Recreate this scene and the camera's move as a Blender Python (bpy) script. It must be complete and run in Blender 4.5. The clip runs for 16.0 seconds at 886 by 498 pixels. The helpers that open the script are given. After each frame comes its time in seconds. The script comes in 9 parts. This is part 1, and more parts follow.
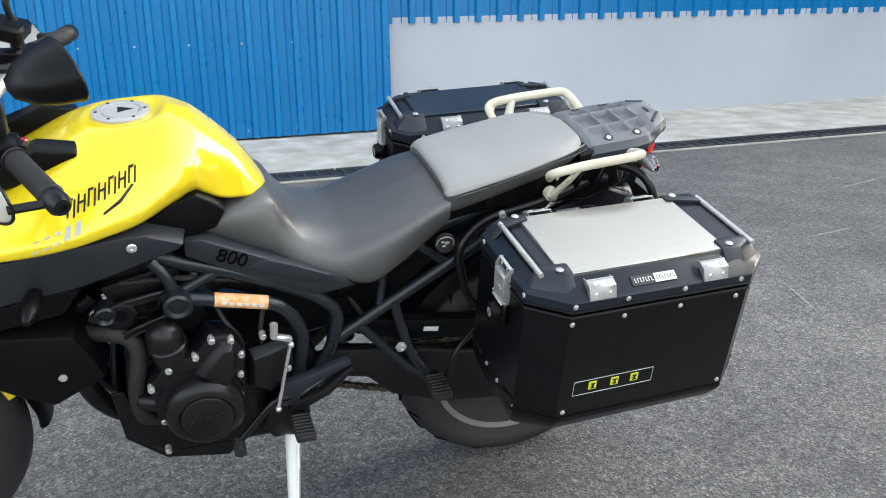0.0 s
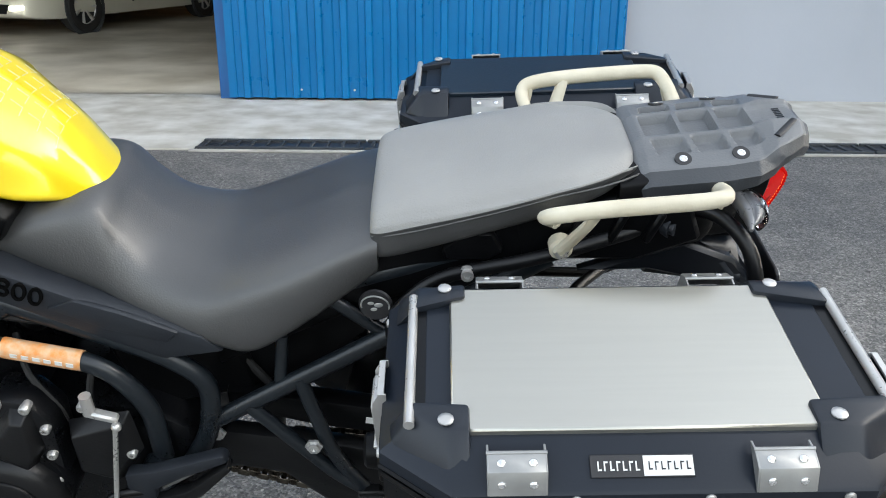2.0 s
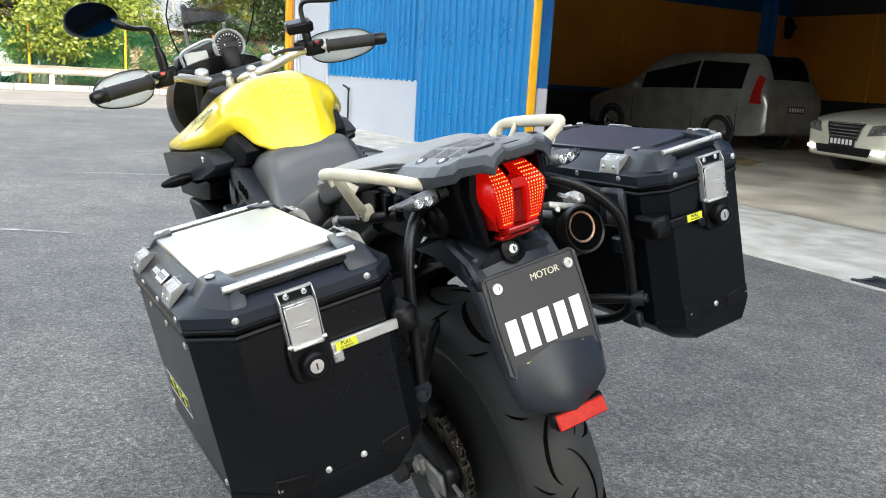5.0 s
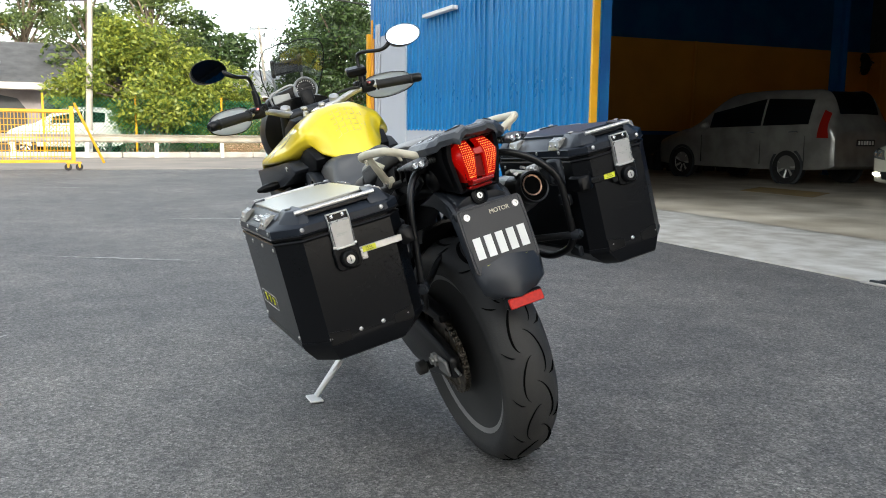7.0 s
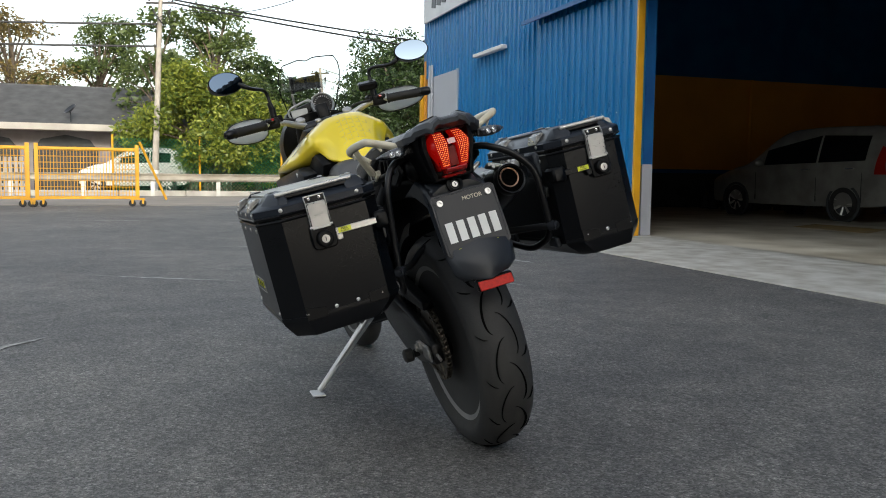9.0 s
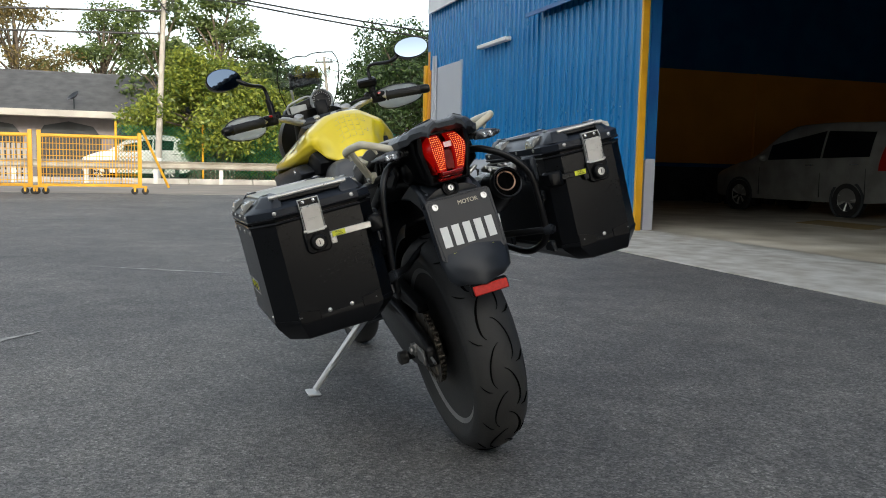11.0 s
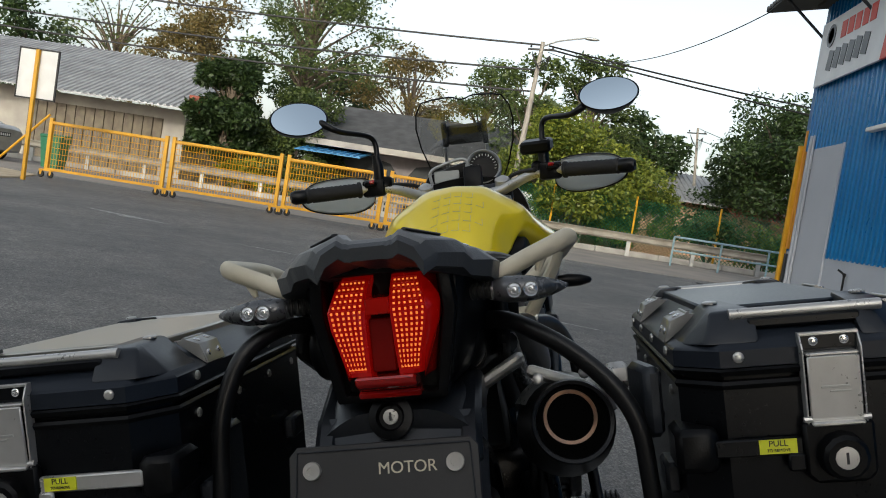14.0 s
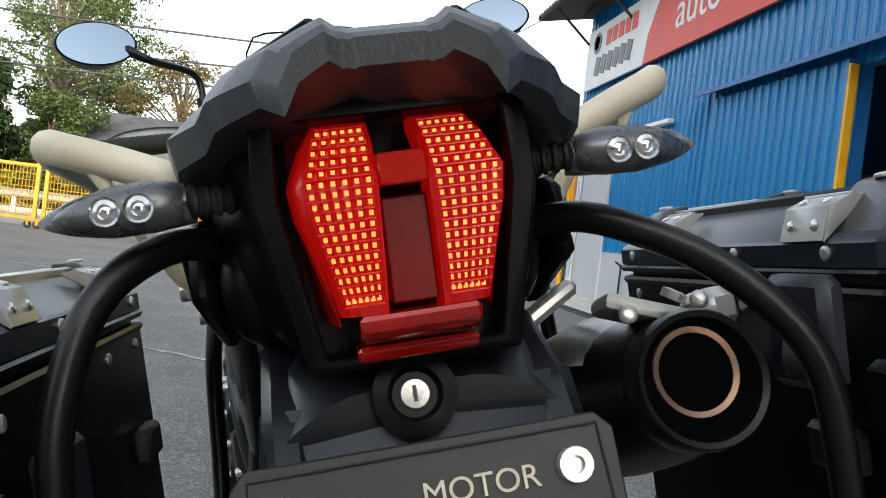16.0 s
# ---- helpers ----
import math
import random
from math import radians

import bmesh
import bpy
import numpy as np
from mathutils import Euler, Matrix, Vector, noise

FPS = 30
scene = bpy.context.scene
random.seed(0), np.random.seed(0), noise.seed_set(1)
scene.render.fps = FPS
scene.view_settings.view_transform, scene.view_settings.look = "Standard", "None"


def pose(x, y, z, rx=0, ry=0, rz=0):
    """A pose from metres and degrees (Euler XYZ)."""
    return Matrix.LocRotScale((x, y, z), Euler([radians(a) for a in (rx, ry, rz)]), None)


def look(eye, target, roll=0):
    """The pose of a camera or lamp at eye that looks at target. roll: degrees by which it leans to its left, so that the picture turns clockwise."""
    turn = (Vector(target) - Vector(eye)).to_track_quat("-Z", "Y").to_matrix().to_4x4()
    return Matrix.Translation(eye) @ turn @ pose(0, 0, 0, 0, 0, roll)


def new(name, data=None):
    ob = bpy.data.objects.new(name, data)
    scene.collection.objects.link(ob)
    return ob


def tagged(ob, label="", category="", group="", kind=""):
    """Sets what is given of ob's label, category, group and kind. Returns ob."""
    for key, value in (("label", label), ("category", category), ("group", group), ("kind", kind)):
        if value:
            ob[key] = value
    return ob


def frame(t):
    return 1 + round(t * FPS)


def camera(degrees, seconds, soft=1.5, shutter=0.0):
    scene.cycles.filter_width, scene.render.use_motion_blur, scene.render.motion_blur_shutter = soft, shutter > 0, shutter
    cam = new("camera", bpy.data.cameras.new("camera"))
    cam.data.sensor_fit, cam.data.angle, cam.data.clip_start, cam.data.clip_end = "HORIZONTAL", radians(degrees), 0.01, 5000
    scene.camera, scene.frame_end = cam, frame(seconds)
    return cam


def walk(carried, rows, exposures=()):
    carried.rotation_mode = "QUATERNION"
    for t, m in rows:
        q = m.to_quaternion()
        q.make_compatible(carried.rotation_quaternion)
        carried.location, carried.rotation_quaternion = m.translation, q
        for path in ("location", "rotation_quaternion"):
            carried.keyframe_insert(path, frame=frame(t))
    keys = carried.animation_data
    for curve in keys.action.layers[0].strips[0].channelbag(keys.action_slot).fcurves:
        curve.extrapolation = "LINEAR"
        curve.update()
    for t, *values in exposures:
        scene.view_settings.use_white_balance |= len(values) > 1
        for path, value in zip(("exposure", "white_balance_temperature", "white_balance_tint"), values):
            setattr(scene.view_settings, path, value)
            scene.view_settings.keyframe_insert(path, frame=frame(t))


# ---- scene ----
cam = camera(55.9, 16.0, 1.0)
PATH = [
    (0, (0.037, 0.05, 1.198), (0.665, 1.851, 0.598), -0.6),
    (0.5, (0.104, 0.103, 1.206), (0.677, 1.921, 0.601), -1.5),
    (1, (0.323, 0.212, 1.206), (0.723, 2.07, 0.582), -1.7),
    (1.5, (0.495, 0.375, 1.17), (0.735, 2.249, 0.514), -0.7),
    (2, (0.686, 0.634, 1.125), (0.679, 2.514, 0.441), 0.4),
    (2.5, (0.946, 0.83, 1.103), (0.596, 2.679, 0.425), -0.5),
    (3, (1.226, 0.981, 1.102), (0.454, 2.722, 0.49), -0.5),
    (3.5, (1.419, 1.159, 1.071), (0.314, 2.717, 0.479), 2.1),
    (4, (1.621, 1.232, 1.044), (0.228, 2.537, 0.444), 3.1),
    (4.5, (1.903, 1.168, 1.037), (0.32, 2.277, 0.522), 3.1),
    (5, (2.147, 1.029, 1.01), (0.441, 1.993, 0.609), 3.3),
    (5.2, (2.24, 1.0, 1.009), (0.5, 1.914, 0.636), 3.4),
    (7.3, (2.968, 0.874, 0.871), (1.128, 1.619, 0.627), 0.1),
    (7.5, (3.002, 0.904, 0.846), (1.145, 1.614, 0.63), -0.2),
    (8, (3.064, 0.969, 0.796), (1.186, 1.628, 0.601), -0.1),
    (8.5, (3.083, 1.004, 0.778), (1.201, 1.657, 0.595), 0.4),
    (10.8, (3.121, 1.056, 0.797), (1.238, 1.707, 0.615), 1.4),
    (11, (3.085, 1.051, 0.813), (1.203, 1.697, 0.612), 1.3),
    (11.5, (2.93, 1.127, 0.934), (1.07, 1.766, 0.568), 1.8),
    (12, (2.77, 1.261, 1.009), (0.904, 1.808, 0.544), 2.6),
    (12.5, (2.622, 1.489, 1.041), (0.691, 1.719, 0.571), 2.8),
    (13, (2.405, 1.655, 1.052), (0.437, 1.702, 0.698), 5.2),
    (13.5, (2.118, 1.766, 1.027), (0.13, 1.722, 0.813), 7.4),
    (14, (1.873, 1.855, 0.973), (-0.114, 1.661, 0.848), 8.9),
    (14.5, (1.678, 1.83, 0.907), (-0.306, 1.597, 0.82), 9.0),
    (15, (1.54, 1.765, 0.856), (-0.459, 1.751, 0.795), 8.5),
    (15.5, (1.503, 1.72, 0.839), (-0.485, 1.932, 0.802), 7.4),
    (16, (1.499, 1.693, 0.835), (-0.476, 2.007, 0.807), 7.1),
]
EXPOSE = [(0.0, 1.0), (1.0, 0.95), (2.0, 0.8), (3.5, 0.8), (4.5, 0.9), (5.0, 1.0), (7.5, 0.22), (8.0, -0.06), (8.5, -0.32), (11.0, -0.22), (11.5, 0.3), (12.0, 0.72), (12.5, 0.9), (13.0, 0.25), (13.5, -0.63), (14.0, -0.93), (14.5, -1.03), (15.0, -0.88), (15.5, -0.25), (16.0, 0.15)]
walk(cam, [(t, look(eye, target, roll)) for t, eye, target, roll in PATH], [(t, stops, 6500, 7) for t, stops in EXPOSE])

# ---------------------------------------------------------------- world and sun
SUN_ELEV, SUN_AZ = 19.0, 94.0      # degrees; azimuth counted from +y towards +x
world = bpy.data.worlds.new("sky")
world.use_nodes = True
scene.world = world
wn, wl = world.node_tree.nodes, world.node_tree.links
sky = wn.new("ShaderNodeTexSky")
sky.sky_type = "NISHITA"
sky.sun_disc = False
sky.sun_elevation, sky.sun_rotation = radians(SUN_ELEV), radians(SUN_AZ)
sky.air_density, sky.dust_density, sky.ozone_density = 1.0, 3.0, 1.0
hsv = wn.new("ShaderNodeHueSaturation")
hsv.inputs["Saturation"].default_value = 0.4
hsv.inputs["Value"].default_value = 3.2
wl.new(sky.outputs["Color"], hsv.inputs["Color"])
wl.new(hsv.outputs["Color"], wn["Background"].inputs["Color"])
wn["Background"].inputs["Strength"].default_value = 0.15
sun_data = bpy.data.lights.new("sun", "SUN")
sun_data.energy, sun_data.angle, sun_data.color = 2.2, radians(2), (1.0, 0.9, 0.74)
sun = new("sun", sun_data)
_e, _a = radians(SUN_ELEV), radians(SUN_AZ)
_d = Vector((math.sin(_a) * math.cos(_e), math.cos(_a) * math.cos(_e), math.sin(_e)))
sun.matrix_world = look(_d * 30, (0, 0, 0))

# area lamps added in both door openings, on top of the sky's own light
for x, w in ((-3.65, 5.2), (10.8, 5.4)):
    bay_data = bpy.data.lights.new("bay_sky", "AREA")
    bay_data.shape, bay_data.size, bay_data.size_y, bay_data.energy, bay_data.color = "RECTANGLE", w, 2.9, 36.0, (1.0, 0.98, 0.94)
    bay = new("bay_sky", bay_data)
    bay.matrix_world = look((x, 7.2, 1.6), (x, 12.0, 1.6))

# ---------------------------------------------------------------- materials
def mat(name, col, rough=0.5, metal=0.0, col2=None, scale=12.0, bump=0.0, bscale=150.0, coat=0.0, rvar=0.1, detail=6.0, stretch=None, spec=0.5):
    """Base colour between col and col2 in large soft patches, fine relief, and uneven gloss."""
    m = bpy.data.materials.new(name)
    m.use_nodes = True
    n, l = m.node_tree.nodes, m.node_tree.links
    b = n["Principled BSDF"]
    tc = n.new("ShaderNodeTexCoord")
    src = tc.outputs["Object"]
    if stretch:
        mp = n.new("ShaderNodeMapping")
        mp.inputs["Scale"].default_value = stretch
        l.new(src, mp.inputs["Vector"])
        src = mp.outputs["Vector"]
    big = n.new("ShaderNodeTexNoise")
    big.inputs["Scale"].default_value, big.inputs["Detail"].default_value = scale, detail
    l.new(src, big.inputs["Vector"])
    fine = n.new("ShaderNodeTexNoise")
    fine.inputs["Scale"].default_value, fine.inputs["Detail"].default_value = bscale, 4.0
    l.new(src, fine.inputs["Vector"])
    c2 = col2 or tuple(c * 0.8 for c in col)
    ramp = n.new("ShaderNodeValToRGB")
    ramp.color_ramp.elements[0].position, ramp.color_ramp.elements[1].position = 0.35, 0.68
    ramp.color_ramp.elements[0].color, ramp.color_ramp.elements[1].color = (*c2, 1), (*col, 1)
    l.new(big.outputs["Fac"], ramp.inputs["Fac"])
    l.new(ramp.outputs["Color"], b.inputs["Base Color"])
    add = n.new("ShaderNodeMath")
    add.operation = "ADD"
    mul = n.new("ShaderNodeMath")
    mul.operation = "MULTIPLY"
    mix = n.new("ShaderNodeMath")
    mix.operation = "ADD"
    l.new(big.outputs["Fac"], mix.inputs[0])
    l.new(fine.outputs["Fac"], mix.inputs[1])
    l.new(mix.outputs[0], mul.inputs[0])
    mul.inputs[1].default_value = rvar
    l.new(mul.outputs[0], add.inputs[0])
    add.inputs[1].default_value = rough - rvar
    l.new(add.outputs[0], b.inputs["Roughness"])
    b.inputs["Metallic"].default_value = metal
    b.inputs["Coat Weight"].default_value = coat
    b.inputs["Coat Roughness"].default_value = 0.06
    b.inputs["Specular IOR Level"].default_value = spec
    if bump:
        bp = n.new("ShaderNodeBump")
        bp.inputs["Strength"].default_value = bump
        bp.inputs["Distance"].default_value = 0.002
        l.new(fine.outputs["Fac"], bp.inputs["Height"])
        l.new(bp.outputs["Normal"], b.inputs["Normal"])
    return m


def glow(name, col, strength, base=None):
    m = mat(name, base or col, 0.25)
    b = m.node_tree.nodes["Principled BSDF"]
    b.inputs["Emission Color"].default_value = (*col, 1)
    b.inputs["Emission Strength"].default_value = strength
    return m


def clear(name, col=(1, 1, 1), rough=0.03, weight=0.92, ior=1.2):
    m = mat(name, col, rough, rvar=0.01)
    b = m.node_tree.nodes["Principled BSDF"]
    b.inputs["Transmission Weight"].default_value = weight
    b.inputs["IOR"].default_value = ior
    return m


def thin_clear(name):
    """A thin clear sheet: light passes straight, a little is mirrored."""
    m = bpy.data.materials.new(name)
    m.use_nodes = True
    n, l = m.node_tree.nodes, m.node_tree.links
    through_it = n.new("ShaderNodeBsdfTransparent")
    through_it.inputs["Color"].default_value = (0.95, 0.965, 0.955, 1)
    gloss = n.new("ShaderNodeBsdfGlossy")
    gloss.inputs["Roughness"].default_value = 0.1
    mix = n.new("ShaderNodeMixShader")
    mix.inputs["Fac"].default_value = 0.2
    l.new(through_it.outputs[0], mix.inputs[1])
    l.new(gloss.outputs[0], mix.inputs[2])
    l.new(mix.outputs[0], n["Material Output"].inputs["Surface"])
    return m


def smoky(name, col):
    """Thin pale plastic that lets some light through."""
    m = mat(name, col, 0.3)
    n, l = m.node_tree.nodes, m.node_tree.links
    thin = n.new("ShaderNodeBsdfTranslucent")
    thin.inputs["Color"].default_value = (*col, 1)
    mix = n.new("ShaderNodeMixShader")
    mix.inputs["Fac"].default_value = 0.8
    l.new(n["Principled BSDF"].outputs[0], mix.inputs[1])
    l.new(thin.outputs[0], mix.inputs[2])
    l.new(mix.outputs[0], n["Material Output"].inputs["Surface"])
    return m


def asphalt_material():
    """Fine light and dark chippings, broad patches of wear and painted light, pale dusty stains."""
    m = bpy.data.materials.new("asphalt")
    m.use_nodes = True
    n, l = m.node_tree.nodes, m.node_tree.links
    b = n["Principled BSDF"]
    tc = n.new("ShaderNodeTexCoord")

    def noise_node(scale, detail=5.0, rough=0.6):
        t = n.new("ShaderNodeTexNoise")
        t.inputs["Scale"].default_value, t.inputs["Detail"].default_value, t.inputs["Roughness"].default_value = scale, detail, rough
        l.new(tc.outputs["Object"], t.inputs["Vector"])
        return t

    def ramp_node(fac, stops):
        r = n.new("ShaderNodeValToRGB")
        while len(r.color_ramp.elements) < len(stops):
            r.color_ramp.elements.new(0.5)
        for e, (p, c) in zip(r.color_ramp.elements, stops):
            e.position, e.color = p, (*c, 1)
        l.new(fac, r.inputs["Fac"])
        return r

    def mix_node(kind, fac, a, bb):
        x = n.new("ShaderNodeMix")
        x.data_type, x.blend_type = "RGBA", kind
        if isinstance(fac, float):
            x.inputs[0].default_value = fac
        else:
            l.new(fac, x.inputs[0])
        l.new(a, x.inputs[6])
        l.new(bb, x.inputs[7])
        return x

    vor = n.new("ShaderNodeTexVoronoi")
    vor.inputs["Scale"].default_value = 170.0
    l.new(tc.outputs["Object"], vor.inputs["Vector"])
    chips = ramp_node(vor.outputs["Color"], [(0.0, (0.045, 0.044, 0.042)), (0.5, (0.12, 0.117, 0.1115)), (0.85, (0.22, 0.2145, 0.203)), (1.0, (0.37, 0.359, 0.335))])
    # ramp turned so the paler patches fall where the yard gets more skylight
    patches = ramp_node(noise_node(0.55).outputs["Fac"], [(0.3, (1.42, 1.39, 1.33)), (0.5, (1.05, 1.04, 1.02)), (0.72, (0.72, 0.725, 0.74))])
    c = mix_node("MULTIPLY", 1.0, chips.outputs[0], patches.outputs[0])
    mid = ramp_node(noise_node(5.0).outputs["Fac"], [(0.35, (0.78, 0.78, 0.79)), (0.7, (1.18, 1.17, 1.15))])
    c = mix_node("MULTIPLY", 1.0, c.outputs[2], mid.outputs[0])
    grit = ramp_node(noise_node(38.0, 3.0).outputs["Fac"], [(0.3, (0.62, 0.62, 0.62)), (0.5, (1, 1, 1)), (0.72, (1.4, 1.39, 1.37))])
    c = mix_node("MULTIPLY", 1.0, c.outputs[2], grit.outputs[0])
    dust = ramp_node(noise_node(1.7, 8.0, 0.7).outputs["Fac"], [(0.61, (0, 0, 0)), (0.76, (0.6, 0.6, 0.6))])
    pale = n.new("ShaderNodeRGB")
    pale.outputs[0].default_value = (0.23, 0.22, 0.2, 1)
    c = mix_node("MIX", dust.outputs[0], c.outputs[2], pale.outputs[0])
    l.new(c.outputs[2], b.inputs["Base Color"])
    b.inputs["Roughness"].default_value = 0.66
    b.inputs["Specular IOR Level"].default_value = 0.5
    bp = n.new("ShaderNodeBump")
    bp.inputs["Strength"].default_value, bp.inputs["Distance"].default_value = 0.7, 0.004
    l.new(vor.outputs["Distance"], bp.inputs["Height"])
    l.new(bp.outputs["Normal"], b.inputs["Normal"])
    return m


M = {}
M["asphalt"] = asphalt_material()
M["concrete"] = mat("concrete", (0.63, 0.615, 0.565), 0.8, 0, (0.4, 0.375, 0.315), 4.0, 0.4, 60, detail=14)
M["kerb"] = mat("kerb_concrete", (0.46, 0.44, 0.4), 0.85, 0, (0.32, 0.3, 0.27), 2.0, 0.4, 60)
M["shopfloor"] = mat("shop_floor", (0.58, 0.54, 0.455), 0.45, 0, (0.31, 0.275, 0.21), 1.3, 0.2, 40, detail=12)
M["road"] = mat("road_asphalt", (0.3, 0.265, 0.23), 0.9, 0, (0.22, 0.2, 0.18), 0.8, 0.3, 60)
M["chalk"] = mat("worn_chalk", (0.5, 0.49, 0.46), 0.9, 0, (0.17, 0.168, 0.16), 14, 0.3, 90)
M["blue_sheet"] = mat("blue_sheet", (0.001, 0.165, 0.41), 0.3, 0, (0.001, 0.135, 0.345), 0.9, 0.06, 9, coat=0.0, rvar=0.14, spec=0.4)
M["blue_trim"] = mat("blue_trim", (0.008, 0.12, 0.32), 0.45, 0, (0.01, 0.08, 0.26), 2)
M["grey_paint"] = mat("grey_paint", (0.43, 0.452, 0.495), 0.75, 0, (0.385, 0.406, 0.445), 0.7, 0.25, 40, detail=9)
M["orange_paint"] = mat("orange_paint", (0.78, 0.33, 0.03), 0.7, 0, (0.66, 0.27, 0.025), 0.8, 0.2, 30)
M["yellow_paint"] = mat("yellow_gate_paint", (0.7, 0.36, 0.01), 0.45, 0, (0.58, 0.29, 0.01), 3, 0.1, 60)
M["dark_band"] = mat("dark_band", (0.045, 0.05, 0.055), 0.7, 0, (0.025, 0.028, 0.03), 2)
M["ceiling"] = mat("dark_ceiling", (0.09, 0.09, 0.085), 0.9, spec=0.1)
M["tank"] = mat("yellow_tank_paint", (0.94, 0.72, 0.012), 0.3, 0.3, (0.92, 0.69, 0.011), 4, 0, 20, coat=0.9, rvar=0.02, detail=1.0)
M["seat"] = mat("black_seat_vinyl", (0.05, 0.05, 0.05), 0.4, 0, (0.042, 0.042, 0.042), 7, 0.2, 420, rvar=0.1, spec=0.95)
M["seat2"] = mat("grey_seat_vinyl", (0.285, 0.282, 0.27), 0.44, 0, (0.25, 0.247, 0.237), 7, 0.35, 420, rvar=0.12)
M["plastic"] = mat("black_plastic", (0.0035, 0.0037, 0.0043), 0.36, 0, (0.0024, 0.0026, 0.0031), 9, 0.1, 380, rvar=0.14, spec=0.16)
M["slate"] = mat("grey_plastic", (0.022, 0.0255, 0.031), 0.36, 0, (0.0165, 0.019, 0.0245), 9, 0.1, 380, rvar=0.14, spec=0.32)
M["winker_silver"] = mat("winker_silver", (0.2, 0.2, 0.205), 0.28, 0.5, (0.15, 0.15, 0.155), 20, rvar=0.06)
M["hanger"] = mat("hanger_plastic", (0.011, 0.013, 0.017), 0.32, 0, (0.008, 0.0095, 0.0125), 9, 0.08, 380, rvar=0.12, spec=0.4)
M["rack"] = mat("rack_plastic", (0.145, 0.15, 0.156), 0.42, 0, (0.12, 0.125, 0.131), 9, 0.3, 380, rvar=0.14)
# rack plastic painted darker for the shade on the plate's rim
M["rack_edge"] = mat("rack_edge_shaded", (0.045, 0.049, 0.055), 0.42, 0, (0.036, 0.04, 0.045), 9, 0.2, 380, rvar=0.14)
M["case"] = mat("pannier_black", (0.0032, 0.0037, 0.005), 0.3, 0, (0.0023, 0.0028, 0.0038), 5, 0.04, 260, rvar=0.1, spec=0.23)
M["lid"] = mat("pannier_lid_plastic", (0.014, 0.018, 0.026), 0.34, 0, (0.011, 0.0145, 0.021), 7, 0.04, 320, rvar=0.1, spec=0.25)
M["guard"] = mat("corner_guard_plastic", (0.017, 0.0205, 0.027), 0.36, 0, (0.013, 0.016, 0.022), 8, 0.06, 340, rvar=0.1, spec=0.35)
M["lidtop"] = mat("pannier_top_black", (0.012, 0.02, 0.03), 0.34, 0.0, (0.009, 0.015, 0.024), 4, 0.1, 240, rvar=0.1)
M["alu"] = mat("brushed_aluminium", (0.5, 0.483, 0.43), 0.3, 0.85, (0.485, 0.468, 0.417), 5.0, 0.0, 60.0, rvar=0.05, stretch=(1.5, 30, 30))
M["steel"] = mat("steel", (0.6, 0.59, 0.57), 0.3, 0.6, (0.48, 0.47, 0.45), 20, 0, 200, rvar=0.12)
M["buckle"] = mat("buckle_steel", (0.4, 0.4, 0.39), 0.36, 0.6, (0.3, 0.3, 0.29), 24, 0, 200, rvar=0.12)
M["chrome"] = mat("chrome", (0.75, 0.75, 0.74), 0.15, 0.75, (0.7, 0.7, 0.7), 20, rvar=0.05)
M["frame"] = mat("frame_paint", (0.013, 0.0175, 0.022), 0.3, 0.1, (0.01, 0.0135, 0.0175), 10, 0.1, 300, rvar=0.12)
M["engine"] = mat("engine_black", (0.006, 0.0064, 0.0078), 0.3, 0.1, (0.004, 0.0044, 0.0054), 14, 0.2, 260, rvar=0.16, spec=0.35)
M["engine_satin"] = mat("engine_satin_black", (0.012, 0.0122, 0.013), 0.32, 0.2, (0.008, 0.0082, 0.009), 14, 0.12, 260, rvar=0.14, spec=0.35)
M["blackmetal"] = mat("black_metal", (0.005, 0.0052, 0.006), 0.36, 0.0, (0.0035, 0.0036, 0.004), 12, 0.1, 260, rvar=0.14, spec=0.35)
M["rubber"] = mat("rubber", (0.009, 0.009, 0.0095), 0.68, 0, (0.018, 0.0175, 0.017), 8, 0.35, 300, rvar=0.1)
M["tyre"] = mat("tyre_rubber", (0.02, 0.02, 0.021), 0.6, 0, (0.034, 0.0335, 0.032), 5, 0.25, 220, rvar=0.12, spec=0.3)
M["cream"] = mat("cream_handle_paint", (0.66, 0.61, 0.48), 0.5, 0, (0.54, 0.49, 0.37), 16, 0.2, 220)
M["rim"] = mat("rim_paint", (0.2, 0.2, 0.2), 0.4, 0.5, (0.3, 0.29, 0.28), 9)
M["chain"] = mat("chain_steel", (0.17, 0.15, 0.12), 0.42, 0.9, (0.06, 0.05, 0.04), 60)
M["red"] = mat("red_lens", (0.44, 0.009, 0.006), 0.1, 0, (0.32, 0.006, 0.004), 30, coat=0.8, rvar=0.04)
M["reddark"] = mat("dark_red_lens", (0.18, 0.003, 0.002), 0.3, 0, None, 30, coat=0.0, rvar=0.04, spec=0.2)
M["redreflector"] = mat("red_reflector", (0.5, 0.02, 0.01), 0.4, 0, (0.36, 0.014, 0.008), 120, coat=0.0, rvar=0.05, spec=0.2)
M["redglow"] = glow("lit_red_lens", (1.0, 0.006, 0.003), 0.17, (0.36, 0.004, 0.003))
M["led"] = glow("led", (1.0, 0.24, 0.045), 1.7, (0.9, 0.25, 0.08))
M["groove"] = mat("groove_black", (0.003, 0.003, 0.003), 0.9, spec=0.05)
M["lens"] = clear("clear_lens", (0.92, 0.94, 0.96), 0.02, 1.0, 1.1)
M["screen"] = thin_clear("clear_screen")
M["hand_guard"] = smoky("smoky_plastic", (0.85, 0.86, 0.83))
M["bezel"] = mat("bezel_grey", (0.42, 0.43, 0.44), 0.35, 0.3, (0.36, 0.37, 0.38), 12)
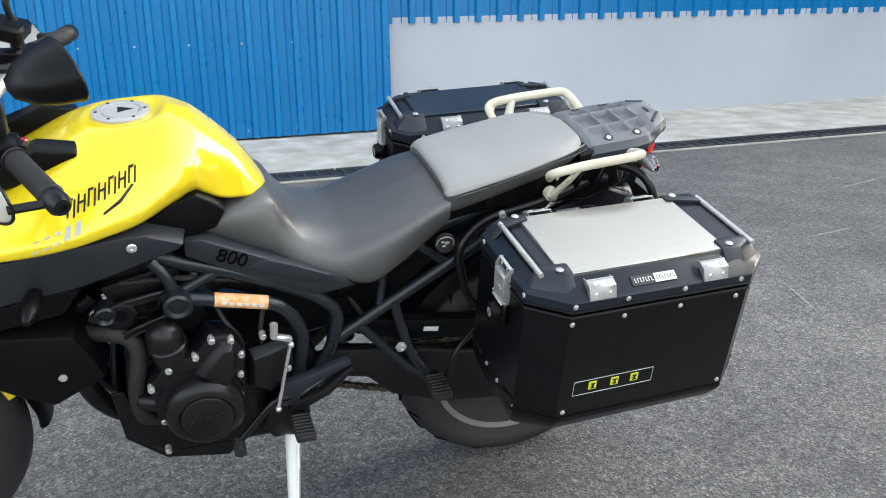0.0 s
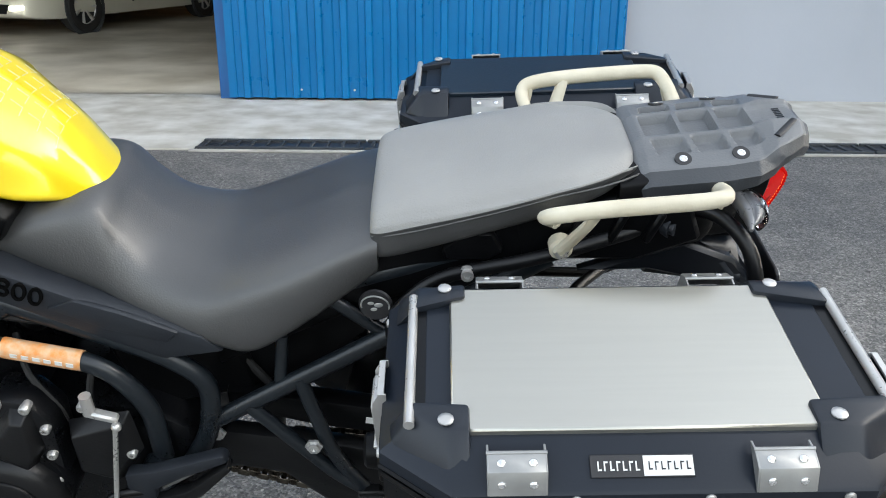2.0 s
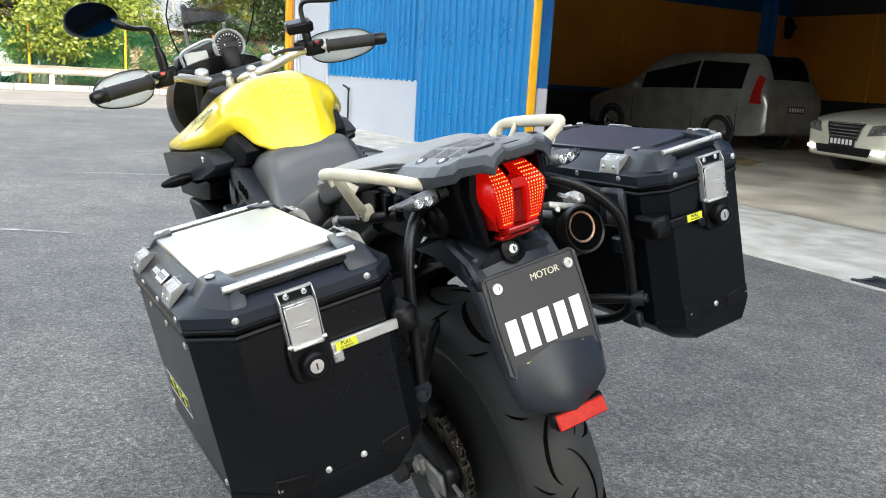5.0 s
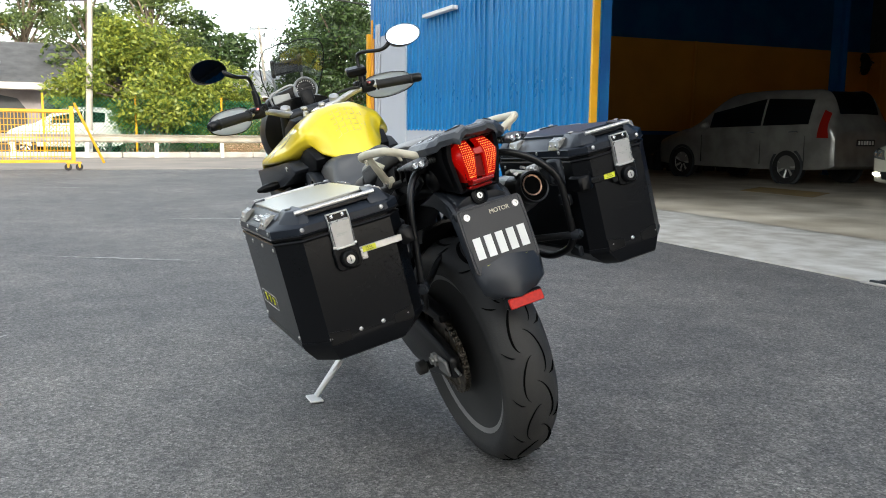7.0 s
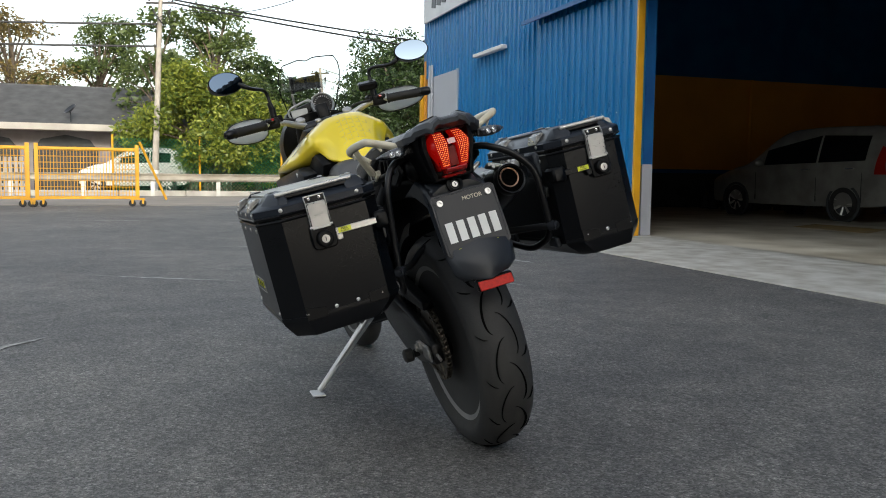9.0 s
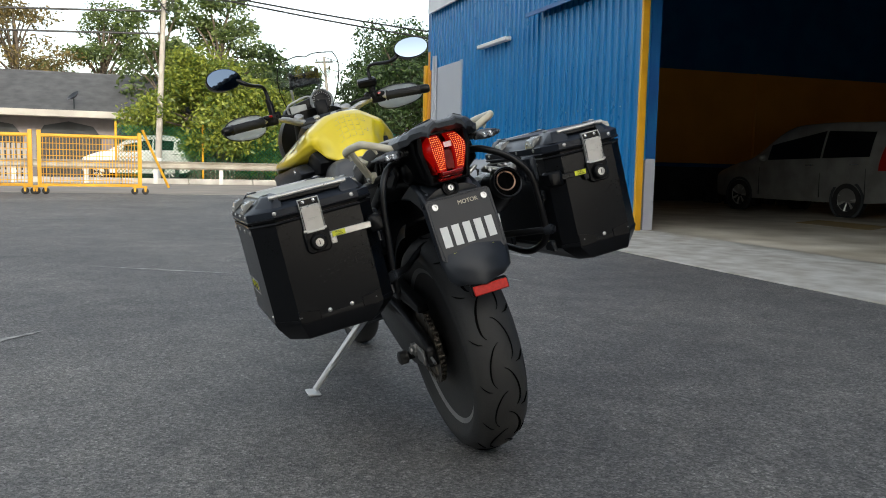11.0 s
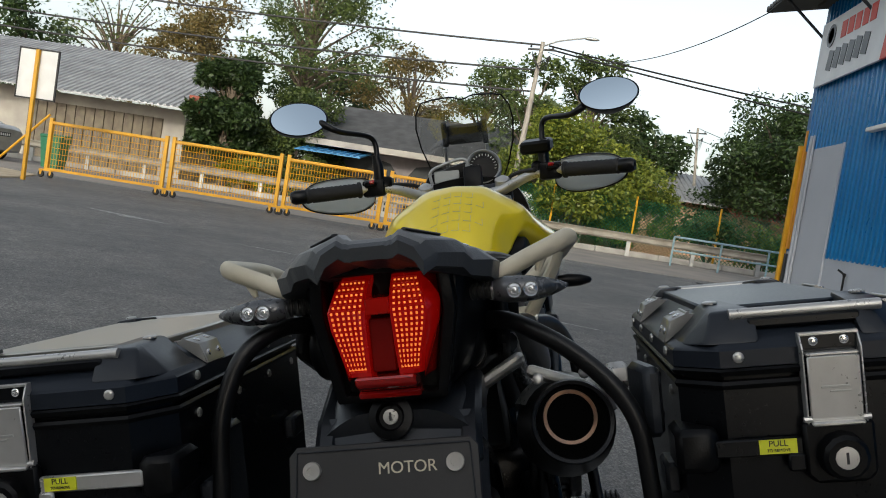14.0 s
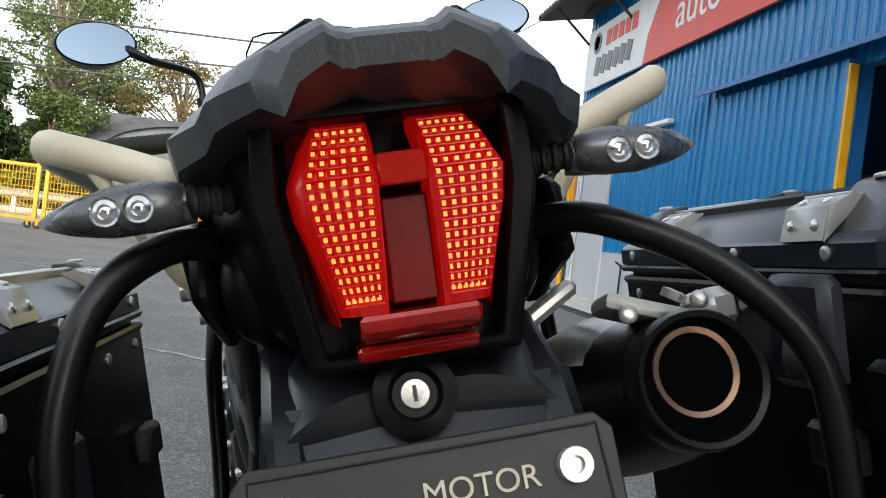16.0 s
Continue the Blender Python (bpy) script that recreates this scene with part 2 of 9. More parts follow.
M["mirror"] = mat("mirror_glass", (0.19, 0.245, 0.31), 0.02, 1.0, (0.19, 0.245, 0.31), rvar=0.0)
M["white"] = mat("white_paint", (0.75, 0.75, 0.73), 0.5, 0, (0.68, 0.68, 0.66), 5)
M["offwhite"] = mat("off_white_wall", (0.42, 0.395, 0.35), 0.8, 0, (0.3, 0.28, 0.25), 1.2, 0.2, 40)
M["ink"] = mat("black_ink", (0.02, 0.02, 0.022), 0.5)
M["sticker_yellow"] = mat("yellow_sticker", (0.72, 0.74, 0.03), 0.45, 0, (0.62, 0.64, 0.03), 40)
M["orange_sticker"] = mat("orange_sticker", (0.8, 0.3, 0.06), 0.45, 0, (0.75, 0.5, 0.3), 90)
M["sign_red"] = mat("sign_red", (0.62, 0.07, 0.05), 0.5, 0, (0.55, 0.06, 0.045), 2)
M["sign_white"] = mat("sign_white", (0.72, 0.74, 0.76), 0.5, 0, (0.62, 0.64, 0.67), 2)
M["silver_car"] = mat("silver_car_paint", (0.36, 0.355, 0.33), 0.3, 0.5, (0.24, 0.235, 0.22), 3, coat=0.8, rvar=0.05)
M["cream_car"] = mat("pale_car_paint", (0.62, 0.6, 0.5), 0.3, 0.1, (0.58, 0.56, 0.46), 3, coat=0.9, rvar=0.05)
M["white_car"] = mat("white_car_paint", (0.75, 0.75, 0.75), 0.3, 0.0, (0.7, 0.7, 0.7), 3, coat=0.9, rvar=0.05)
M["car_glass"] = mat("dark_car_glass", (0.012, 0.014, 0.015), 0.08, 0, None, 3, coat=0.6, rvar=0.02)
M["headlamp"] = mat("headlamp_glass", (0.32, 0.32, 0.3), 0.12, 0.3, coat=0.8)
M["lamp_white"] = glow("daytime_lamp", (1, 0.97, 0.9), 6.0)
M["roof_grey"] = mat("grey_roof_tiles", (0.085, 0.088, 0.09), 0.85, 0, (0.05, 0.05, 0.052), 2.5, 0.5, 30, detail=10)
M["zinc"] = mat("zinc_roof", (0.4, 0.41, 0.42), 0.5, 0.3, (0.28, 0.28, 0.285), 1.5)
M["rust"] = mat("red_roof", (0.3, 0.07, 0.04), 0.7, 0, (0.2, 0.05, 0.03), 3)
M["wood"] = mat("grey_wood", (0.2, 0.17, 0.125), 0.8, 0, (0.12, 0.1, 0.075), 4, 0.3, 60)
M["terracotta"] = mat("peach_wall", (0.6, 0.36, 0.24), 0.8, 0, (0.5, 0.29, 0.19), 3)
M["bark"] = mat("bark", (0.16, 0.125, 0.09), 0.9, 0, (0.08, 0.062, 0.045), 6, 0.6, 40)
M["galv"] = mat("galvanised_steel", (0.55, 0.55, 0.53), 0.5, 0.5, (0.44, 0.44, 0.42), 3)
M["green_wire"] = mat("green_wire", (0.012, 0.16, 0.075), 0.5)
M["pole"] = mat("pole_concrete", (0.4, 0.37, 0.32), 0.8, 0, (0.3, 0.27, 0.23), 3, 0.3, 50)
M["cable"] = mat("cable", (0.015, 0.015, 0.015), 0.6)
M["sand"] = mat("sandy_soil", (0.5, 0.42, 0.3), 0.95, 0, (0.38, 0.31, 0.21), 2, 0.6, 40)


def leaf_material(name, a, b2):
    m = mat(name, a, 0.5, 0, b2, 1.2, 0, 20)
    n, l = m.node_tree.nodes, m.node_tree.links
    b = n["Principled BSDF"]
    geo = n.new("ShaderNodeNewGeometry")
    ramp = n.new("ShaderNodeValToRGB")
    ramp.color_ramp.elements[0].color, ramp.color_ramp.elements[1].color = (*b2, 1), (*a, 1)
    l.new(geo.outputs["Random Per Island"], ramp.inputs["Fac"])
    l.new(ramp.outputs["Color"], b.inputs["Base Color"])
    b.inputs["Subsurface Weight"].default_value = 0.0
    tr = n.new("ShaderNodeBsdfTranslucent")
    l.new(ramp.outputs["Color"], tr.inputs["Color"])
    mx = n.new("ShaderNodeMixShader")
    mx.inputs[0].default_value = 0.35
    l.new(b.outputs[0], mx.inputs[1])
    l.new(tr.outputs[0], mx.inputs[2])
    l.new(mx.outputs[0], n["Material Output"].inputs["Surface"])
    return m


M["leaf_bright"] = leaf_material("yellow_green_leaves", (0.3, 0.33, 0.045), (0.06, 0.11, 0.02))
M["leaf_mid"] = leaf_material("green_leaves", (0.14, 0.18, 0.045), (0.035, 0.065, 0.02))
M["leaf_dark"] = leaf_material("dark_green_leaves", (0.06, 0.1, 0.025), (0.014, 0.034, 0.01))
M["leaf_brown"] = leaf_material("brownish_leaves", (0.24, 0.17, 0.06), (0.1, 0.09, 0.03))


# ---------------------------------------------------------------- mesh tools
def B():
    return bmesh.new()


def finish(bm, name, material, smooth=38.0):
    bmesh.ops.recalc_face_normals(bm, faces=bm.faces)
    me = bpy.data.meshes.new(name)
    bm.to_mesh(me)
    bm.free()
    for mm in (material if isinstance(material, (list, tuple)) else [material]):
        me.materials.append(mm)
    if smooth:
        me.polygons.foreach_set("use_smooth", [True] * len(me.polygons))
        me.set_sharp_from_angle(angle=radians(smooth))
    return me


def part(name, bm, material, parent, label="", smooth=38.0, m=None, kind=""):
    ob = new(name, finish(bm, name, material, smooth))
    ob.parent = parent
    if m is not None:
        ob.matrix_basis = m
    if label or kind:
        tagged(ob, label, kind=kind)
    return ob


def pieces(name, bm, material, parent, label="", smooth=38.0):
    """Each separate lump of bm becomes a part of its own."""
    bm.verts.index_update()
    left, out = set(bm.verts), []
    while left:
        todo, island = [left.pop()], []
        while todo:
            v = todo.pop()
            island.append(v)
            for e in v.link_edges:
                w = e.other_vert(v)
                if w in left:
                    left.discard(w)
                    todo.append(w)
        t = B()
        made = {v: t.verts.new(v.co) for v in island}
        for f in {f for v in island for f in v.link_faces}:
            t.faces.new([made[v] for v in f.verts])
        out.append(part(name, t, material, parent, label, smooth))
    bm.free()
    return out


def solid(name, bm, material, label="", category="", group="", kind="", smooth=38.0, m=None):
    ob = new(name, finish(bm, name, material, smooth))
    if m is not None:
        ob.matrix_basis = m
    return tagged(ob, label, category, group, kind)


def thing(name, m, label, category, group="", kind=""):
    ob = new(name)
    ob.empty_display_size = 0.1
    ob.matrix_basis = m
    return tagged(ob, label, category, group, kind)


def bevel(bm, faces_or_edges, w, seg=1):
    if w > 0:
        bmesh.ops.bevel(bm, geom=faces_or_edges, offset=w, segments=seg, profile=0.5, affect="EDGES", clamp_overlap=True)


def box(bm, c, s, rot=None, bev=0.0, seg=1):
    """A box of size s round c, turned by rot (degrees), with bevelled edges."""
    t = B()
    bmesh.ops.create_cube(t, size=1.0)
    for v in t.verts:
        v.co = Vector((v.co.x * s[0], v.co.y * s[1], v.co.z * s[2]))
    if bev:
        bevel(t, t.edges[:], min(bev, min(s) * 0.45), seg)
    mm = Matrix.Translation(c)
    if rot is not None:
        mm = mm @ Euler([radians(a) for a in rot]).to_matrix().to_4x4()
    t.transform(mm)
    join(bm, t)
    return bm


def join(bm, t, m=None):
    if m is not None:
        t.transform(m)
    vs = [bm.verts.new(v.co) for v in t.verts]
    t.verts.index_update()
    for f in t.faces:
        try:
            nf = bm.faces.new([vs[v.index] for v in f.verts])
            nf.material_index = f.material_index
        except ValueError:
            pass
    t.free()


def prism(bm, pts, axis, a, b, bev=0.0, seg=1):
    """A polygon in the plane across axis, given by its other two coordinates, drawn out from a to b."""
    t = B()
    k = "xyz".index(axis)

    def at(p, h):
        q = list(p)
        q.insert(k, h)
        return q

    lo = [t.verts.new(at(p, a)) for p in pts]
    hi = [t.verts.new(at(p, b)) for p in pts]
    n = len(pts)
    t.faces.new(lo)
    t.faces.new(hi[::-1])
    for i in range(n):
        t.faces.new((lo[i], lo[(i + 1) % n], hi[(i + 1) % n], hi[i]))
    if bev:
        bmesh.ops.recalc_face_normals(t, faces=t.faces)
        bevel(t, [e for e in t.edges if e.calc_face_angle(0) > 0.35], bev, seg)
    join(bm, t)
    return bm


def curve(pts, n):
    """n points on a smooth line through pts."""
    p = np.array([pts[0], *pts, pts[-1]], float)
    out, segs = [], len(pts) - 1
    for s in np.linspace(0, segs, n):
        i = min(int(s), segs - 1)
        t = s - i
        a, b, c, d = p[i], p[i + 1], p[i + 2], p[i + 3]
        out.append(0.5 * (2 * b + (c - a) * t + (2 * a - 5 * b + 4 * c - d) * t * t + (3 * b - a - 3 * c + d) * t ** 3))
    return np.array(out)


def rounded(pts, r, n=5):
    """A line of straight runs with bends of radius r."""
    pts = [Vector(p) for p in pts]
    out = [pts[0]]
    for a, b, c in zip(pts, pts[1:], pts[2:]):
        u, v = (a - b), (c - b)
        d = min(r, u.length * 0.45, v.length * 0.45)
        p, q = b + u.normalized() * d, b + v.normalized() * d
        for i in range(n + 1):
            t = i / n
            out.append(p * (1 - t) ** 2 + b * 2 * t * (1 - t) + q * t ** 2)
    out.append(pts[-1])
    return out


def tube(bm, pts, r, n=10, flat=1.0):
    """A round bar along pts; r may be a list; flat squeezes it along its second axis."""
    pts = [Vector(p) for p in pts]
    rs = list(r) if isinstance(r, (list, tuple, np.ndarray)) else [r] * len(pts)
    if len(rs) != len(pts):
        rs = np.interp(np.linspace(0, 1, len(pts)), np.linspace(0, 1, len(rs)), rs)
    d0 = (pts[1] - pts[0]).normalized()
    up = Vector((0, 0, 1)) if abs(d0.z) < 0.9 else Vector((1, 0, 0))
    u = d0.cross(up).normalized()
    rings = []
    for i, p in enumerate(pts):
        d = (pts[min(i + 1, len(pts) - 1)] - pts[max(i - 1, 0)]).normalized()
        u = (u - d * u.dot(d)).normalized()
        v = d.cross(u)
        rings.append([bm.verts.new(p + (u * math.cos(2 * math.pi * k / n) + v * flat * math.sin(2 * math.pi * k / n)) * float(rs[i])) for k in range(n)])
    for a, b in zip(rings, rings[1:]):
        for k in range(n):
            bm.faces.new((a[k], a[(k + 1) % n], b[(k + 1) % n], b[k]))
    bm.faces.new(rings[0][::-1])
    bm.faces.new(rings[-1])
    return bm


def rod(bm, a, b, r, n=12):
    return tube(bm, [a, b], r, n)


def lathe(bm, prof, c, axis, n=32):
    """(radius, height) pairs turned round axis through c."""
    q = Vector(axis).normalized().to_track_quat("Z", "Y").to_matrix()
    c = Vector(c)
    rings = []
    for r, h in prof:
        if r < 1e-5:
            rings.append([bm.verts.new(c + q @ Vector((0, 0, h)))])
        else:
            rings.append([bm.verts.new(c + q @ Vector((r * math.cos(2 * math.pi * k / n), r * math.sin(2 * math.pi * k / n), h))) for k in range(n)])
    for a, b in zip(rings, rings[1:]):
        for k in range(n):
            x = [a[k % len(a)], a[(k + 1) % len(a)], b[(k + 1) % len(b)], b[k % len(b)]]
            x = list(dict.fromkeys(x))
            if len(x) > 2:
                bm.faces.new(x)
    for ring in (rings[0], rings[-1]):
        if len(ring) > 2:
            bm.faces.new(ring)
    return bm


def loft(bm, rings, nx=40, nr=40, mirror=True, ends=True, order=None):
    """A skin over half sections (x, [(y, z), ...]) from top middle to bottom middle, smoothed both ways."""
    fine = []
    for x, half in rings:
        c = curve([(y, z) for y, z in half], nr)
        ring = [(x, y, z) for y, z in c]
        if mirror:
            ring = ring + [(x, -y, z) for y, z in c[::-1]]
        fine.append(ring)
    arr = np.array(fine)
    out = np.stack([curve(arr[:, k, :], nx) for k in range(arr.shape[1])], 1)
    vs = [[bm.verts.new(p) for p in row] for row in out]
    n = len(vs[0])
    for a, b in zip(vs, vs[1:]):
        for k in range(n):
            bm.faces.new((a[k], a[(k + 1) % n], b[(k + 1) % n], b[k]))
    if ends:
        bm.faces.new(vs[0][::-1])
        bm.faces.new(vs[-1])
    bmesh.ops.remove_doubles(bm, verts=bm.verts[:], dist=0.0004)
    return bm


def ball(bm, c, r, sx=1.0, sy=1.0, sz=1.0, n=12):
    t = B()
    bmesh.ops.create_uvsphere(t, u_segments=n, v_segments=max(6, n // 2), radius=r)
    t.transform(Matrix.Translation(c) @ Matrix.Diagonal((sx, sy, sz, 1)))
    join(bm, t)
    return bm


def rivet(bm, c, axis, r=0.006, h=0.003, n=12):
    return lathe(bm, [(r, 0), (r, h * 0.5), (r * 0.8, h * 0.85), (r * 0.4, h), (0, h)], c, axis, n)


def lettering(name, text, size, m, material, parent, depth=0.002):
    """Raised letters in the built-in typeface, made into a mesh."""
    cu = bpy.data.curves.new(name, "FONT")
    cu.body, cu.size, cu.extrude, cu.align_x, cu.align_y = text, size, depth, "CENTER", "CENTER"
    tmp = bpy.data.objects.new(name, cu)
    scene.collection.objects.link(tmp)
    me = bpy.data.meshes.new_from_object(tmp.evaluated_get(bpy.context.evaluated_depsgraph_get()))
    bpy.data.objects.remove(tmp)
    me.materials.append(material)
    ob = new(name, me)
    ob.parent = parent
    ob.matrix_basis = m
    return ob


def inset_poly(poly, d):
    """A convex outline moved inwards by d."""
    c = Vector((sum(p[0] for p in poly) / len(poly), sum(p[1] for p in poly) / len(poly)))
    n, lines = len(poly), []
    for i in range(n):
        a, b = Vector(poly[i]), Vector(poly[(i + 1) % n])
        u = (b - a).normalized()
        nor = Vector((-u.y, u.x))
        if nor.dot(c - a) < 0:
            nor = -nor
        lines.append((a + nor * d, u))
    out = []
    for i in range(n):
        (p, u), (q, v) = lines[i - 1], lines[i]
        den = u.x * v.y - u.y * v.x
        t = ((q - p).x * v.y - (q - p).y * v.x) / den
        out.append(tuple(p + u * t))
    return out


def stack(bm, poly, levels):
    """Outlines piled up: (z, inset) pairs."""
    rows = [[bm.verts.new((x, y, z)) for x, y in inset_poly(poly, d)] for z, d in levels]
    n = len(poly)
    for a, b in zip(rows, rows[1:]):
        for k in range(n):
            bm.faces.new((a[k], a[(k + 1) % n], b[(k + 1) % n], b[k]))
    bm.faces.new(rows[0])
    bm.faces.new(rows[-1])
    return bm



# ---------------------------------------------------------------- ground
def sheet(name, x0, x1, y0, y1, z, material, label="", cuts=1, kind="structure", thick=0.0):
    bm = B()
    if thick:
        box(bm, ((x0 + x1) / 2, (y0 + y1) / 2, z - thick / 2), (x1 - x0, y1 - y0, thick), None, 0.006)
    else:
        bm.faces.new([bm.verts.new(p) for p in ((x0, y0, z), (x1, y0, z), (x1, y1, z), (x0, y1, z))])
    return solid(name, bm, material, label, kind=kind, smooth=0)


WALL_Y = 7.09
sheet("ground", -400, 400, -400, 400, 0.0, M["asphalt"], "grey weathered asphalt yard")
# concrete apron along the building, with drains cut in front of the walls
bm = B()
prism(bm, [(-6.6, 5.38), (-0.78, 5.36), (-0.78, 5.62), (14.0, 5.62), (14.0, 7.25), (-15.9, 7.25), (-15.9, 5.75), (-6.6, 5.75)], "z", -0.1, 0.012, 0.004)
solid("apron", bm, M["concrete"], "pale worn concrete apron along the wall", kind="structure", smooth=0)


def drain(x0, x1, y0, y1, label):
    d = thing("drain", Matrix.Translation((x0, y0, 0)), label, "drain", "drains along the apron")
    w = y1 - y0
    bm = B()
    box(bm, ((x1 - x0) / 2, w / 2, 0.004), (x1 - x0, w, 0.006))
    part("channel", bm, M["ink"], d, smooth=0)
    n = max(1, round((x1 - x0) / 1.0))
    seg = (x1 - x0) / n
    bm = B()
    for y in (0.02, w - 0.02):
        box(bm, (seg / 2, y, 0.012), (seg - 0.015, 0.03, 0.016), None, 0.002)
    for k in range(11):
        box(bm, (seg * (k + 0.5) / 11, w / 2, 0.011), (0.018, w - 0.03, 0.012), None, 0.002)
    me = finish(bm, "grating", M["dark_band"], 0)
    for k in range(n):
        g = new("grating", me)
        g.parent = d
        g.matrix_basis = Matrix.Translation((seg * k, 0, 0))
    return d


drain(-0.78, 14.0, 5.36, 5.6, "dark steel drain grating set in the asphalt edge")
drain(-15.9, -7.9, 5.45, 5.72, "dark steel drain grating beside the concrete ramp")
bm = B()
box(bm, (6.6, 5.335, 0.006), (14.8, 0.035, 0.012), None, 0.003)
solid("drain_edge", bm, M["kerb"], "thin concrete edge of the drain", kind="structure", smooth=0)

# faint worn paint on the asphalt
rng = random.Random(7)


def smear(x, y, l, w, ang):
    bm = B()
    n = 14
    up = [bm.verts.new((l * (i / n - 0.5), w * (0.3 + 0.7 * rng.random()) * math.sin(math.pi * (i + 0.5) / (n + 1)), 0.003)) for i in range(n + 1)]
    dn = [bm.verts.new((l * (i / n - 0.5), -w * (0.3 + 0.7 * rng.random()) * math.sin(math.pi * (i + 0.5) / (n + 1)), 0.003)) for i in range(n + 1)]
    for i in range(n):
        bm.faces.new((dn[i], dn[i + 1], up[i + 1], up[i]))
    solid("paint_smear", bm, M["chalk"], "faint worn white paint mark on asphalt", "paint mark", "worn paint marks", smooth=0, m=pose(x, y, 0, 0, 0, ang))


for x, y, l, w, a in ((-0.92, 0.36, 0.56, 0.045, 139.6), (-3.3, 1.1, 1.1, 0.04, 60), (-5.8, 2.2, 1.2, 0.04, 75), (-2.6, 3.4, 0.7, 0.03, 20), (-9.5, -3.8, 1.6, 0.2, 70), (-3.9, 4.2, 0.5, 0.05, 10), (3.2, 3.2, 0.4, 0.01, 10), (4.2, 4.0, 0.6, 0.012, 15), (2.4, 2.5, 0.3, 0.008, 70), (-11.0, 0.5, 1.2, 0.05, 85), (-8.0, -1.2, 1.0, 0.04, 80), (5.0, 3.0, 0.5, 0.04, 5)):
    smear(x, y, l, w, a)

# ---------------------------------------------------------------- workshop building
X_L, X_R, TOP = -15.75, 14.0, 5.95
OPEN = (-6.45, -0.965)
PITCH = 0.2


def corrugated(name, width, z0, z1, depth=0.03):
    """One sheet with trapezoid ribs, its back on y = 0, ribs towards -y."""
    bm = B()
    xs = []
    n = max(1, round(width / PITCH))
    for i in range(n):
        o = width * i / n
        p = width / n
        xs += [(o, 0), (o + p * 0.3, 0), (o + p * 0.33, -depth * 0.22), (o + p * 0.36, 0), (o + p * 0.6, 0), (o + p * 0.66, -depth), (o + p * 0.88, -depth), (o + p * 0.94, 0)]
    xs.append((width, 0))
    rows = []
    for z in (z0, z1):
        rows.append([bm.verts.new((x, y, z)) for x, y in xs] + [bm.verts.new((x, y + 0.004, z)) for x, y in xs[::-1]])
    k = len(rows[0])
    for i in range(k):
        bm.faces.new((rows[0][i], rows[0][(i + 1) % k], rows[1][(i + 1) % k], rows[1][i]))
    return finish(bm, name, M["blue_sheet"], 0)


def clad(parent, x0, x1, z0, z1, y, sheet_w=0.8):
    n = max(1, round((x1 - x0) / sheet_w))
    w = (x1 - x0) / n
    me = corrugated("cladding_sheet", w, z0, z1)
    for i in range(n):
        ob = new("cladding_sheet", me)
        ob.parent = parent
        ob.matrix_basis = Matrix.Translation((x0 + w * i, y, 0))


def wall_block(name, x0, x1, z0, z1, label, material, y0=WALL_Y, y1=WALL_Y + 0.15):
    bm = B()
    box(bm, ((x0 + x1) / 2, (y0 + y1) / 2, (z0 + z1) / 2), (x1 - x0, y1 - y0, z1 - z0))
    return solid(name, bm, material, label, kind="structure", smooth=0)


w1 = wall_block("wall_front_1", X_L, OPEN[0], 0, 0.95, "grey painted low wall under blue cladding", M["grey_paint"])
LIGHT_GAP = (7.95, 13.6)      # unseen opening, added to let daylight into the workshop
wall_block("wall_front_2", OPEN[1], LIGHT_GAP[0], 0, 0.95, "grey painted low wall under blue cladding", M["grey_paint"])
wall_block("wall_front_6", LIGHT_GAP[1], X_R, 0, TOP, "blue steel wall end", M["blue_trim"])
wall_block("wall_front_7", LIGHT_GAP[0], LIGHT_GAP[1], 4.9, TOP, "blue steel wall over the unseen light opening", M["blue_trim"])
w3 = wall_block("wall_front_3", X_L, OPEN[0], 0.95, TOP, "blue corrugated steel wall", M["blue_trim"], WALL_Y + 0.01)
w4 = wall_block("wall_front_4", OPEN[1], LIGHT_GAP[0], 0.95, TOP, "blue corrugated steel wall", M["blue_trim"], WALL_Y + 0.01)
w5 = wall_block("wall_front_5", OPEN[0], OPEN[1], 3.15, TOP, "blue corrugated steel wall over the opening", M["blue_trim"], WALL_Y + 0.01)
clad(w3, -13.56, OPEN[0], 0.93, TOP, WALL_Y + 0.002)
clad(w3, X_L, -13.56, 2.98, TOP, WALL_Y + 0.002)
clad(w4, OPEN[1], LIGHT_GAP[0], 0.9, TOP, WALL_Y + 0.002)
clad(w5, OPEN[0], OPEN[1], 3.15, TOP, WALL_Y + 0.002)
# grey steel side door at the corner
side_door = thing("side_door", Matrix.Translation((-14.5, WALL_Y, 0)), "plain grey steel door at the corner of the blue building", "door")
bm = B()
box(bm, (0.0, -0.01, 1.5), (1.85, 0.03, 2.98), None, 0.005)
part("leaf", bm, M["grey_paint"], side_door, smooth=0)
bm = B()
for x in (-0.95, 0.95):
    box(bm, (x, -0.015, 1.5), (0.05, 0.045, 3.0), None, 0.005)
part("door_frame", bm, M["grey_paint"], side_door, smooth=0)
# side wall at the far left end
bm = B()
box(bm, (X_L - 0.075, WALL_Y + 8.1, TOP / 2), (0.15, 16.2, TOP))
solid("wall_west", bm, M["blue_trim"], "blue side wall", kind="structure", smooth=0)
bm = B()
box(bm, (X_L - 0.11, WALL_Y - 0.03, 1.55), (0.13, 0.13, 3.1), None, 0.004)
solid("corner_post", bm, M["yellow_paint"], "yellow painted corner post", "post", smooth=0)
bm = B()
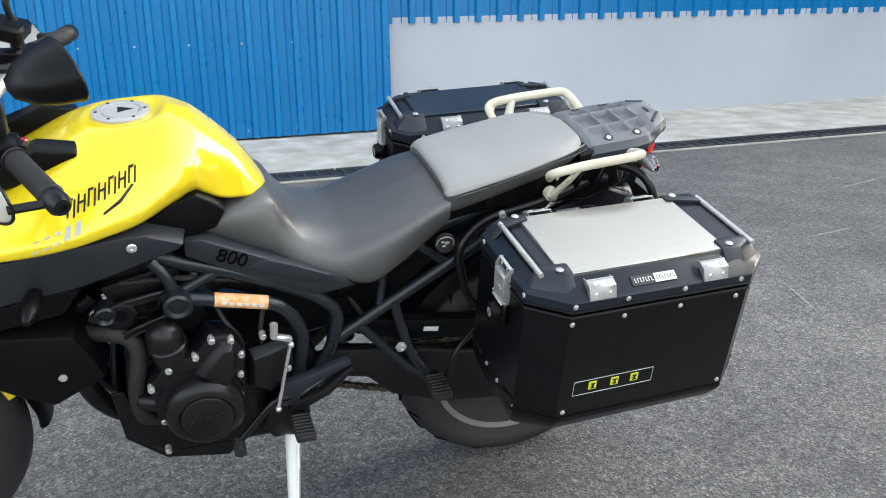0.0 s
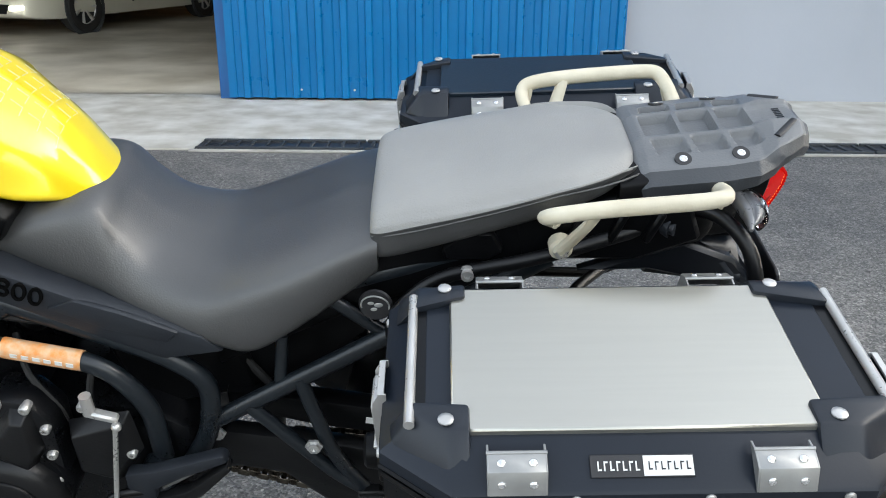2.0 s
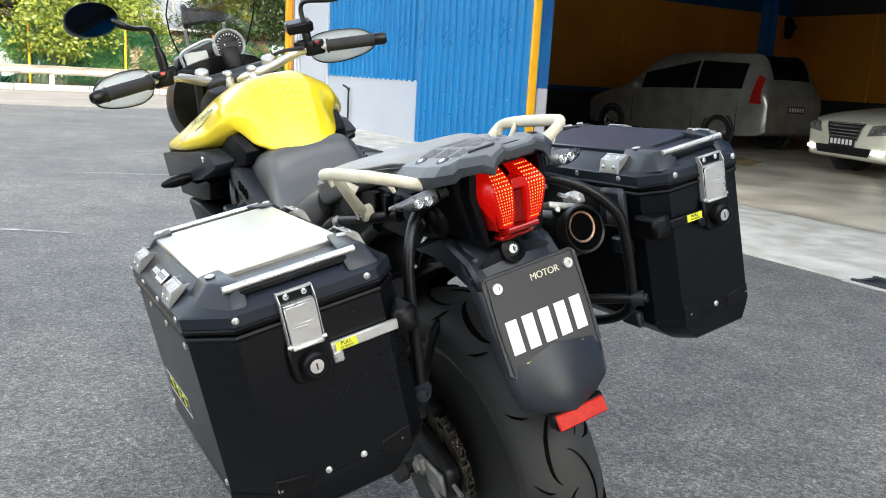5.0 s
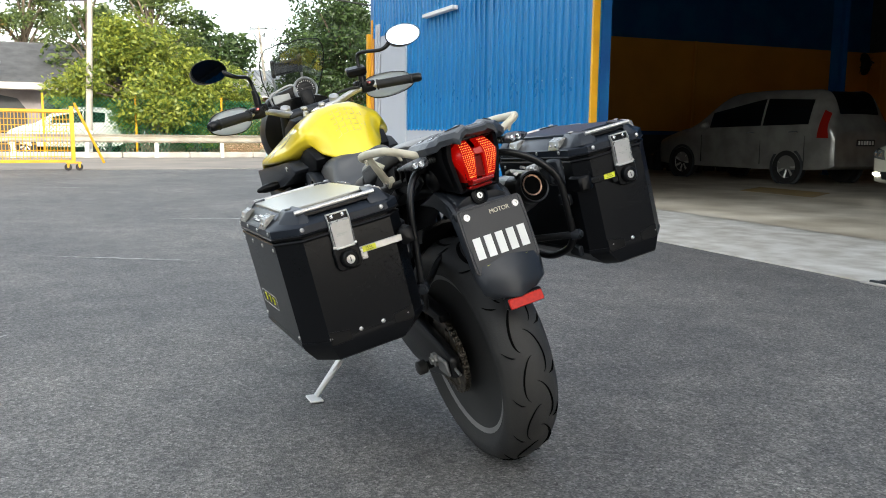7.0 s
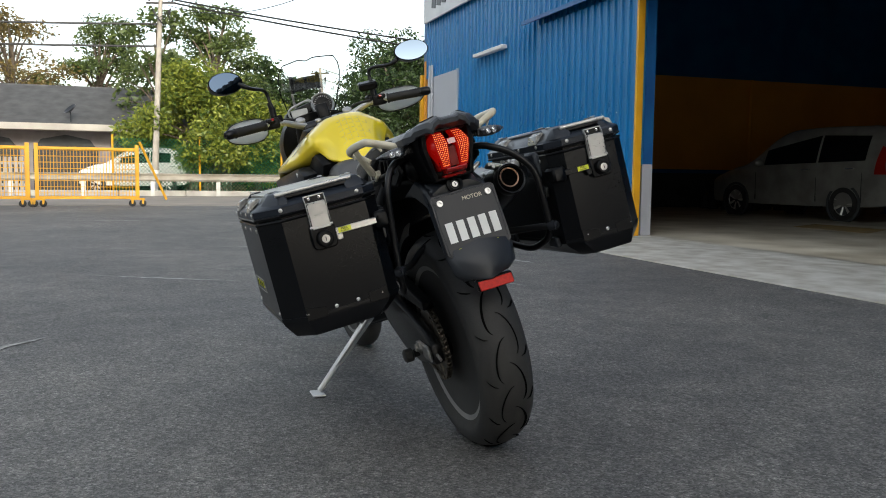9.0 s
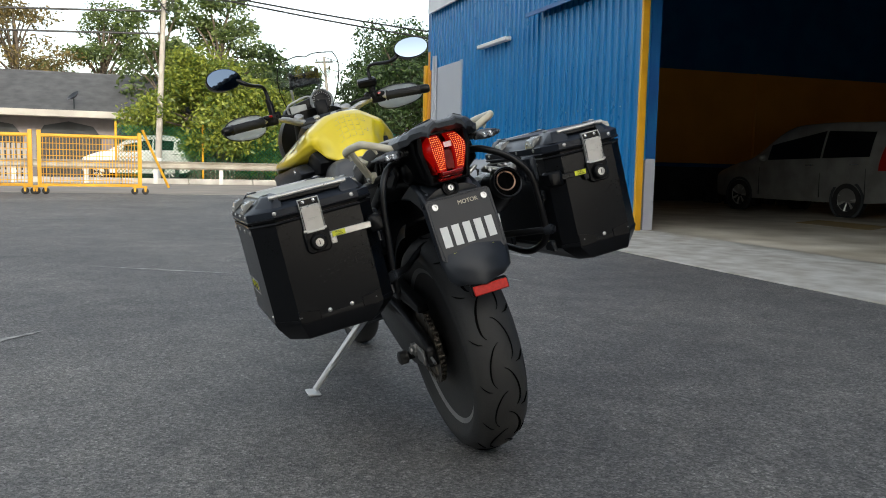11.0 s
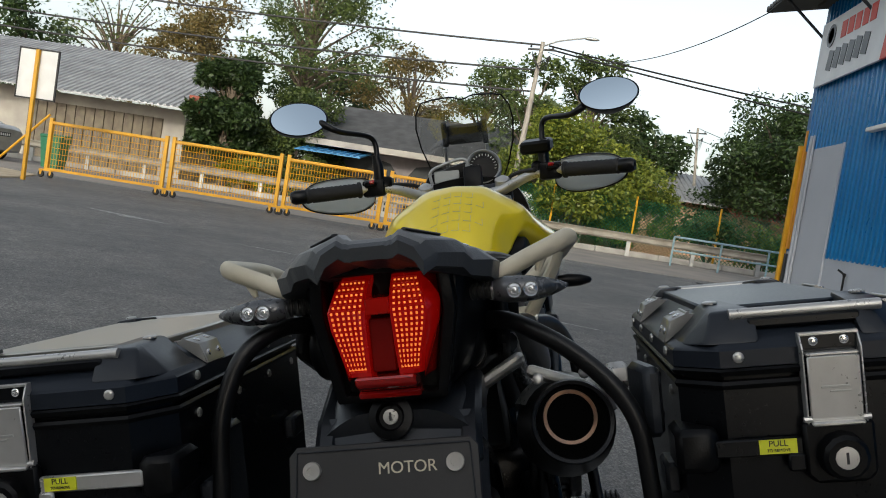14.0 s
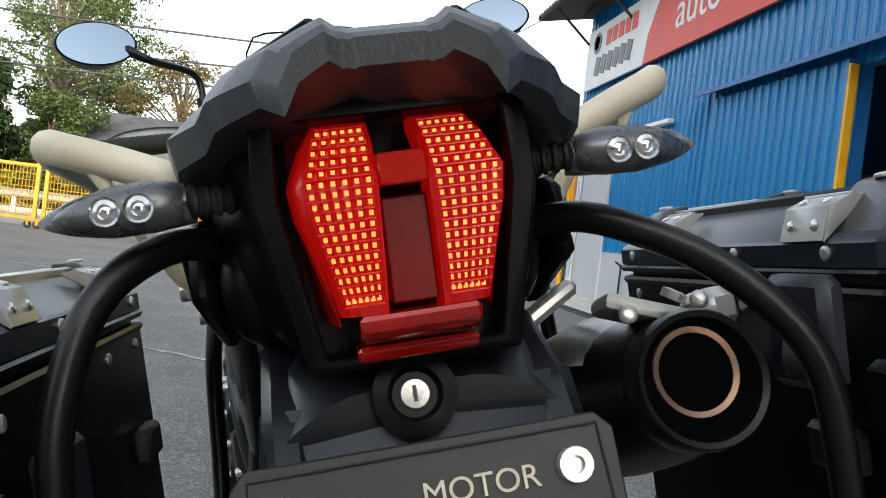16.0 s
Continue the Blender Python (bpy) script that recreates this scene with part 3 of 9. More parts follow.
for x, r in ((-15.25, 0.04), (-15.1, 0.025)):
    rod(bm, (x, WALL_Y - 0.06, 0.0), (x, WALL_Y - 0.06, 3.25), r, 12)
    for z in (0.6, 1.6, 2.6):
        box(bm, (x, WALL_Y - 0.04, z), (r * 3, 0.06, 0.03))
solid("downpipe", bm, M["grey_paint"], "grey downpipes fixed to the wall", "pipe")
bm = B()
tube(bm, rounded([(-12.35, WALL_Y - 0.05, 0.0), (-12.35, WALL_Y - 0.05, 0.72), (-12.43, WALL_Y - 0.13, 0.78)], 0.05), 0.018, 10)
lathe(bm, [(0, 0), (0.025, 0), (0.025, 0.06), (0, 0.06)], (-12.35, WALL_Y - 0.05, 0.68), (0, 0, 1), 10)
solid("water_tap", bm, M["blackmetal"], "standpipe with tap against the grey wall", "tap")
# white bar and door track on the wall
bm = B()
box(bm, (-11.6, WALL_Y - 0.1, 3.08), (1.42, 0.12, 0.07), None, 0.01)
solid("wall_lamp", bm, M["white"], "long white lamp housing on the blue wall", "wall lamp")
bm = B()
prism(bm, [(WALL_Y - 0.02, 3.42), (WALL_Y - 0.3, 3.3), (WALL_Y - 0.3, 3.24), (WALL_Y - 0.27, 3.24), (WALL_Y - 0.27, 3.28), (WALL_Y - 0.02, 3.39)], "x", -9.75, 2.3)
solid("track_cover", bm, M["blue_trim"], "steel cover over the sliding door track", kind="structure", smooth=0)


def sliding_door(x0, x1, label):
    d = thing("sliding_door", Matrix.Translation((x0, WALL_Y - 0.11, 0)), label, "door", "sliding doors of the workshop")
    w = x1 - x0
    n = 4
    me = corrugated("door_sheet", w / n, 0.03, 3.2, 0.026)
    for i in range(n):
        ob = new("door_sheet", me)
        ob.parent = d
        ob.matrix_basis = Matrix.Translation((w / n * i, 0, 0))
    bm = B()
    for x in (0.03, w - 0.03):
        box(bm, (x, 0.035, 1.61), (0.06, 0.05, 3.18), None, 0.004)
    for z in (0.06, 1.6, 3.17):
        box(bm, (w / 2, 0.036, z), (w - 0.12, 0.045, 0.06), None, 0.004)
    part("door_frame", bm, M["blue_trim"], d, smooth=0)
    bm = B()
    for z in (0.09, 0.78, 1.65):
        for i in range(int(w / 0.4)):
            rivet(bm, (0.15 + 0.4 * i, -0.001, z), (0, -1, 0), 0.009, 0.006, 8)
    pieces("screw", bm, M["galv"], d)
    return d


sliding_door(-9.5, OPEN[0], "blue corrugated sliding door pushed open")
sliding_door(OPEN[1], 2.0, "blue corrugated sliding door pushed open beside grey wall")
bm = B()
box(bm, (OPEN[0] + 0.02, WALL_Y - 0.1, 1.57), (0.045, 0.1, 3.14), None, 0.004)
solid("door_jamb", bm, M["yellow_paint"], "yellow painted door jamb", kind="structure", smooth=0)
bm = B()
box(bm, (OPEN[1] - 0.04, WALL_Y + 0.05, 1.57), (0.09, 0.2, 3.14), None, 0.004)
solid("door_jamb_2", bm, M["blue_trim"], "blue door jamb", kind="structure", smooth=0)
# roof
bm = B()
prism(bm, [(WALL_Y - 1.0, TOP + 0.02), (WALL_Y + 8.0, TOP + 1.9), (WALL_Y + 16.5, TOP + 0.1), (WALL_Y + 16.5, TOP), (WALL_Y + 8.0, TOP + 1.78), (WALL_Y - 1.0, TOP - 0.1)], "x", X_L - 0.9, X_R)
solid("roof", bm, M["dark_band"], "dark steel roof with deep eaves", kind="structure", smooth=0)
bm = B()
for x in np.arange(X_L - 0.9, X_R, 0.2):
    box(bm, (x + 0.05, WALL_Y - 1.0, TOP - 0.02), (0.1, 0.05, 0.1))
for x in np.arange(X_L + 0.2, X_R, 2.4):
    rod(bm, (x, WALL_Y - 0.9, TOP - 0.06), (x, WALL_Y - 0.02, TOP - 0.8), 0.03, 8)
solid("eaves", bm, M["dark_band"], "ribbed eaves edge with struts", kind="structure", smooth=0)
# sign board
sign = thing("shop_sign", Matrix.Translation((-15.55, WALL_Y - 0.08, 4.22)), "long shop sign board with white and red fields", "sign")
bm = B()
prism(bm, [(0, 0), (3.2, 0), (3.95, 1.25), (0, 1.25)], "y", -0.05, 0.0, 0.003)
part("white_field", bm, M["sign_white"], sign, smooth=0)
bm = B()
prism(bm, [(3.2, 0), (10.5, 0), (10.5, 1.25), (3.95, 1.25), (3.6, 0.95), (3.3, 0.5)], "y", -0.056, -0.001, 0.003)
part("red_field", bm, M["sign_red"], sign, smooth=0)
up = Euler((radians(90), 0, 0)).to_matrix().to_4x4()
for word, at in (("auto", 5.2), ("care", 7.25)):
    lettering("sign_lettering", word, 0.85, Matrix.Translation((at, -0.06, 0.6)) @ up, M["sign_white"], sign, 0.004)
bm = B()
for k in range(5):
    box(bm, (1.25 + 0.34 * k, -0.055, 0.92), (0.25, 0.012, 0.3))
pieces("sign_mark", bm, M["sign_red"], sign, smooth=0)
bm = B()
for k in range(6):
    box(bm, (0.75 + 0.34 * k, -0.055, 0.42), (0.27, 0.012, 0.38), (0, 12, 0))
lathe(bm, [(0.15, 0), (0.22, 0), (0.22, 0.012), (0.15, 0.012), (0.15, 0)], (0.6, -0.052, 0.92), (0, -1, 0), 24)
pieces("sign_mark_grey", bm, M["slate"], sign, smooth=0)
bm = B()
for k in range(4):
    box(bm, (9.0 + 0.32 * k, -0.06, 0.6), (0.22, 0.012, 0.3))
pieces("sign_mark_white", bm, M["sign_white"], sign, smooth=0)

# ---------------------------------------------------------------- workshop inside
sheet("floor", X_L, X_R, WALL_Y + 0.1, WALL_Y + 16.2, 0.016, M["shopfloor"], "stained concrete workshop floor")
bm = B()
prism(bm, [(-7.7, 10.7), (-6.2, 10.7), (-6.8, 11.7), (-8.3, 11.7)], "z", 0.017, 0.0205)
solid("floor_marking", bm, mat("worn_yellow", (0.4, 0.26, 0.06), 0.7, 0, (0.25, 0.2, 0.12), 3), "worn yellow floor marking", kind="structure", smooth=0)
BACK = 22.8
bm = B()
box(bm, (-1, BACK + 0.1, 2.2), (30, 0.2, 2.4))
solid("wall_back", bm, M["orange_paint"], "orange painted back wall", kind="structure", smooth=0)
bm = B()
box(bm, (-1, BACK + 0.1, 0.5), (30, 0.22, 1.0))
solid("wall_back_band", bm, M["dark_band"], "dark lower band of the back wall", kind="structure", smooth=0)
bm = B()
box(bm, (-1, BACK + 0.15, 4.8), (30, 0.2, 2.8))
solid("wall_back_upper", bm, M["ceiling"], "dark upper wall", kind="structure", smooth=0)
bm = B()
box(bm, (X_L + 0.05, 14.9, 2.2), (0.1, 15.7, 2.4))
solid("wall_inner_west", bm, M["orange_paint"], "orange painted side wall", kind="structure", smooth=0)
bm = B()
box(bm, (X_R, 14.9, 3), (0.15, 16.0, 6))
solid("wall_east", bm, M["grey_paint"], "grey painted side wall", kind="structure", smooth=0)
bm = B()
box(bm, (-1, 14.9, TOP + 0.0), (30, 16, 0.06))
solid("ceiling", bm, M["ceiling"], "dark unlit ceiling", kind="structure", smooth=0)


def column(x, y):
    c = thing("column", Matrix.Translation((x, y, 0)), "blue steel column in the workshop", "column", "workshop columns")
    bm = B()
    for e in (-1, 1):
        box(bm, (0, e * 0.12, 3), (0.24, 0.02, 6))
    box(bm, (0, 0, 3), (0.02, 0.24, 6))
    part("shaft", bm, M["blue_trim"], c, smooth=0)
    bm = B()
    box(bm, (0, 0, 0.02), (0.36, 0.36, 0.03))
    part("base_plate", bm, M["blue_trim"], c, smooth=0)


column(-11.6, 17.0)
column(-6.5, 17.4)


def wall_fan(x, z):
    f = thing("wall_fan", Matrix.Translation((x, BACK - 0.02, z)), "grey wall fan on the orange wall", "fan", "wall fans")
    bm = B()
    tube(bm, curve([(0, 0, 0.1), (0, -0.2, 0.15), (-0.1, -0.35, 0.0), (-0.25, -0.4, -0.1)], 14), 0.02, 8)
    part("arm", bm, M["slate"], f)
    bm = B()
    for k in range(3):
        lathe(bm, [(0.12 + 0.1 * k, 0), (0.125 + 0.1 * k, 0.008), (0.13 + 0.1 * k, 0), (0.12 + 0.1 * k, 0)], (0, -0.4, 0.05), (-0.3, -1, -0.1), 24)
    for k in range(12):
        a = k * math.pi / 6
        rod(bm, (0, -0.42, 0.05), (0.33 * math.cos(a), -0.4, 0.05 + 0.33 * math.sin(a)), 0.005, 5)
    part("cage", bm, M["slate"], f)
    bm = B()
    for k in range(3):
        a = k * 2.09
        box(bm, (0.14 * math.cos(a), -0.39, 0.05 + 0.14 * math.sin(a)), (0.22, 0.008, 0.13), (20, -math.degrees(a), 0), 0.003)
    part("blade", bm, M["slate"], f)


wall_fan(-17.5 + 2, 3.0)
wall_fan(-10.6, 2.6)
for x in (-15.2, -12.9, -9.2):
    bm = rod(B(), (x, BACK - 0.05, 1.0), (x, BACK - 0.05, 3.4), 0.03, 8)
    solid("conduit", bm, M["orange_paint"], "orange painted conduit on the back wall", "pipe", "conduits")
bm = rod(B(), (X_L + 0.14, 16.2, 0.2), (X_L + 0.14, 16.2, 3.4), 0.05, 8)
solid("conduit", bm, M["orange_paint"], "orange painted conduit on the side wall", "pipe", "conduits")
bm = B()
box(bm, (X_L + 0.06, 14.9, 0.45), (0.12, 15.7, 0.9))
solid("wall_inner_band", bm, M["dark_band"], "dark lower band of the side wall", kind="structure", smooth=0)


def tool_stand(x, y):
    t = thing("oil_drainer", Matrix.Translation((x, y, 0.016)), "dark wheeled oil drainer standing by the wall", "workshop equipment")
    bm = B()
    lathe(bm, [(0, 0.08), (0.2, 0.08), (0.22, 0.15), (0.22, 0.7), (0.18, 0.76), (0, 0.76)], (0, 0, 0), (0, 0, 1), 20)
    part("tank", bm, M["dark_band"], t)
    bm = B()
    lathe(bm, [(0, 1.35), (0.06, 1.35), (0.26, 1.5), (0.27, 1.56), (0.25, 1.55), (0, 1.4)], (0, 0, 0), (0, 0, 1), 20)
    rod(bm, (0, 0, 0.75), (0, 0, 1.38), 0.03, 10)
    part("funnel", bm, M["dark_band"], t)
    bm = B()
    for a in range(4):
        lathe(bm, [(0, -0.02), (0.05, -0.02), (0.05, 0.02), (0, 0.02)], (0.18 * math.cos(a * 1.57), 0.18 * math.sin(a * 1.57), 0.05), (1, 0, 0), 12)
    pieces("castor", bm, M["rubber"], t)


tool_stand(-15.0, 18.0)
rng = random.Random(3)
for k in range(9):
    h = 0.25 + 0.35 * rng.random()
    bm = lathe(B(), [(0, 0), (0.12, 0), (0.13, 0.02), (0.13, h), (0.08, h + 0.04), (0.035, h + 0.06), (0.035, h + 0.1), (0, h + 0.1)], (0, 0, 0), (0, 0, 1), 14)
    box(bm, (0, -0.131, h * 0.5), (0.1, 0.004, h * 0.4))
    solid("oil_can", bm, M["dark_band"], "dark oil can on the workshop floor", "can", "oil cans by the wall", m=pose(-14.9 + 0.42 * (k % 5) + 0.1 * rng.random(), 14.2 + 1.1 * (k // 5) + 0.3 * rng.random(), 0.016))

# ---------------------------------------------------------------- motorcycle
# Own axes: x towards the tail, y to its right side, z up; it leans on its side stand.
BIKE = pose(0.866, 1.953, 0.0, 14.68, 0, 0.66)


def both(name, make, material, parent, label=""):
    for s in (-1, 1):
        bm = B()
        make(bm, s)
        part(name, bm, material, parent, label)


def wheel(bike, name, x, z, R, half, rim_r, grooves=True):
    w = lathe(B(), [(rim_r - 0.028, -half * 0.6), (rim_r + 0.012, -half * 0.78), (rim_r + 0.012, -half * 0.7), (rim_r - 0.012, -half * 0.55),
                    (rim_r - 0.03, 0), (rim_r - 0.012, half * 0.55), (rim_r + 0.012, half * 0.7), (rim_r + 0.012, half * 0.78), (rim_r - 0.028, half * 0.6), (rim_r - 0.04, 0), (rim_r - 0.028, -half * 0.6)], (x, 0, z), (0, 1, 0), 56)
    rim = part(name, w, M["rim"], bike, "dark grey cast wheel with worn rim")
    part("tyre", lathe(B(), [(rim_r, -half * 0.7), (rim_r + 0.03, -half * 0.93), (R - 0.052, -half), (R - 0.03, -half * 0.9), (R - 0.012, -half * 0.62), (R - 0.003, -half * 0.3), (R, 0),
                             (R - 0.003, half * 0.3), (R - 0.012, half * 0.62), (R - 0.03, half * 0.9), (R - 0.052, half), (rim_r + 0.03, half * 0.93), (rim_r, half * 0.7)], (x, 0, z), (0, 1, 0), 72), M["tyre"], rim, "black rubber tyre with curved grooves", 60)
    if grooves:
        bm = B()

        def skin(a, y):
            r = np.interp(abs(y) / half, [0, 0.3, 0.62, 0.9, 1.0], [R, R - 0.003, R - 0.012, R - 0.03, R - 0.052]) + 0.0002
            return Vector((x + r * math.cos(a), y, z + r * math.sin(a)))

        # near-black strips lie on the tread and paint the shade of its grooves
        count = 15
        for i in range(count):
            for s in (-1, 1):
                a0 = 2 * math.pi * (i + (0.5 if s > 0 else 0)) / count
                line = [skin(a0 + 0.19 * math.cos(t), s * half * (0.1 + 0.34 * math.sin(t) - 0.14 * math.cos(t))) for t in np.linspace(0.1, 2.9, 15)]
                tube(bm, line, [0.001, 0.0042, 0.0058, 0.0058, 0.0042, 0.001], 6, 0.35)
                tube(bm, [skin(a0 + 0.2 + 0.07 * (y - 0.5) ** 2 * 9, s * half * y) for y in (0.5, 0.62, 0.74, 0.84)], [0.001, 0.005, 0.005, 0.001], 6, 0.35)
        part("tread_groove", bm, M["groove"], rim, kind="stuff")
    spokes = B()
    for i in range(5):
        a = 2 * math.pi * i / 5 + 0.3
        for da in (-0.09, 0.09):
            tube(spokes, [Vector((x + r * math.cos(a + da * f), 0, z + r * math.sin(a + da * f))) for r, f in ((0.035, 2.5), (rim_r * 0.55, 1.0), (rim_r - 0.03, 1.6))], [0.02, 0.013, 0.016], 8)
    part("spokes", spokes, M["rim"], rim)
    part("hub", lathe(B(), [(0.0, -0.085), (0.028, -0.085), (0.03, -0.06), (0.05, -0.05), (0.05, 0.05), (0.03, 0.06), (0.028, 0.085), (0, 0.085)], (x, 0, z), (0, 1, 0), 24), M["engine"], rim)
    return rim


def disc(bike, parent, x, y, z, r):
    bm = lathe(B(), [(r * 0.62, -0.0025), (r, -0.0025), (r, 0.0025), (r * 0.62, 0.0025), (r * 0.62, -0.0025)], (x, y, z), (0, 1, 0), 40)
    for i in range(6):
        a = math.pi * 2 * i / 6
        rod(bm, (x + 0.03 * math.cos(a), y, z + 0.03 * math.sin(a)), (x + r * 0.66 * math.cos(a + 0.3), y, z + r * 0.66 * math.sin(a + 0.3)), 0.005, 6)
    part("brake_disc", bm, M["steel"], parent, "steel brake disc")


def build_bike():
    bike = thing("motorcycle", BIKE, "yellow and black touring motorcycle leaning on its side stand on asphalt", "motorcycle")
    AX, AZ = -0.01, 0.322
    rear = wheel(bike, "rear_wheel", AX, AZ, 0.32, 0.077, 0.222)
    disc(bike, rear, AX, 0.085, AZ, 0.115)
    front = wheel(bike, "front_wheel", -1.47, 0.33, 0.33, 0.056, 0.25, False)
    disc(bike, front, -1.47, -0.07, 0.33, 0.15)

    # sprocket and chain on the left side
    spr = B()
    lathe(spr, [(0.075, -0.003), (0.1, -0.003), (0.1, 0.003), (0.075, 0.003), (0.075, -0.003)], (AX, -0.102, AZ), (0, 1, 0), 44)
    for i in range(43):
        a = 2 * math.pi * i / 43
        box(spr, (AX + 0.102 * math.cos(a), -0.102, AZ + 0.102 * math.sin(a)), (0.008, 0.005, 0.007), (0, -math.degrees(a), 0))
    for i in range(5):
        a = 2 * math.pi * i / 5
        rod(spr, (AX, -0.1, AZ), (AX + 0.085 * math.cos(a), -0.1, AZ + 0.085 * math.sin(a)), 0.012, 8)
    part("rear_sprocket", spr, M["chain"], bike, "worn steel sprocket")
    ch = B()
    fx, fz, r0, r1 = -0.555, 0.405, 0.036, 0.102
    ring = [Vector((AX + r1 * math.cos(a), -0.102, AZ + r1 * math.sin(a))) for a in np.linspace(math.radians(98), math.radians(-98), 26)]
    ring += [Vector((AX + (fx - AX) * t - 0.0, -0.102, AZ - r1 + (fz - r0 - AZ + r1) * t - 0.012 * math.sin(math.pi * t))) for t in np.linspace(0.04, 0.98, 40)]
    ring += [Vector((fx + r0 * math.cos(a), -0.102, fz + r0 * math.sin(a))) for a in np.linspace(math.radians(262), math.radians(98), 9)]
    ring += [Vector((fx + (AX - fx) * t, -0.102, fz + r0 + (AZ + r1 - fz - r0) * t)) for t in np.linspace(0.02, 0.97, 40)]
    ring.append(ring[0])
    seg = [0.0]
    for a, b in zip(ring, ring[1:]):
        seg.append(seg[-1] + (b - a).length)
    cnt = int(seg[-1] / 0.0159)
    for i in range(cnt):
        s = seg[-1] * i / cnt
        p = Vector([np.interp(s, seg, [q[k] for q in ring]) for k in range(3)])
        q = Vector([np.interp((s + 0.006) % seg[-1], seg, [v[k] for v in ring]) for k in range(3)])
        ang = math.degrees(math.atan2(q.z - p.z, q.x - p.x))
        wv = 0.017 if i % 2 else 0.011
        for e in (-1, 1):
            box(ch, p + Vector((0, e * wv / 2, 0)), (0.019, 0.0022, 0.012), (0, -ang, 0), 0.0008)
        rod(ch, p - Vector((0, 0.009, 0)), p + Vector((0, 0.009, 0)), 0.0045, 6)
    part("chain", ch, M["chain"], bike, "greasy roller chain")

    # swing arm
    for s, y in ((-1, -0.125), (1, 0.125)):
        bm = B()
        prism(bm, [(-0.56, 0.445), (-0.51, 0.475), (-0.374, 0.452), (-0.1, 0.392), (0.02, 0.364), (0.075, 0.345), (0.075, 0.29), (0.0, 0.268), (-0.1, 0.247), (-0.235, 0.264), (-0.371, 0.318), (-0.43, 0.38), (-0.5, 0.395), (-0.56, 0.375)], "y", y - 0.018, y + 0.018, 0.01, 2)
        part("swing_arm", bm, M["engine_satin"], bike)
    bm = B()
    for y in (-0.15, 0.15):
        box(bm, (0.035, y, 0.318), (0.075, 0.012, 0.045), (0, -6, 0), 0.005)
        lathe(bm, [(0.0, 0), (0.019, 0), (0.019, 0.014), (0.011, 0.017), (0.011, 0.024), (0, 0.024)], (AX, y, AZ), (0, math.copysign(1, y), 0), 6)
        rod(bm, (0.075, y * 0.86, 0.317), (0.105, y * 0.86, 0.312), 0.005, 8)
    pieces("chain_adjuster", bm, M["rim"], bike, "grey steel axle nuts and chain adjusters")
    for s in (-1, 1):
        bm = lathe(B(), [(0, 0), (0.012, 0), (0.012, 0.02), (0.02, 0.025), (0.02, 0.05), (0.013, 0.055), (0, 0.055)], (-0.06, s * 0.15, 0.29), (0, s, 0), 14)
        part("paddock_bobbin", bm, M["rubber"], bike)
    part("chain_guard", prism(B(), [(-0.5, 0.546), (-0.16, 0.488), (0.03, 0.452), (0.03, 0.43), (-0.15, 0.436), (-0.37, 0.472), (-0.5, 0.512)], "y", -0.128, -0.088, 0.006, 2), M["plastic"], bike)
    bm = B()
    box(bm, (-0.282, -0.1285, 0.484), (0.036, 0.002, 0.0115), (0, 9, 0))
    part("warning_label", bm, M["white"], bike, "small white warning label")
    # box under the seat that holds the battery
    bm = B()
    prism(bm, [(-0.5, 0.7), (-0.25, 0.77), (-0.19, 0.72), (-0.29, 0.635), (-0.36, 0.565), (-0.49, 0.52)], "y", -0.095, 0.095, 0.015, 2)
    part("battery_box", bm, M["plastic"], bike)
    # rear inner mudguard over the tyre
    bm = B()
    rows = []
    for a in np.linspace(math.radians(100), math.radians(170), 14):
        rows.append([bm.verts.new((AX + (0.345 + d) * math.cos(a), y, AZ + (0.345 + d) * math.sin(a))) for y, d in ((-0.085, -0.03), (-0.07, 0), (0, 0.008), (0.07, 0), (0.085, -0.03), (0.085, -0.036), (0.07, -0.008), (0, 0), (-0.07, -0.008), (-0.085, -0.036))])
    for a, b in zip(rows, rows[1:]):
        for k in range(10):
            bm.faces.new((a[k], a[(k + 1) % 10], b[(k + 1) % 10], b[k]))
    bm.faces.new(rows[0])
    bm.faces.new(rows[-1])
    part("inner_mudguard", bm, M["plastic"], bike)

    # frame: upper rails, crash tubes, sub-frame, foot-rest hangers
    def rail(pts, r, rad=0.06):
        def f(bm, s):
            tube(bm, rounded([(x, s * y, z) for x, y, z in pts], rad), r, 12)
        return f
    both("upper_rail", rail([(-1.02, 0.09, 0.86), (-0.86, 0.165, 0.758), (-0.70, 0.175, 0.714), (-0.565, 0.172, 0.652), (-0.505, 0.17, 0.60), (-0.52, 0.17, 0.50), (-0.56, 0.17, 0.43)], 0.0145, 0.07), M["frame"], bike)
    both("down_tube", rail([(-0.86, 0.17, 0.752), (-0.835, 0.185, 0.725), (-0.822, 0.19, 0.672)], 0.012, 0.03), M["frame"], bike)
    both("cradle_tube", rail([(-0.822, 0.195, 0.68), (-0.63, 0.205, 0.655), (-0.585, 0.2, 0.58), (-0.592, 0.18, 0.455)], 0.0145, 0.07), M["frame"], bike)
    both("frame_brace", rail([(-0.81, 0.185, 0.69), (-0.745, 0.175, 0.722)], 0.011), M["frame"], bike)
    both("subframe_tube", rail([(-0.51, 0.165, 0.52), (-0.30, 0.15, 0.643), (-0.05, 0.125, 0.785)], 0.0135), M["frame"], bike)
    both("subframe_upper", rail([(-0.56, 0.13, 0.66), (-0.25, 0.12, 0.76), (0.08, 0.1, 0.845)], 0.013), M["frame"], bike)
    both("subframe_strut", rail([(-0.405, 0.14, 0.66), (-0.415, 0.155, 0.57)], 0.009), M["frame"], bike)
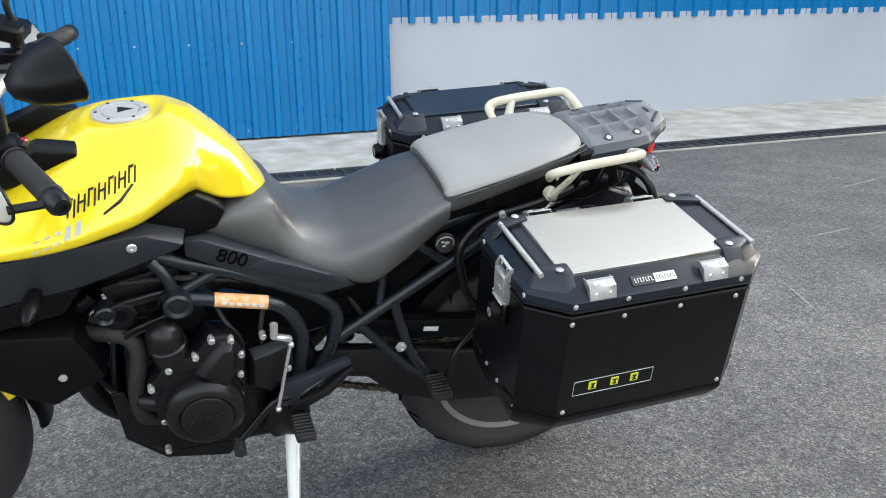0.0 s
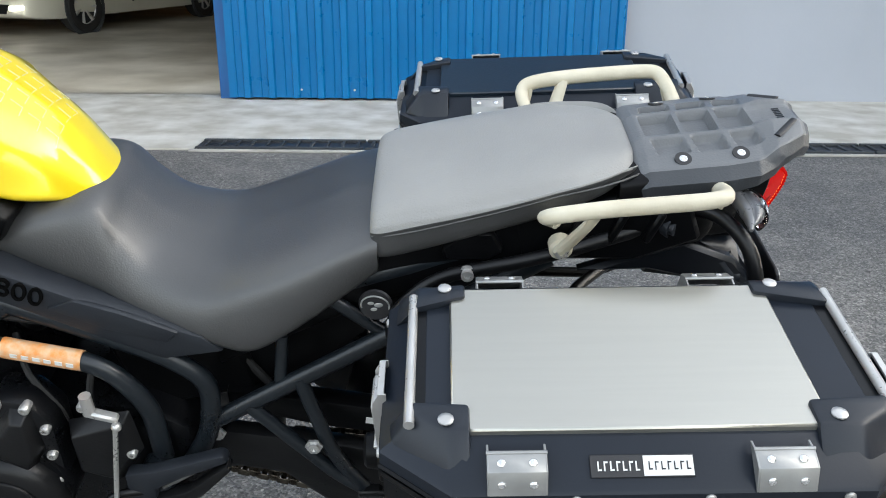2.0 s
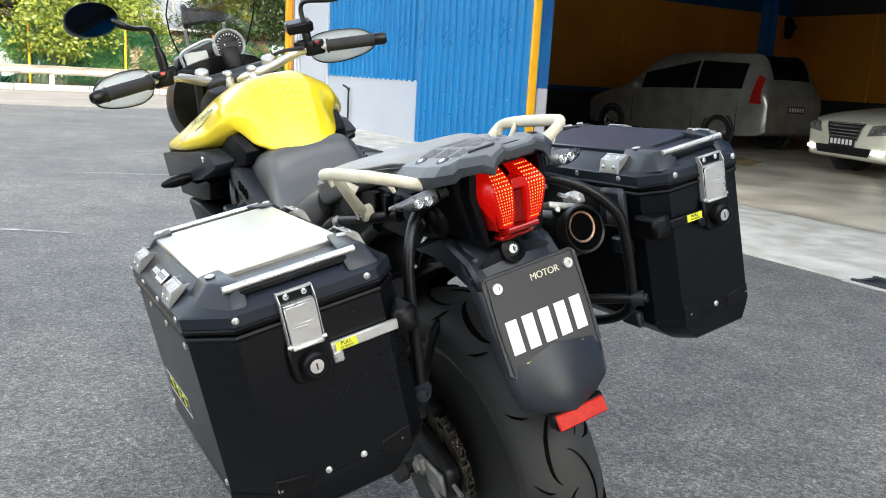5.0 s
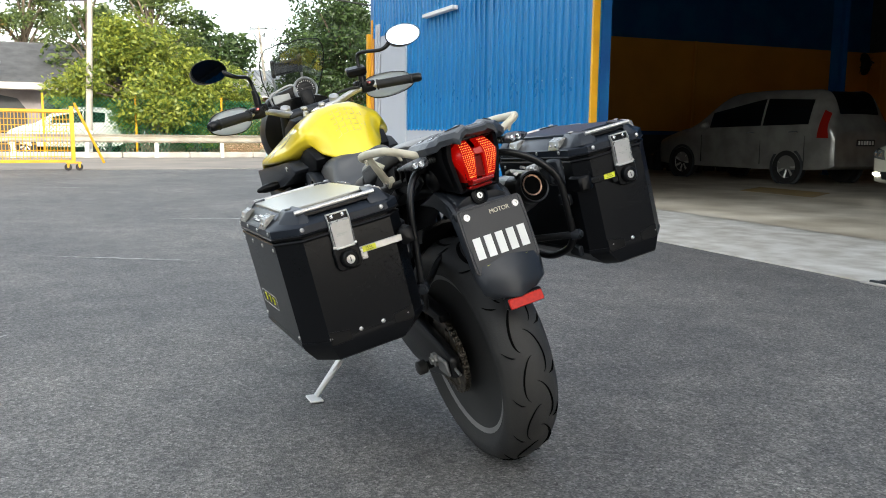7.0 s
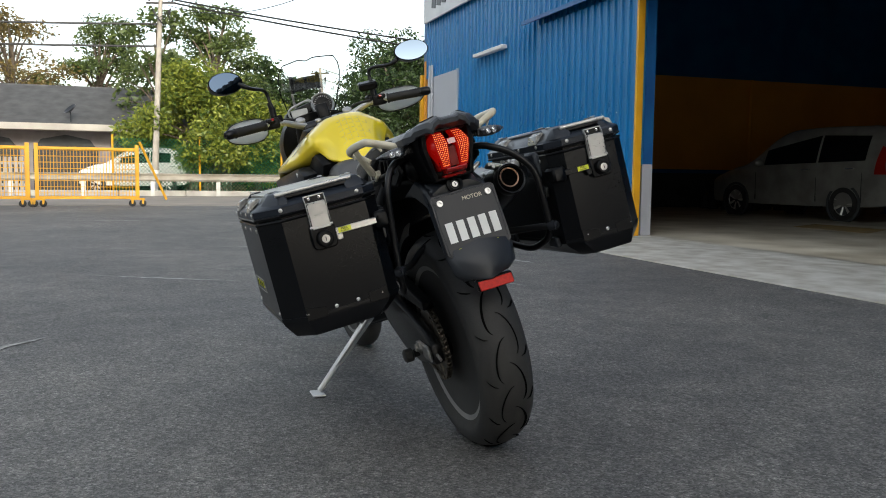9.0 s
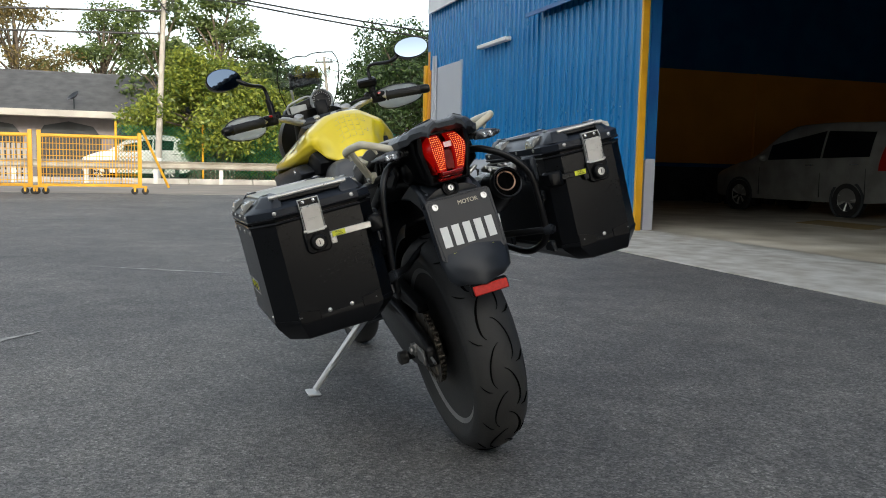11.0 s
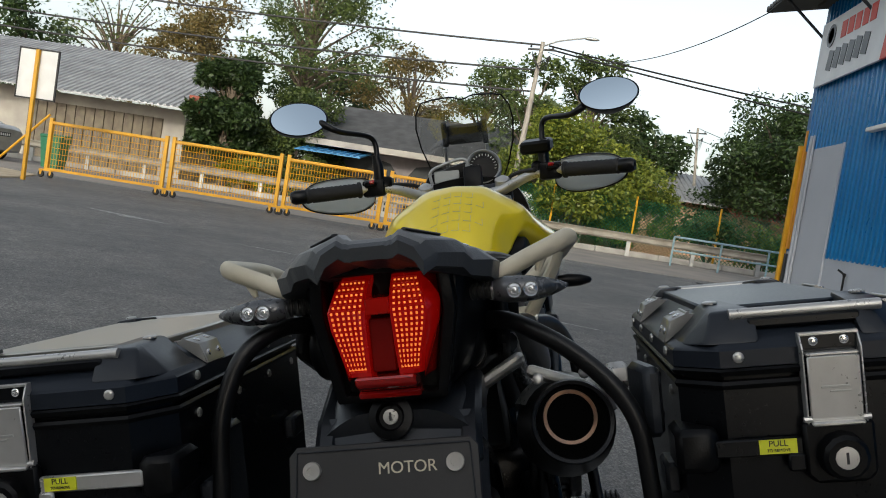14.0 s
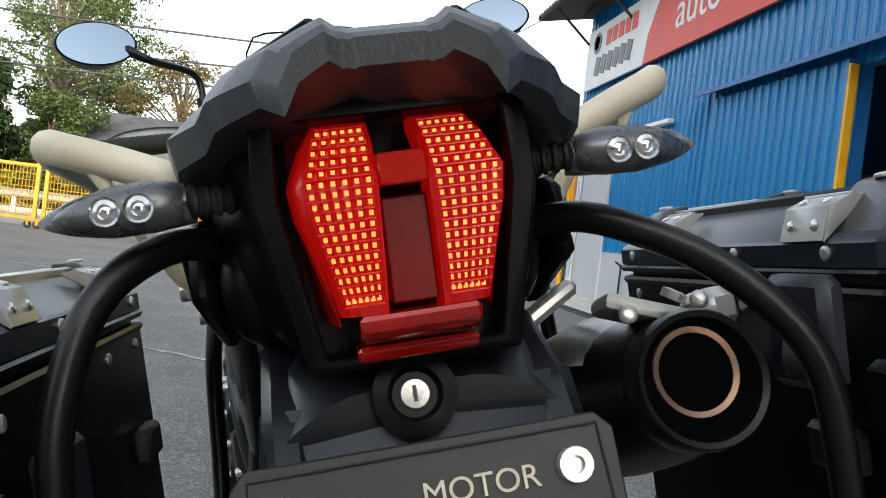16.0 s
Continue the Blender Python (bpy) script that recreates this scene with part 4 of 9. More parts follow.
    both("hanger_tube", rail([(-0.385, 0.16, 0.597), (-0.345, 0.18, 0.46), (-0.295, 0.185, 0.385)], 0.011, 0.05), M["frame"], bike)
    both("hanger_brace", rail([(-0.46, 0.165, 0.548), (-0.34, 0.178, 0.415), (-0.30, 0.185, 0.39)], 0.011, 0.04), M["frame"], bike)
    both("exhaust_guard_tube", rail([(-0.175, 0.16, 0.5), (-0.24, 0.19, 0.452), (-0.255, 0.195, 0.385)], 0.007, 0.03), M["blackmetal"], bike)
    bm = B()
    for p, r in (((-0.822, -0.21, 0.676), 0.027), ((-0.597, -0.2, 0.44), 0.027), ((-0.95, -0.17, 0.655), 0.02)):
        lathe(bm, [(r * 0.45, -0.02), (r, -0.02), (r, 0.014), (r * 0.8, 0.018), (r * 0.55, 0.014), (r * 0.45, 0.006), (0, 0.006)], p, (0, -1, 0), 22)
    for p, r in (((-0.822, 0.21, 0.676), 0.027), ((-0.597, 0.2, 0.44), 0.027)):
        lathe(bm, [(r * 0.45, -0.02), (r, -0.02), (r, 0.014), (r * 0.8, 0.018), (0, 0.012)], p, (0, 1, 0), 22)
    pieces("frame_boss", bm, M["frame"], bike)
    bm = B()
    for p in ((-0.597, -0.212, 0.44), (-0.37, -0.19, 0.49), (-0.52, -0.14, 0.47), (-0.157, -0.122, 0.80)):
        lathe(bm, [(0.013, 0), (0.013, 0.004), (0.009, 0.004), (0.009, 0.01), (0.004, 0.011), (0, 0.008)], p, (0, -1, 0), 6)
    pieces("frame_bolt", bm, M["steel"], bike, "steel hexagon bolts")
    bm = B()
    tube(bm, [(-0.755, -0.1985, 0.672), (-0.655, -0.2037, 0.6585)], 0.0151, 16)
    part("tube_sticker", bm, M["orange_sticker"], bike, "orange and white sticker wrapped round the tube")
    bm = B()
    for i in range(6):
        box(bm, (-0.738 + 0.014 * i, -0.2135 - 0.0008 * i, 0.67 - 0.0019 * i), (0.009, 0.002, 0.006), (0, 8, 0))
    pieces("sticker_mark", bm, M["white"], bike)

    # engine
    bm = B()
    prism(bm, [(-0.93, 0.50), (-0.9, 0.56), (-0.62, 0.54), (-0.55, 0.5), (-0.54, 0.36), (-0.62, 0.27), (-0.88, 0.26), (-0.95, 0.33)], "y", -0.165, 0.165, 0.02, 2)
    part("crankcase", bm, M["engine"], bike)
    bm = B()
    prism(bm, [(-0.96, 0.70), (-0.82, 0.735), (-0.74, 0.56), (-0.87, 0.52)], "y", -0.15, 0.15, 0.012, 2)
    part("cylinder_block", bm, M["engine"], bike)
    bm = B()
    for i in range(5):
        f = i / 4
        box(bm, (-0.885 + 0.052 * f, 0, 0.66 - 0.11 * f), (0.13, 0.315, 0.004), (0, -16, 0))
    pieces("cooling_rib", bm, M["engine"], bike)
    bm = B()
    prism(bm, [(-0.985, 0.70), (-0.95, 0.76), (-0.83, 0.785), (-0.8, 0.74), (-0.84, 0.715)], "y", -0.14, 0.14, 0.015, 2)
    part("cylinder_head_cover", bm, M["engine"], bike)
    bm = B()
    lathe(bm, [(0.0, -0.01), (0.034, -0.01), (0.034, 0.035), (0.0375, 0.038), (0.0375, 0.044), (0.0345, 0.047), (0.0345, 0.07), (0.033, 0.078), (0.024, 0.092), (0.01, 0.1), (0, 0.101)], (-0.842, -0.168, 0.545), (-0.16, -0.1, 1), 28)
    part("starter_motor", bm, M["engine_satin"], bike, "black starter motor barrel")
    bm = B()
    for x, z, r in ((-0.925, 0.645, 0.03), (-0.835, 0.662, 0.022)):
        lathe(bm, [(r * 0.4, 0), (r * 0.75, 0.004), (r * 0.75, -0.004), (r, 0.0), (r, 0.012), (r * 0.85, 0.014), (r * 0.85, 0.006), (r * 0.4, 0.006), (r * 0.4, 0)], (x, -0.165, z), (0, -1, 0), 24)
    box(bm, (-0.875, -0.17, 0.675), (0.13, 0.01, 0.02), (0, -10, 0), 0.004)
    pieces("cam_cover_plate", bm, M["engine_satin"], bike, "dark cam cover plate")
    bm = B()
    box(bm, (-0.86, -0.2, 0.643), (0.135, 0.008, 0.008), (0, -20, 0), 0.002)
    box(bm, (-0.86, -0.2, 0.632), (0.135, 0.008, 0.004), (0, -20, 0), 0.001)
    pieces("coolant_rail", bm, M["engine_satin"], bike)
    bm = B()
    lathe(bm, [(0.0, -0.06), (0.088, -0.06), (0.088, 0.008), (0.086, 0.014), (0.0, 0.014)], (-0.795, -0.19, 0.452), (0, -1, 0), 48)
    cover = part("alternator_cover", bm, M["engine"], bike, "round black engine cover")
    bm = B()
    lathe(bm, [(0.0, 0.0), (0.079, 0.0), (0.078, 0.012), (0.072, 0.02), (0.062, 0.026), (0.054, 0.028), (0.052, 0.026), (0.051, 0.03), (0.048, 0.032), (0.0, 0.032)], (-0.79, -0.204, 0.44), (0, -1, 0), 48)
    part("cover_cap", bm, M["engine_satin"], cover, "bronze-black domed cap")
    bm = B()
    for i in range(7):
        box(bm, (-0.819 + 0.0095 * i, -0.2365, 0.432 + 0.0026 * i), (0.0062, 0.002, 0.009), (0, -15, 0), 0.0006)
    pieces("cover_mark", bm, M["engine_satin"], cover)
    bm = B()
    prism(bm, [(-0.865, 0.55), (-0.80, 0.575), (-0.775, 0.612), (-0.73, 0.608), (-0.705, 0.57), (-0.71, 0.45), (-0.74, 0.4), (-0.87, 0.42), (-0.895, 0.5)], "y", -0.2, -0.14, 0.01, 2)
    part("engine_side_cover", bm, M["engine"], bike)
    bm = B()
    lo = [bm.verts.new((x, -0.196, z)) for x, z in ((-0.755, 0.602), (-0.727, 0.6), (-0.722, 0.53), (-0.738, 0.49), (-0.815, 0.528))]
    hi = [bm.verts.new((x, -0.2195, z)) for x, z in ((-0.748, 0.588), (-0.733, 0.587), (-0.735, 0.525), (-0.748, 0.5), (-0.79, 0.53))]
    bm.faces.new(hi)
    for k in range(5):
        bm.faces.new((lo[k], lo[(k + 1) % 5], hi[(k + 1) % 5], hi[k]))
    bm.faces.new(lo[::-1])
    bmesh.ops.recalc_face_normals(bm, faces=bm.faces)
    bevel(bm, bm.edges[:], 0.003, 2)
    part("cover_spine", bm, M["engine_satin"], bike)
    bm = B()
    lo = [bm.verts.new((x, -0.17, z)) for x, z in ((-0.70, 0.552), (-0.612, 0.575), (-0.605, 0.5), (-0.65, 0.43), (-0.705, 0.46))]
    hi = [bm.verts.new((x, y, z)) for x, y, z in ((-0.69, -0.196, 0.54), (-0.622, -0.184, 0.555), (-0.62, -0.184, 0.5), (-0.655, -0.19, 0.455), (-0.69, -0.196, 0.475))]
    bm.faces.new(hi)
    for k in range(5):
        bm.faces.new((lo[k], lo[(k + 1) % 5], hi[(k + 1) % 5], hi[k]))
    bm.faces.new(lo[::-1])
    bmesh.ops.recalc_face_normals(bm, faces=bm.faces)
    bevel(bm, bm.edges[:], 0.003, 2)
    part("sprocket_cover", bm, M["engine_satin"], bike)
    # dark boxes that fill the frame behind the covers
    part("battery_box", box(B(), (-0.56, 0, 0.585), (0.19, 0.22, 0.16), (0, -14, 0), 0.012), M["plastic"], bike)
    part("injector_rail", box(B(), (-0.66, 0, 0.665), (0.16, 0.2, 0.1), (0, 18, 0), 0.012), M["plastic"], bike)
    part("shock_absorber", lathe(B(), [(0, 0), (0.022, 0), (0.022, 0.05)] + [(0.034 if k % 2 else 0.027, 0.05 + 0.008 * k) for k in range(18)] + [(0.03, 0.2), (0.03, 0.27), (0, 0.27)], (-0.47, 0, 0.36), (0.1, 0, 1), 18), M["blackmetal"], bike)
    for y in (-0.1, 0.0, 0.1):
        part("throttle_body", lathe(B(), [(0, 0), (0.03, 0), (0.03, 0.03), (0.036, 0.034), (0.036, 0.05), (0.029, 0.054), (0.029, 0.1), (0, 0.1)], (-0.76, y, 0.66), (0.6, 0, 0.5), 16), M["blackmetal"], bike)
    part("air_box", box(B(), (-0.8, 0, 0.765), (0.22, 0.22, 0.09), (0, 14, 0), 0.012), M["plastic"], bike)
    part("water_pump", lathe(B(), [(0, 0), (0.012, 0), (0.02, 0.03), (0.022, 0.075), (0, 0.075)], (-0.915, -0.17, 0.455), (1, 0, -0.25), 18), M["engine_satin"], bike)
    bm = B()
    for x, z, y in ((-0.887, 0.505, -0.2), (-0.852, 0.544, -0.2), (-0.801, 0.568, -0.2), (-0.769, 0.604, -0.2), (-0.733, 0.6, -0.2), (-0.715, 0.564, -0.2), (-0.718, 0.515, -0.2), (-0.721, 0.466, -0.2),
                    (-0.74, 0.40, -0.2), (-0.87, 0.42, -0.2), (-0.669, 0.587, -0.18), (-0.62, 0.5, -0.18), (-0.87, 0.31, -0.17)):
        lathe(bm, [(0.007, -0.01), (0.007, 0.005), (0.0055, 0.007), (0.003, 0.007), (0.003, 0.003), (0, 0.003)], (x, y, z), (0, -1, 0), 10)
    pieces("engine_bolt", bm, M["steel"], bike, "bright cap screws round the engine covers")
    bm = B()
    for pts, r in (([(-0.66, -0.17, 0.63), (-0.67, -0.19, 0.57), (-0.66, -0.19, 0.5), (-0.70, -0.18, 0.46)], 0.005), ([(-0.76, -0.15, 0.66), (-0.74, -0.19, 0.62), (-0.71, -0.2, 0.57), (-0.71, -0.19, 0.53)], 0.005),
                   ([(-0.93, -0.14, 0.70), (-0.80, -0.17, 0.71), (-0.70, -0.16, 0.69), (-0.6, -0.13, 0.66)], 0.006), ([(-0.98, -0.12, 0.62), (-0.9, -0.17, 0.58), (-0.87, -0.16, 0.52)], 0.011), ([(-0.62, -0.12, 0.7), (-0.5, -0.1, 0.62), (-0.42, -0.1, 0.5)], 0.007)):
        tube(bm, curve(pts, 16), r, 8)
    pieces("engine_hose", bm, M["rubber"], bike)
    bm = B()
    box(bm, (-0.636, -0.2, 0.594), (0.044, 0.014, 0.011), (0, 16, 0), 0.003)
    rod(bm, (-0.65, -0.2, 0.6), (-0.65, -0.2, 0.628), 0.008, 10)
    rod(bm, (-0.618, -0.205, 0.586), (-0.648, -0.212, 0.42), 0.0036, 8)
    ball(bm, (-0.618, -0.205, 0.578), 0.007)
    ball(bm, (-0.648, -0.212, 0.42), 0.007)
    part("gear_linkage", bm, M["steel"], bike, "steel gear linkage rod")
    # skid plate and header pipe
    bm = B()
    prism(bm, [(-0.965, 0.45), (-0.95, 0.325), (-0.875, 0.25), (-0.745, 0.228), (-0.705, 0.27), (-0.715, 0.285), (-0.75, 0.247), (-0.87, 0.267), (-0.935, 0.33), (-0.95, 0.45)], "y", -0.15, 0.15, 0.004)
    for s in (-1, 1):
        prism(bm, [(-0.965, 0.45), (-0.95, 0.325), (-0.875, 0.25), (-0.745, 0.228), (-0.71, 0.27), (-0.76, 0.275), (-0.88, 0.29), (-0.92, 0.34), (-0.94, 0.45)], "y", s * 0.15, s * 0.156, 0.001)
    part("skid_plate", bm, M["blackmetal"], bike, "black skid plate")
    for i, y in enumerate((-0.1, 0.0, 0.1)):
        bm = B()
        tube(bm, curve([(-0.97, y, 0.66), (-1.03, y, 0.58), (-1.0, y, 0.42), (-0.93, y * 0.8, 0.33), (-0.84, y * 0.5, 0.3)], 24), 0.021, 12)
        part("header_pipe", bm, M["engine"], bike)
    bm = B()
    tube(bm, curve([(-0.99, -0.14, 0.6), (-0.925, -0.175, 0.6), (-0.902, -0.185, 0.565), (-0.915, -0.185, 0.47), (-0.905, -0.18, 0.395), (-0.85, -0.15, 0.365)], 24), 0.017, 12)
    part("water_hose", bm, M["rubber"], bike)

    # foot rests, levers, stand
    def hanger_plate(bm, s):
        prism(bm, [(-0.636, 0.464), (-0.6, 0.47), (-0.494, 0.505), (-0.484, 0.492), (-0.555, 0.458), (-0.596, 0.434), (-0.6, 0.402), (-0.64, 0.405)], "y", s * 0.205, s * 0.232, 0.006, 2)
    both("footrest_plate", hanger_plate, M["slate"], bike)
    def toe_plate(bm, s):
        prism(bm, [(-0.606, 0.414), (-0.55, 0.432), (-0.488, 0.488), (-0.482, 0.477), (-0.533, 0.42), (-0.594, 0.388), (-0.625, 0.39)], "y", s * 0.208, s * 0.234, 0.005, 2)
    both("heel_guard", toe_plate, M["engine_satin"], bike)
    def slot_bar(bm, s):
        box(bm, (-0.572, s * 0.213, 0.438), (0.05, 0.012, 0.006), (0, -35, 0), 0.002)
        box(bm, (-0.553, s * 0.213, 0.45), (0.05, 0.012, 0.006), (0, -35, 0), 0.002)
    both("guard_web", slot_bar, M["rim"], bike)
    def peg_bracket(bm, s):
        prism(bm, [(-0.64, 0.41), (-0.59, 0.405), (-0.57, 0.36), (-0.6, 0.31), (-0.65, 0.3), (-0.675, 0.335), (-0.66, 0.385)], "y", s * 0.18, s * 0.21, 0.006, 2)
    both("footrest_bracket", peg_bracket, M["blackmetal"], bike)
    def peg(bm, s, x, y, z, l):
        box(bm, (x, s * (y + l / 2), z), (0.042, l, 0.016), None, 0.005, 2)
    for nm, x, y, z, l in (("rider_footrest", -0.6, 0.235, 0.375, 0.085), ("pillion_footrest", -0.29, 0.195, 0.392, 0.09)):
        for s in (-1, 1):
            if s > 0 and x > -0.4:
                l = 0.045
            bm = B()
            peg(bm, s, x, y, z, l)
            rest = part(nm, bm, M["rubber"], bike)
            bm = B()
            for i in range(7):
                box(bm, (x, s * (y + 0.01 + i * l / 7.6), z + 0.01), (0.04, 0.006, 0.008), None, 0.002)
            pieces("rubber_rib", bm, M["rubber"], rest)
            part("pivot", box(B(), (x, s * y, z - 0.002), (0.03, 0.03, 0.024), None, 0.005), M["blackmetal"], rest)
    bm = B()
    tube(bm, rounded([(-0.618, -0.225, 0.425), (-0.652, -0.238, 0.43), (-0.69, -0.245, 0.39), (-0.726, -0.252, 0.346)], 0.02), 0.0075, 10)
    part("gear_lever", bm, M["blackmetal"], bike)
    bm = B()
    rod(bm, (-0.731, -0.245, 0.34), (-0.731, -0.285, 0.333), 0.011, 12)
    for i in range(5):
        lathe(bm, [(0.011, -0.0015), (0.0128, -0.0015), (0.0128, 0.0015), (0.011, 0.0015)], (-0.731, -0.25 - i * 0.008, 0.339 - i * 0.0014), (0, -1, -0.17), 12)
    part("gear_lever_rubber", bm, M["rubber"], bike)
    bm = B()
    prism(bm, [(-0.675, 0.36), (-0.6, 0.37), (-0.565, 0.33), (-0.6, 0.29), (-0.66, 0.3)], "y", -0.2, -0.165, 0.006)
    part("stand_bracket", bm, M["blackmetal"], bike)
    # stand reaches the asphalt beside the wheel
    inv = BIKE.inverted()
    foot = inv @ Vector((0.226, 1.562, 0.006))
    bm = B()
    tube(bm, [(-0.605, -0.125, 0.325), tuple(foot + (Vector((-0.605, -0.125, 0.325)) - foot) * 0.04)], [0.016, 0.0105], 12)
    st = part("side_stand", bm, M["white"], bike, "white-painted steel side stand")
    bm = B()
    box(bm, (0, 0, 0), (0.075, 0.045, 0.008), None, 0.003)
    bm.transform(Matrix.Translation(foot) @ Matrix.Rotation(radians(-14.68), 4, "X"))
    part("stand_foot", bm, M["white"], st)
    bm = B()
    tube(bm, [(-0.59, -0.13, 0.33), tuple(foot + (Vector((-0.59, -0.13, 0.33)) - foot) * 0.35)], 0.007, 10)
    part("stand_spring", bm, M["steel"], st)

    # bodywork: tank; half sections from the ridge over shoulder and flank to the lower edge
    tank_rings = [
        (-1.28, [(0, 0.845), (0.06, 0.845), (0.12, 0.845), (0.17, 0.842), (0.205, 0.835), (0.208, 0.82), (0.12, 0.81)]),
        (-1.15, [(0, 0.9), (0.06, 0.9), (0.12, 0.9), (0.185, 0.892), (0.228, 0.875), (0.23, 0.857), (0.14, 0.842)]),
        (-1.05, [(0, 0.958), (0.06, 0.957), (0.12, 0.95), (0.185, 0.922), (0.231, 0.888), (0.233, 0.863), (0.14, 0.848)]),
        (-0.98, [(0, 0.999), (0.062, 0.996), (0.118, 0.979), (0.17, 0.945), (0.226, 0.893), (0.226, 0.87), (0.14, 0.853)]),
        (-0.93, [(0, 1.019), (0.064, 1.014), (0.113, 0.992), (0.158, 0.96), (0.212, 0.902), (0.211, 0.876), (0.14, 0.858)]),
        (-0.87, [(0, 1.03), (0.066, 1.023), (0.108, 0.999), (0.15, 0.97), (0.194, 0.91), (0.19, 0.886), (0.13, 0.866)]),
        (-0.81, [(0, 1.034), (0.064, 1.026), (0.104, 1.0), (0.144, 0.974), (0.166, 0.932), (0.158, 0.908), (0.12, 0.885)]),
        (-0.772, [(0, 1.023), (0.06, 1.014), (0.1, 0.988), (0.136, 0.962), (0.142, 0.938), (0.136, 0.92), (0.11, 0.9)]),
        (-0.752, [(0, 1.012), (0.058, 1.003), (0.096, 0.976), (0.112, 0.955), (0.12, 0.925), (0.122, 0.905), (0.1, 0.885)]),
        (-0.72, [(0, 0.986), (0.05, 0.977), (0.084, 0.95), (0.094, 0.93), (0.104, 0.9), (0.11, 0.884), (0.09, 0.87)]),
        (-0.68, [(0, 0.946), (0.045, 0.937), (0.07, 0.915), (0.079, 0.902), (0.087, 0.885), (0.092, 0.873), (0.075, 0.86)]),
        (-0.65, [(0, 0.904), (0.036, 0.897), (0.053, 0.884), (0.06, 0.878), (0.065, 0.871), (0.069, 0.864), (0.055, 0.853)]),
        (-0.628, [(0, 0.866), (0.025, 0.864), (0.037, 0.861), (0.041, 0.859), (0.044, 0.857), (0.046, 0.854), (0.035, 0.848)]),
    ]
    fine_rings = []
    for x, half in tank_rings:
        row = []
        for (y0, z0), (y1, z1) in zip(half, half[1:]):
            row += [(y0 + (y1 - y0) * k / 6, z0 + (z1 - z0) * k / 6) for k in range(6)]
        row.append(half[-1])
        fine_rings.append([(x, y, z) for y, z in row] + [(x, -y, z) for y, z in row[::-1]])
    grid = np.array(fine_rings)
    grid = np.stack([curve(grid[:, k, :], 130) for k in range(grid.shape[1])], 1)
    for _ in range(3):
        grid[1:-1] = grid[1:-1] * 0.5 + (grid[:-2] + grid[2:]) * 0.25
        grid = grid * 0.5 + (np.roll(grid, 1, 1) + np.roll(grid, -1, 1)) * 0.25
    tk = B()
    skin = [[tk.verts.new(p) for p in row] for row in grid]
    n = len(skin[0])
    for r0, r1 in zip(skin, skin[1:]):
        for k in range(n):
            tk.faces.new((r0[k], r0[(k + 1) % n], r1[(k + 1) % n], r1[k]))
    tk.faces.new(skin[0][::-1])
    tk.faces.new(skin[-1])
    bmesh.ops.remove_doubles(tk, verts=tk.verts[:], dist=0.0004)
    for v in tk.verts:
        far = math.hypot(v.co.x + 0.881, v.co.y)
        if v.co.z > 0.95 and far < 0.085:
            w = min(1.0, max(0.0, (0.085 - far) / 0.03))
            w = w * w * (3 - 2 * w)
            v.co.z += (1.017 + 0.05 * (v.co.x + 0.881) - v.co.z) * w
    bmesh.ops.remove_doubles(tk, verts=tk.verts, dist=0.0006)
    tank = part("fuel_tank", tk, M["tank"], bike, "glossy yellow painted fuel tank", 180)
    # marks laid on the skin of the tank
    from_bvh = bmesh.new()
    from_bvh.from_mesh(tank.data)
    skin_tree = flank_tree(from_bvh)
    for s in (-1, 1):
        for k in range(7):
            x, z = -0.982 + 0.0168 * k, 0.917 + 0.0062 * k
            for dx in (0.0, 0.0095):
                quad_decal("tank_mark", skin_tree, [(x + dx, z), (x + dx + 0.0032, z + 0.001), (x + dx + 0.0072, z + 0.0232), (x + dx + 0.004, z + 0.0222)], s, M["ink"], tank, 0.002)
            lift = 0.011 if k % 2 else 0.0205
            quad_decal("tank_mark", skin_tree, [(x + 0.003, z + lift * 0.9), (x + 0.012, z + lift * 0.9 + 0.0028), (x + 0.013, z + lift * 0.9 + 0.0062), (x + 0.004, z + lift * 0.9 + 0.0034)], s, M["ink"], tank, 0.002)
        quad_decal("tank_mark", skin_tree, [(-0.925, 0.916), (-0.895, 0.93), (-0.872, 0.952), (-0.875, 0.954), (-0.898, 0.934), (-0.925, 0.9195)], s, M["slate"], tank, 0.0012)
        for k in range(5):
            quad_decal("tank_mark_white", skin_tree, [(-1.04 + 0.0165 * k, 0.874 + 0.005 * k), (-1.029 + 0.0165 * k, 0.877 + 0.005 * k), (-1.025 + 0.0165 * k, 0.895 + 0.005 * k), (-1.034 + 0.0165 * k, 0.892 + 0.005 * k)], s, M["white"], tank, 0.0012)
    lines = B()
    for j in range(5):
        y0 = -0.052 + 0.002 * j
        for i in range(4 + j % 2):
            p0 = top_hit(skin_tree, -0.675 - 0.018 * j, y0 + 0.023 * i)
            p1 = top_hit(skin_tree, -0.675 - 0.018 * j, y0 + 0.023 * i + 0.015)
            p2 = top_hit(skin_tree, -0.675 - 0.018 * j - 0.012, y0 + 0.023 * i + 0.015)
            if p0 and p1 and p2:
                tube(lines, [p0, p1, p2], 0.0005, 5)
    if lines.verts:
        part("tank_sticker", lines, M["cream"], tank, "faint outlined sticker")
    from_bvh.free()
    bm = B()
    lathe(bm, [(0.0, 0.0), (0.051, 0.0), (0.051, 0.004), (0.047, 0.006), (0.037, 0.006), (0.036, 0.003), (0.033, 0.003), (0.032, 0.006), (0.0, 0.0065)], (-0.881, 0, 1.0172), (-0.05, 0, 1), 40)
    cap = part("filler_cap", bm, M["galv"], bike, "round chrome filler cap")
    bm = B()
    for i in range(6):
        a = i * math.pi / 3
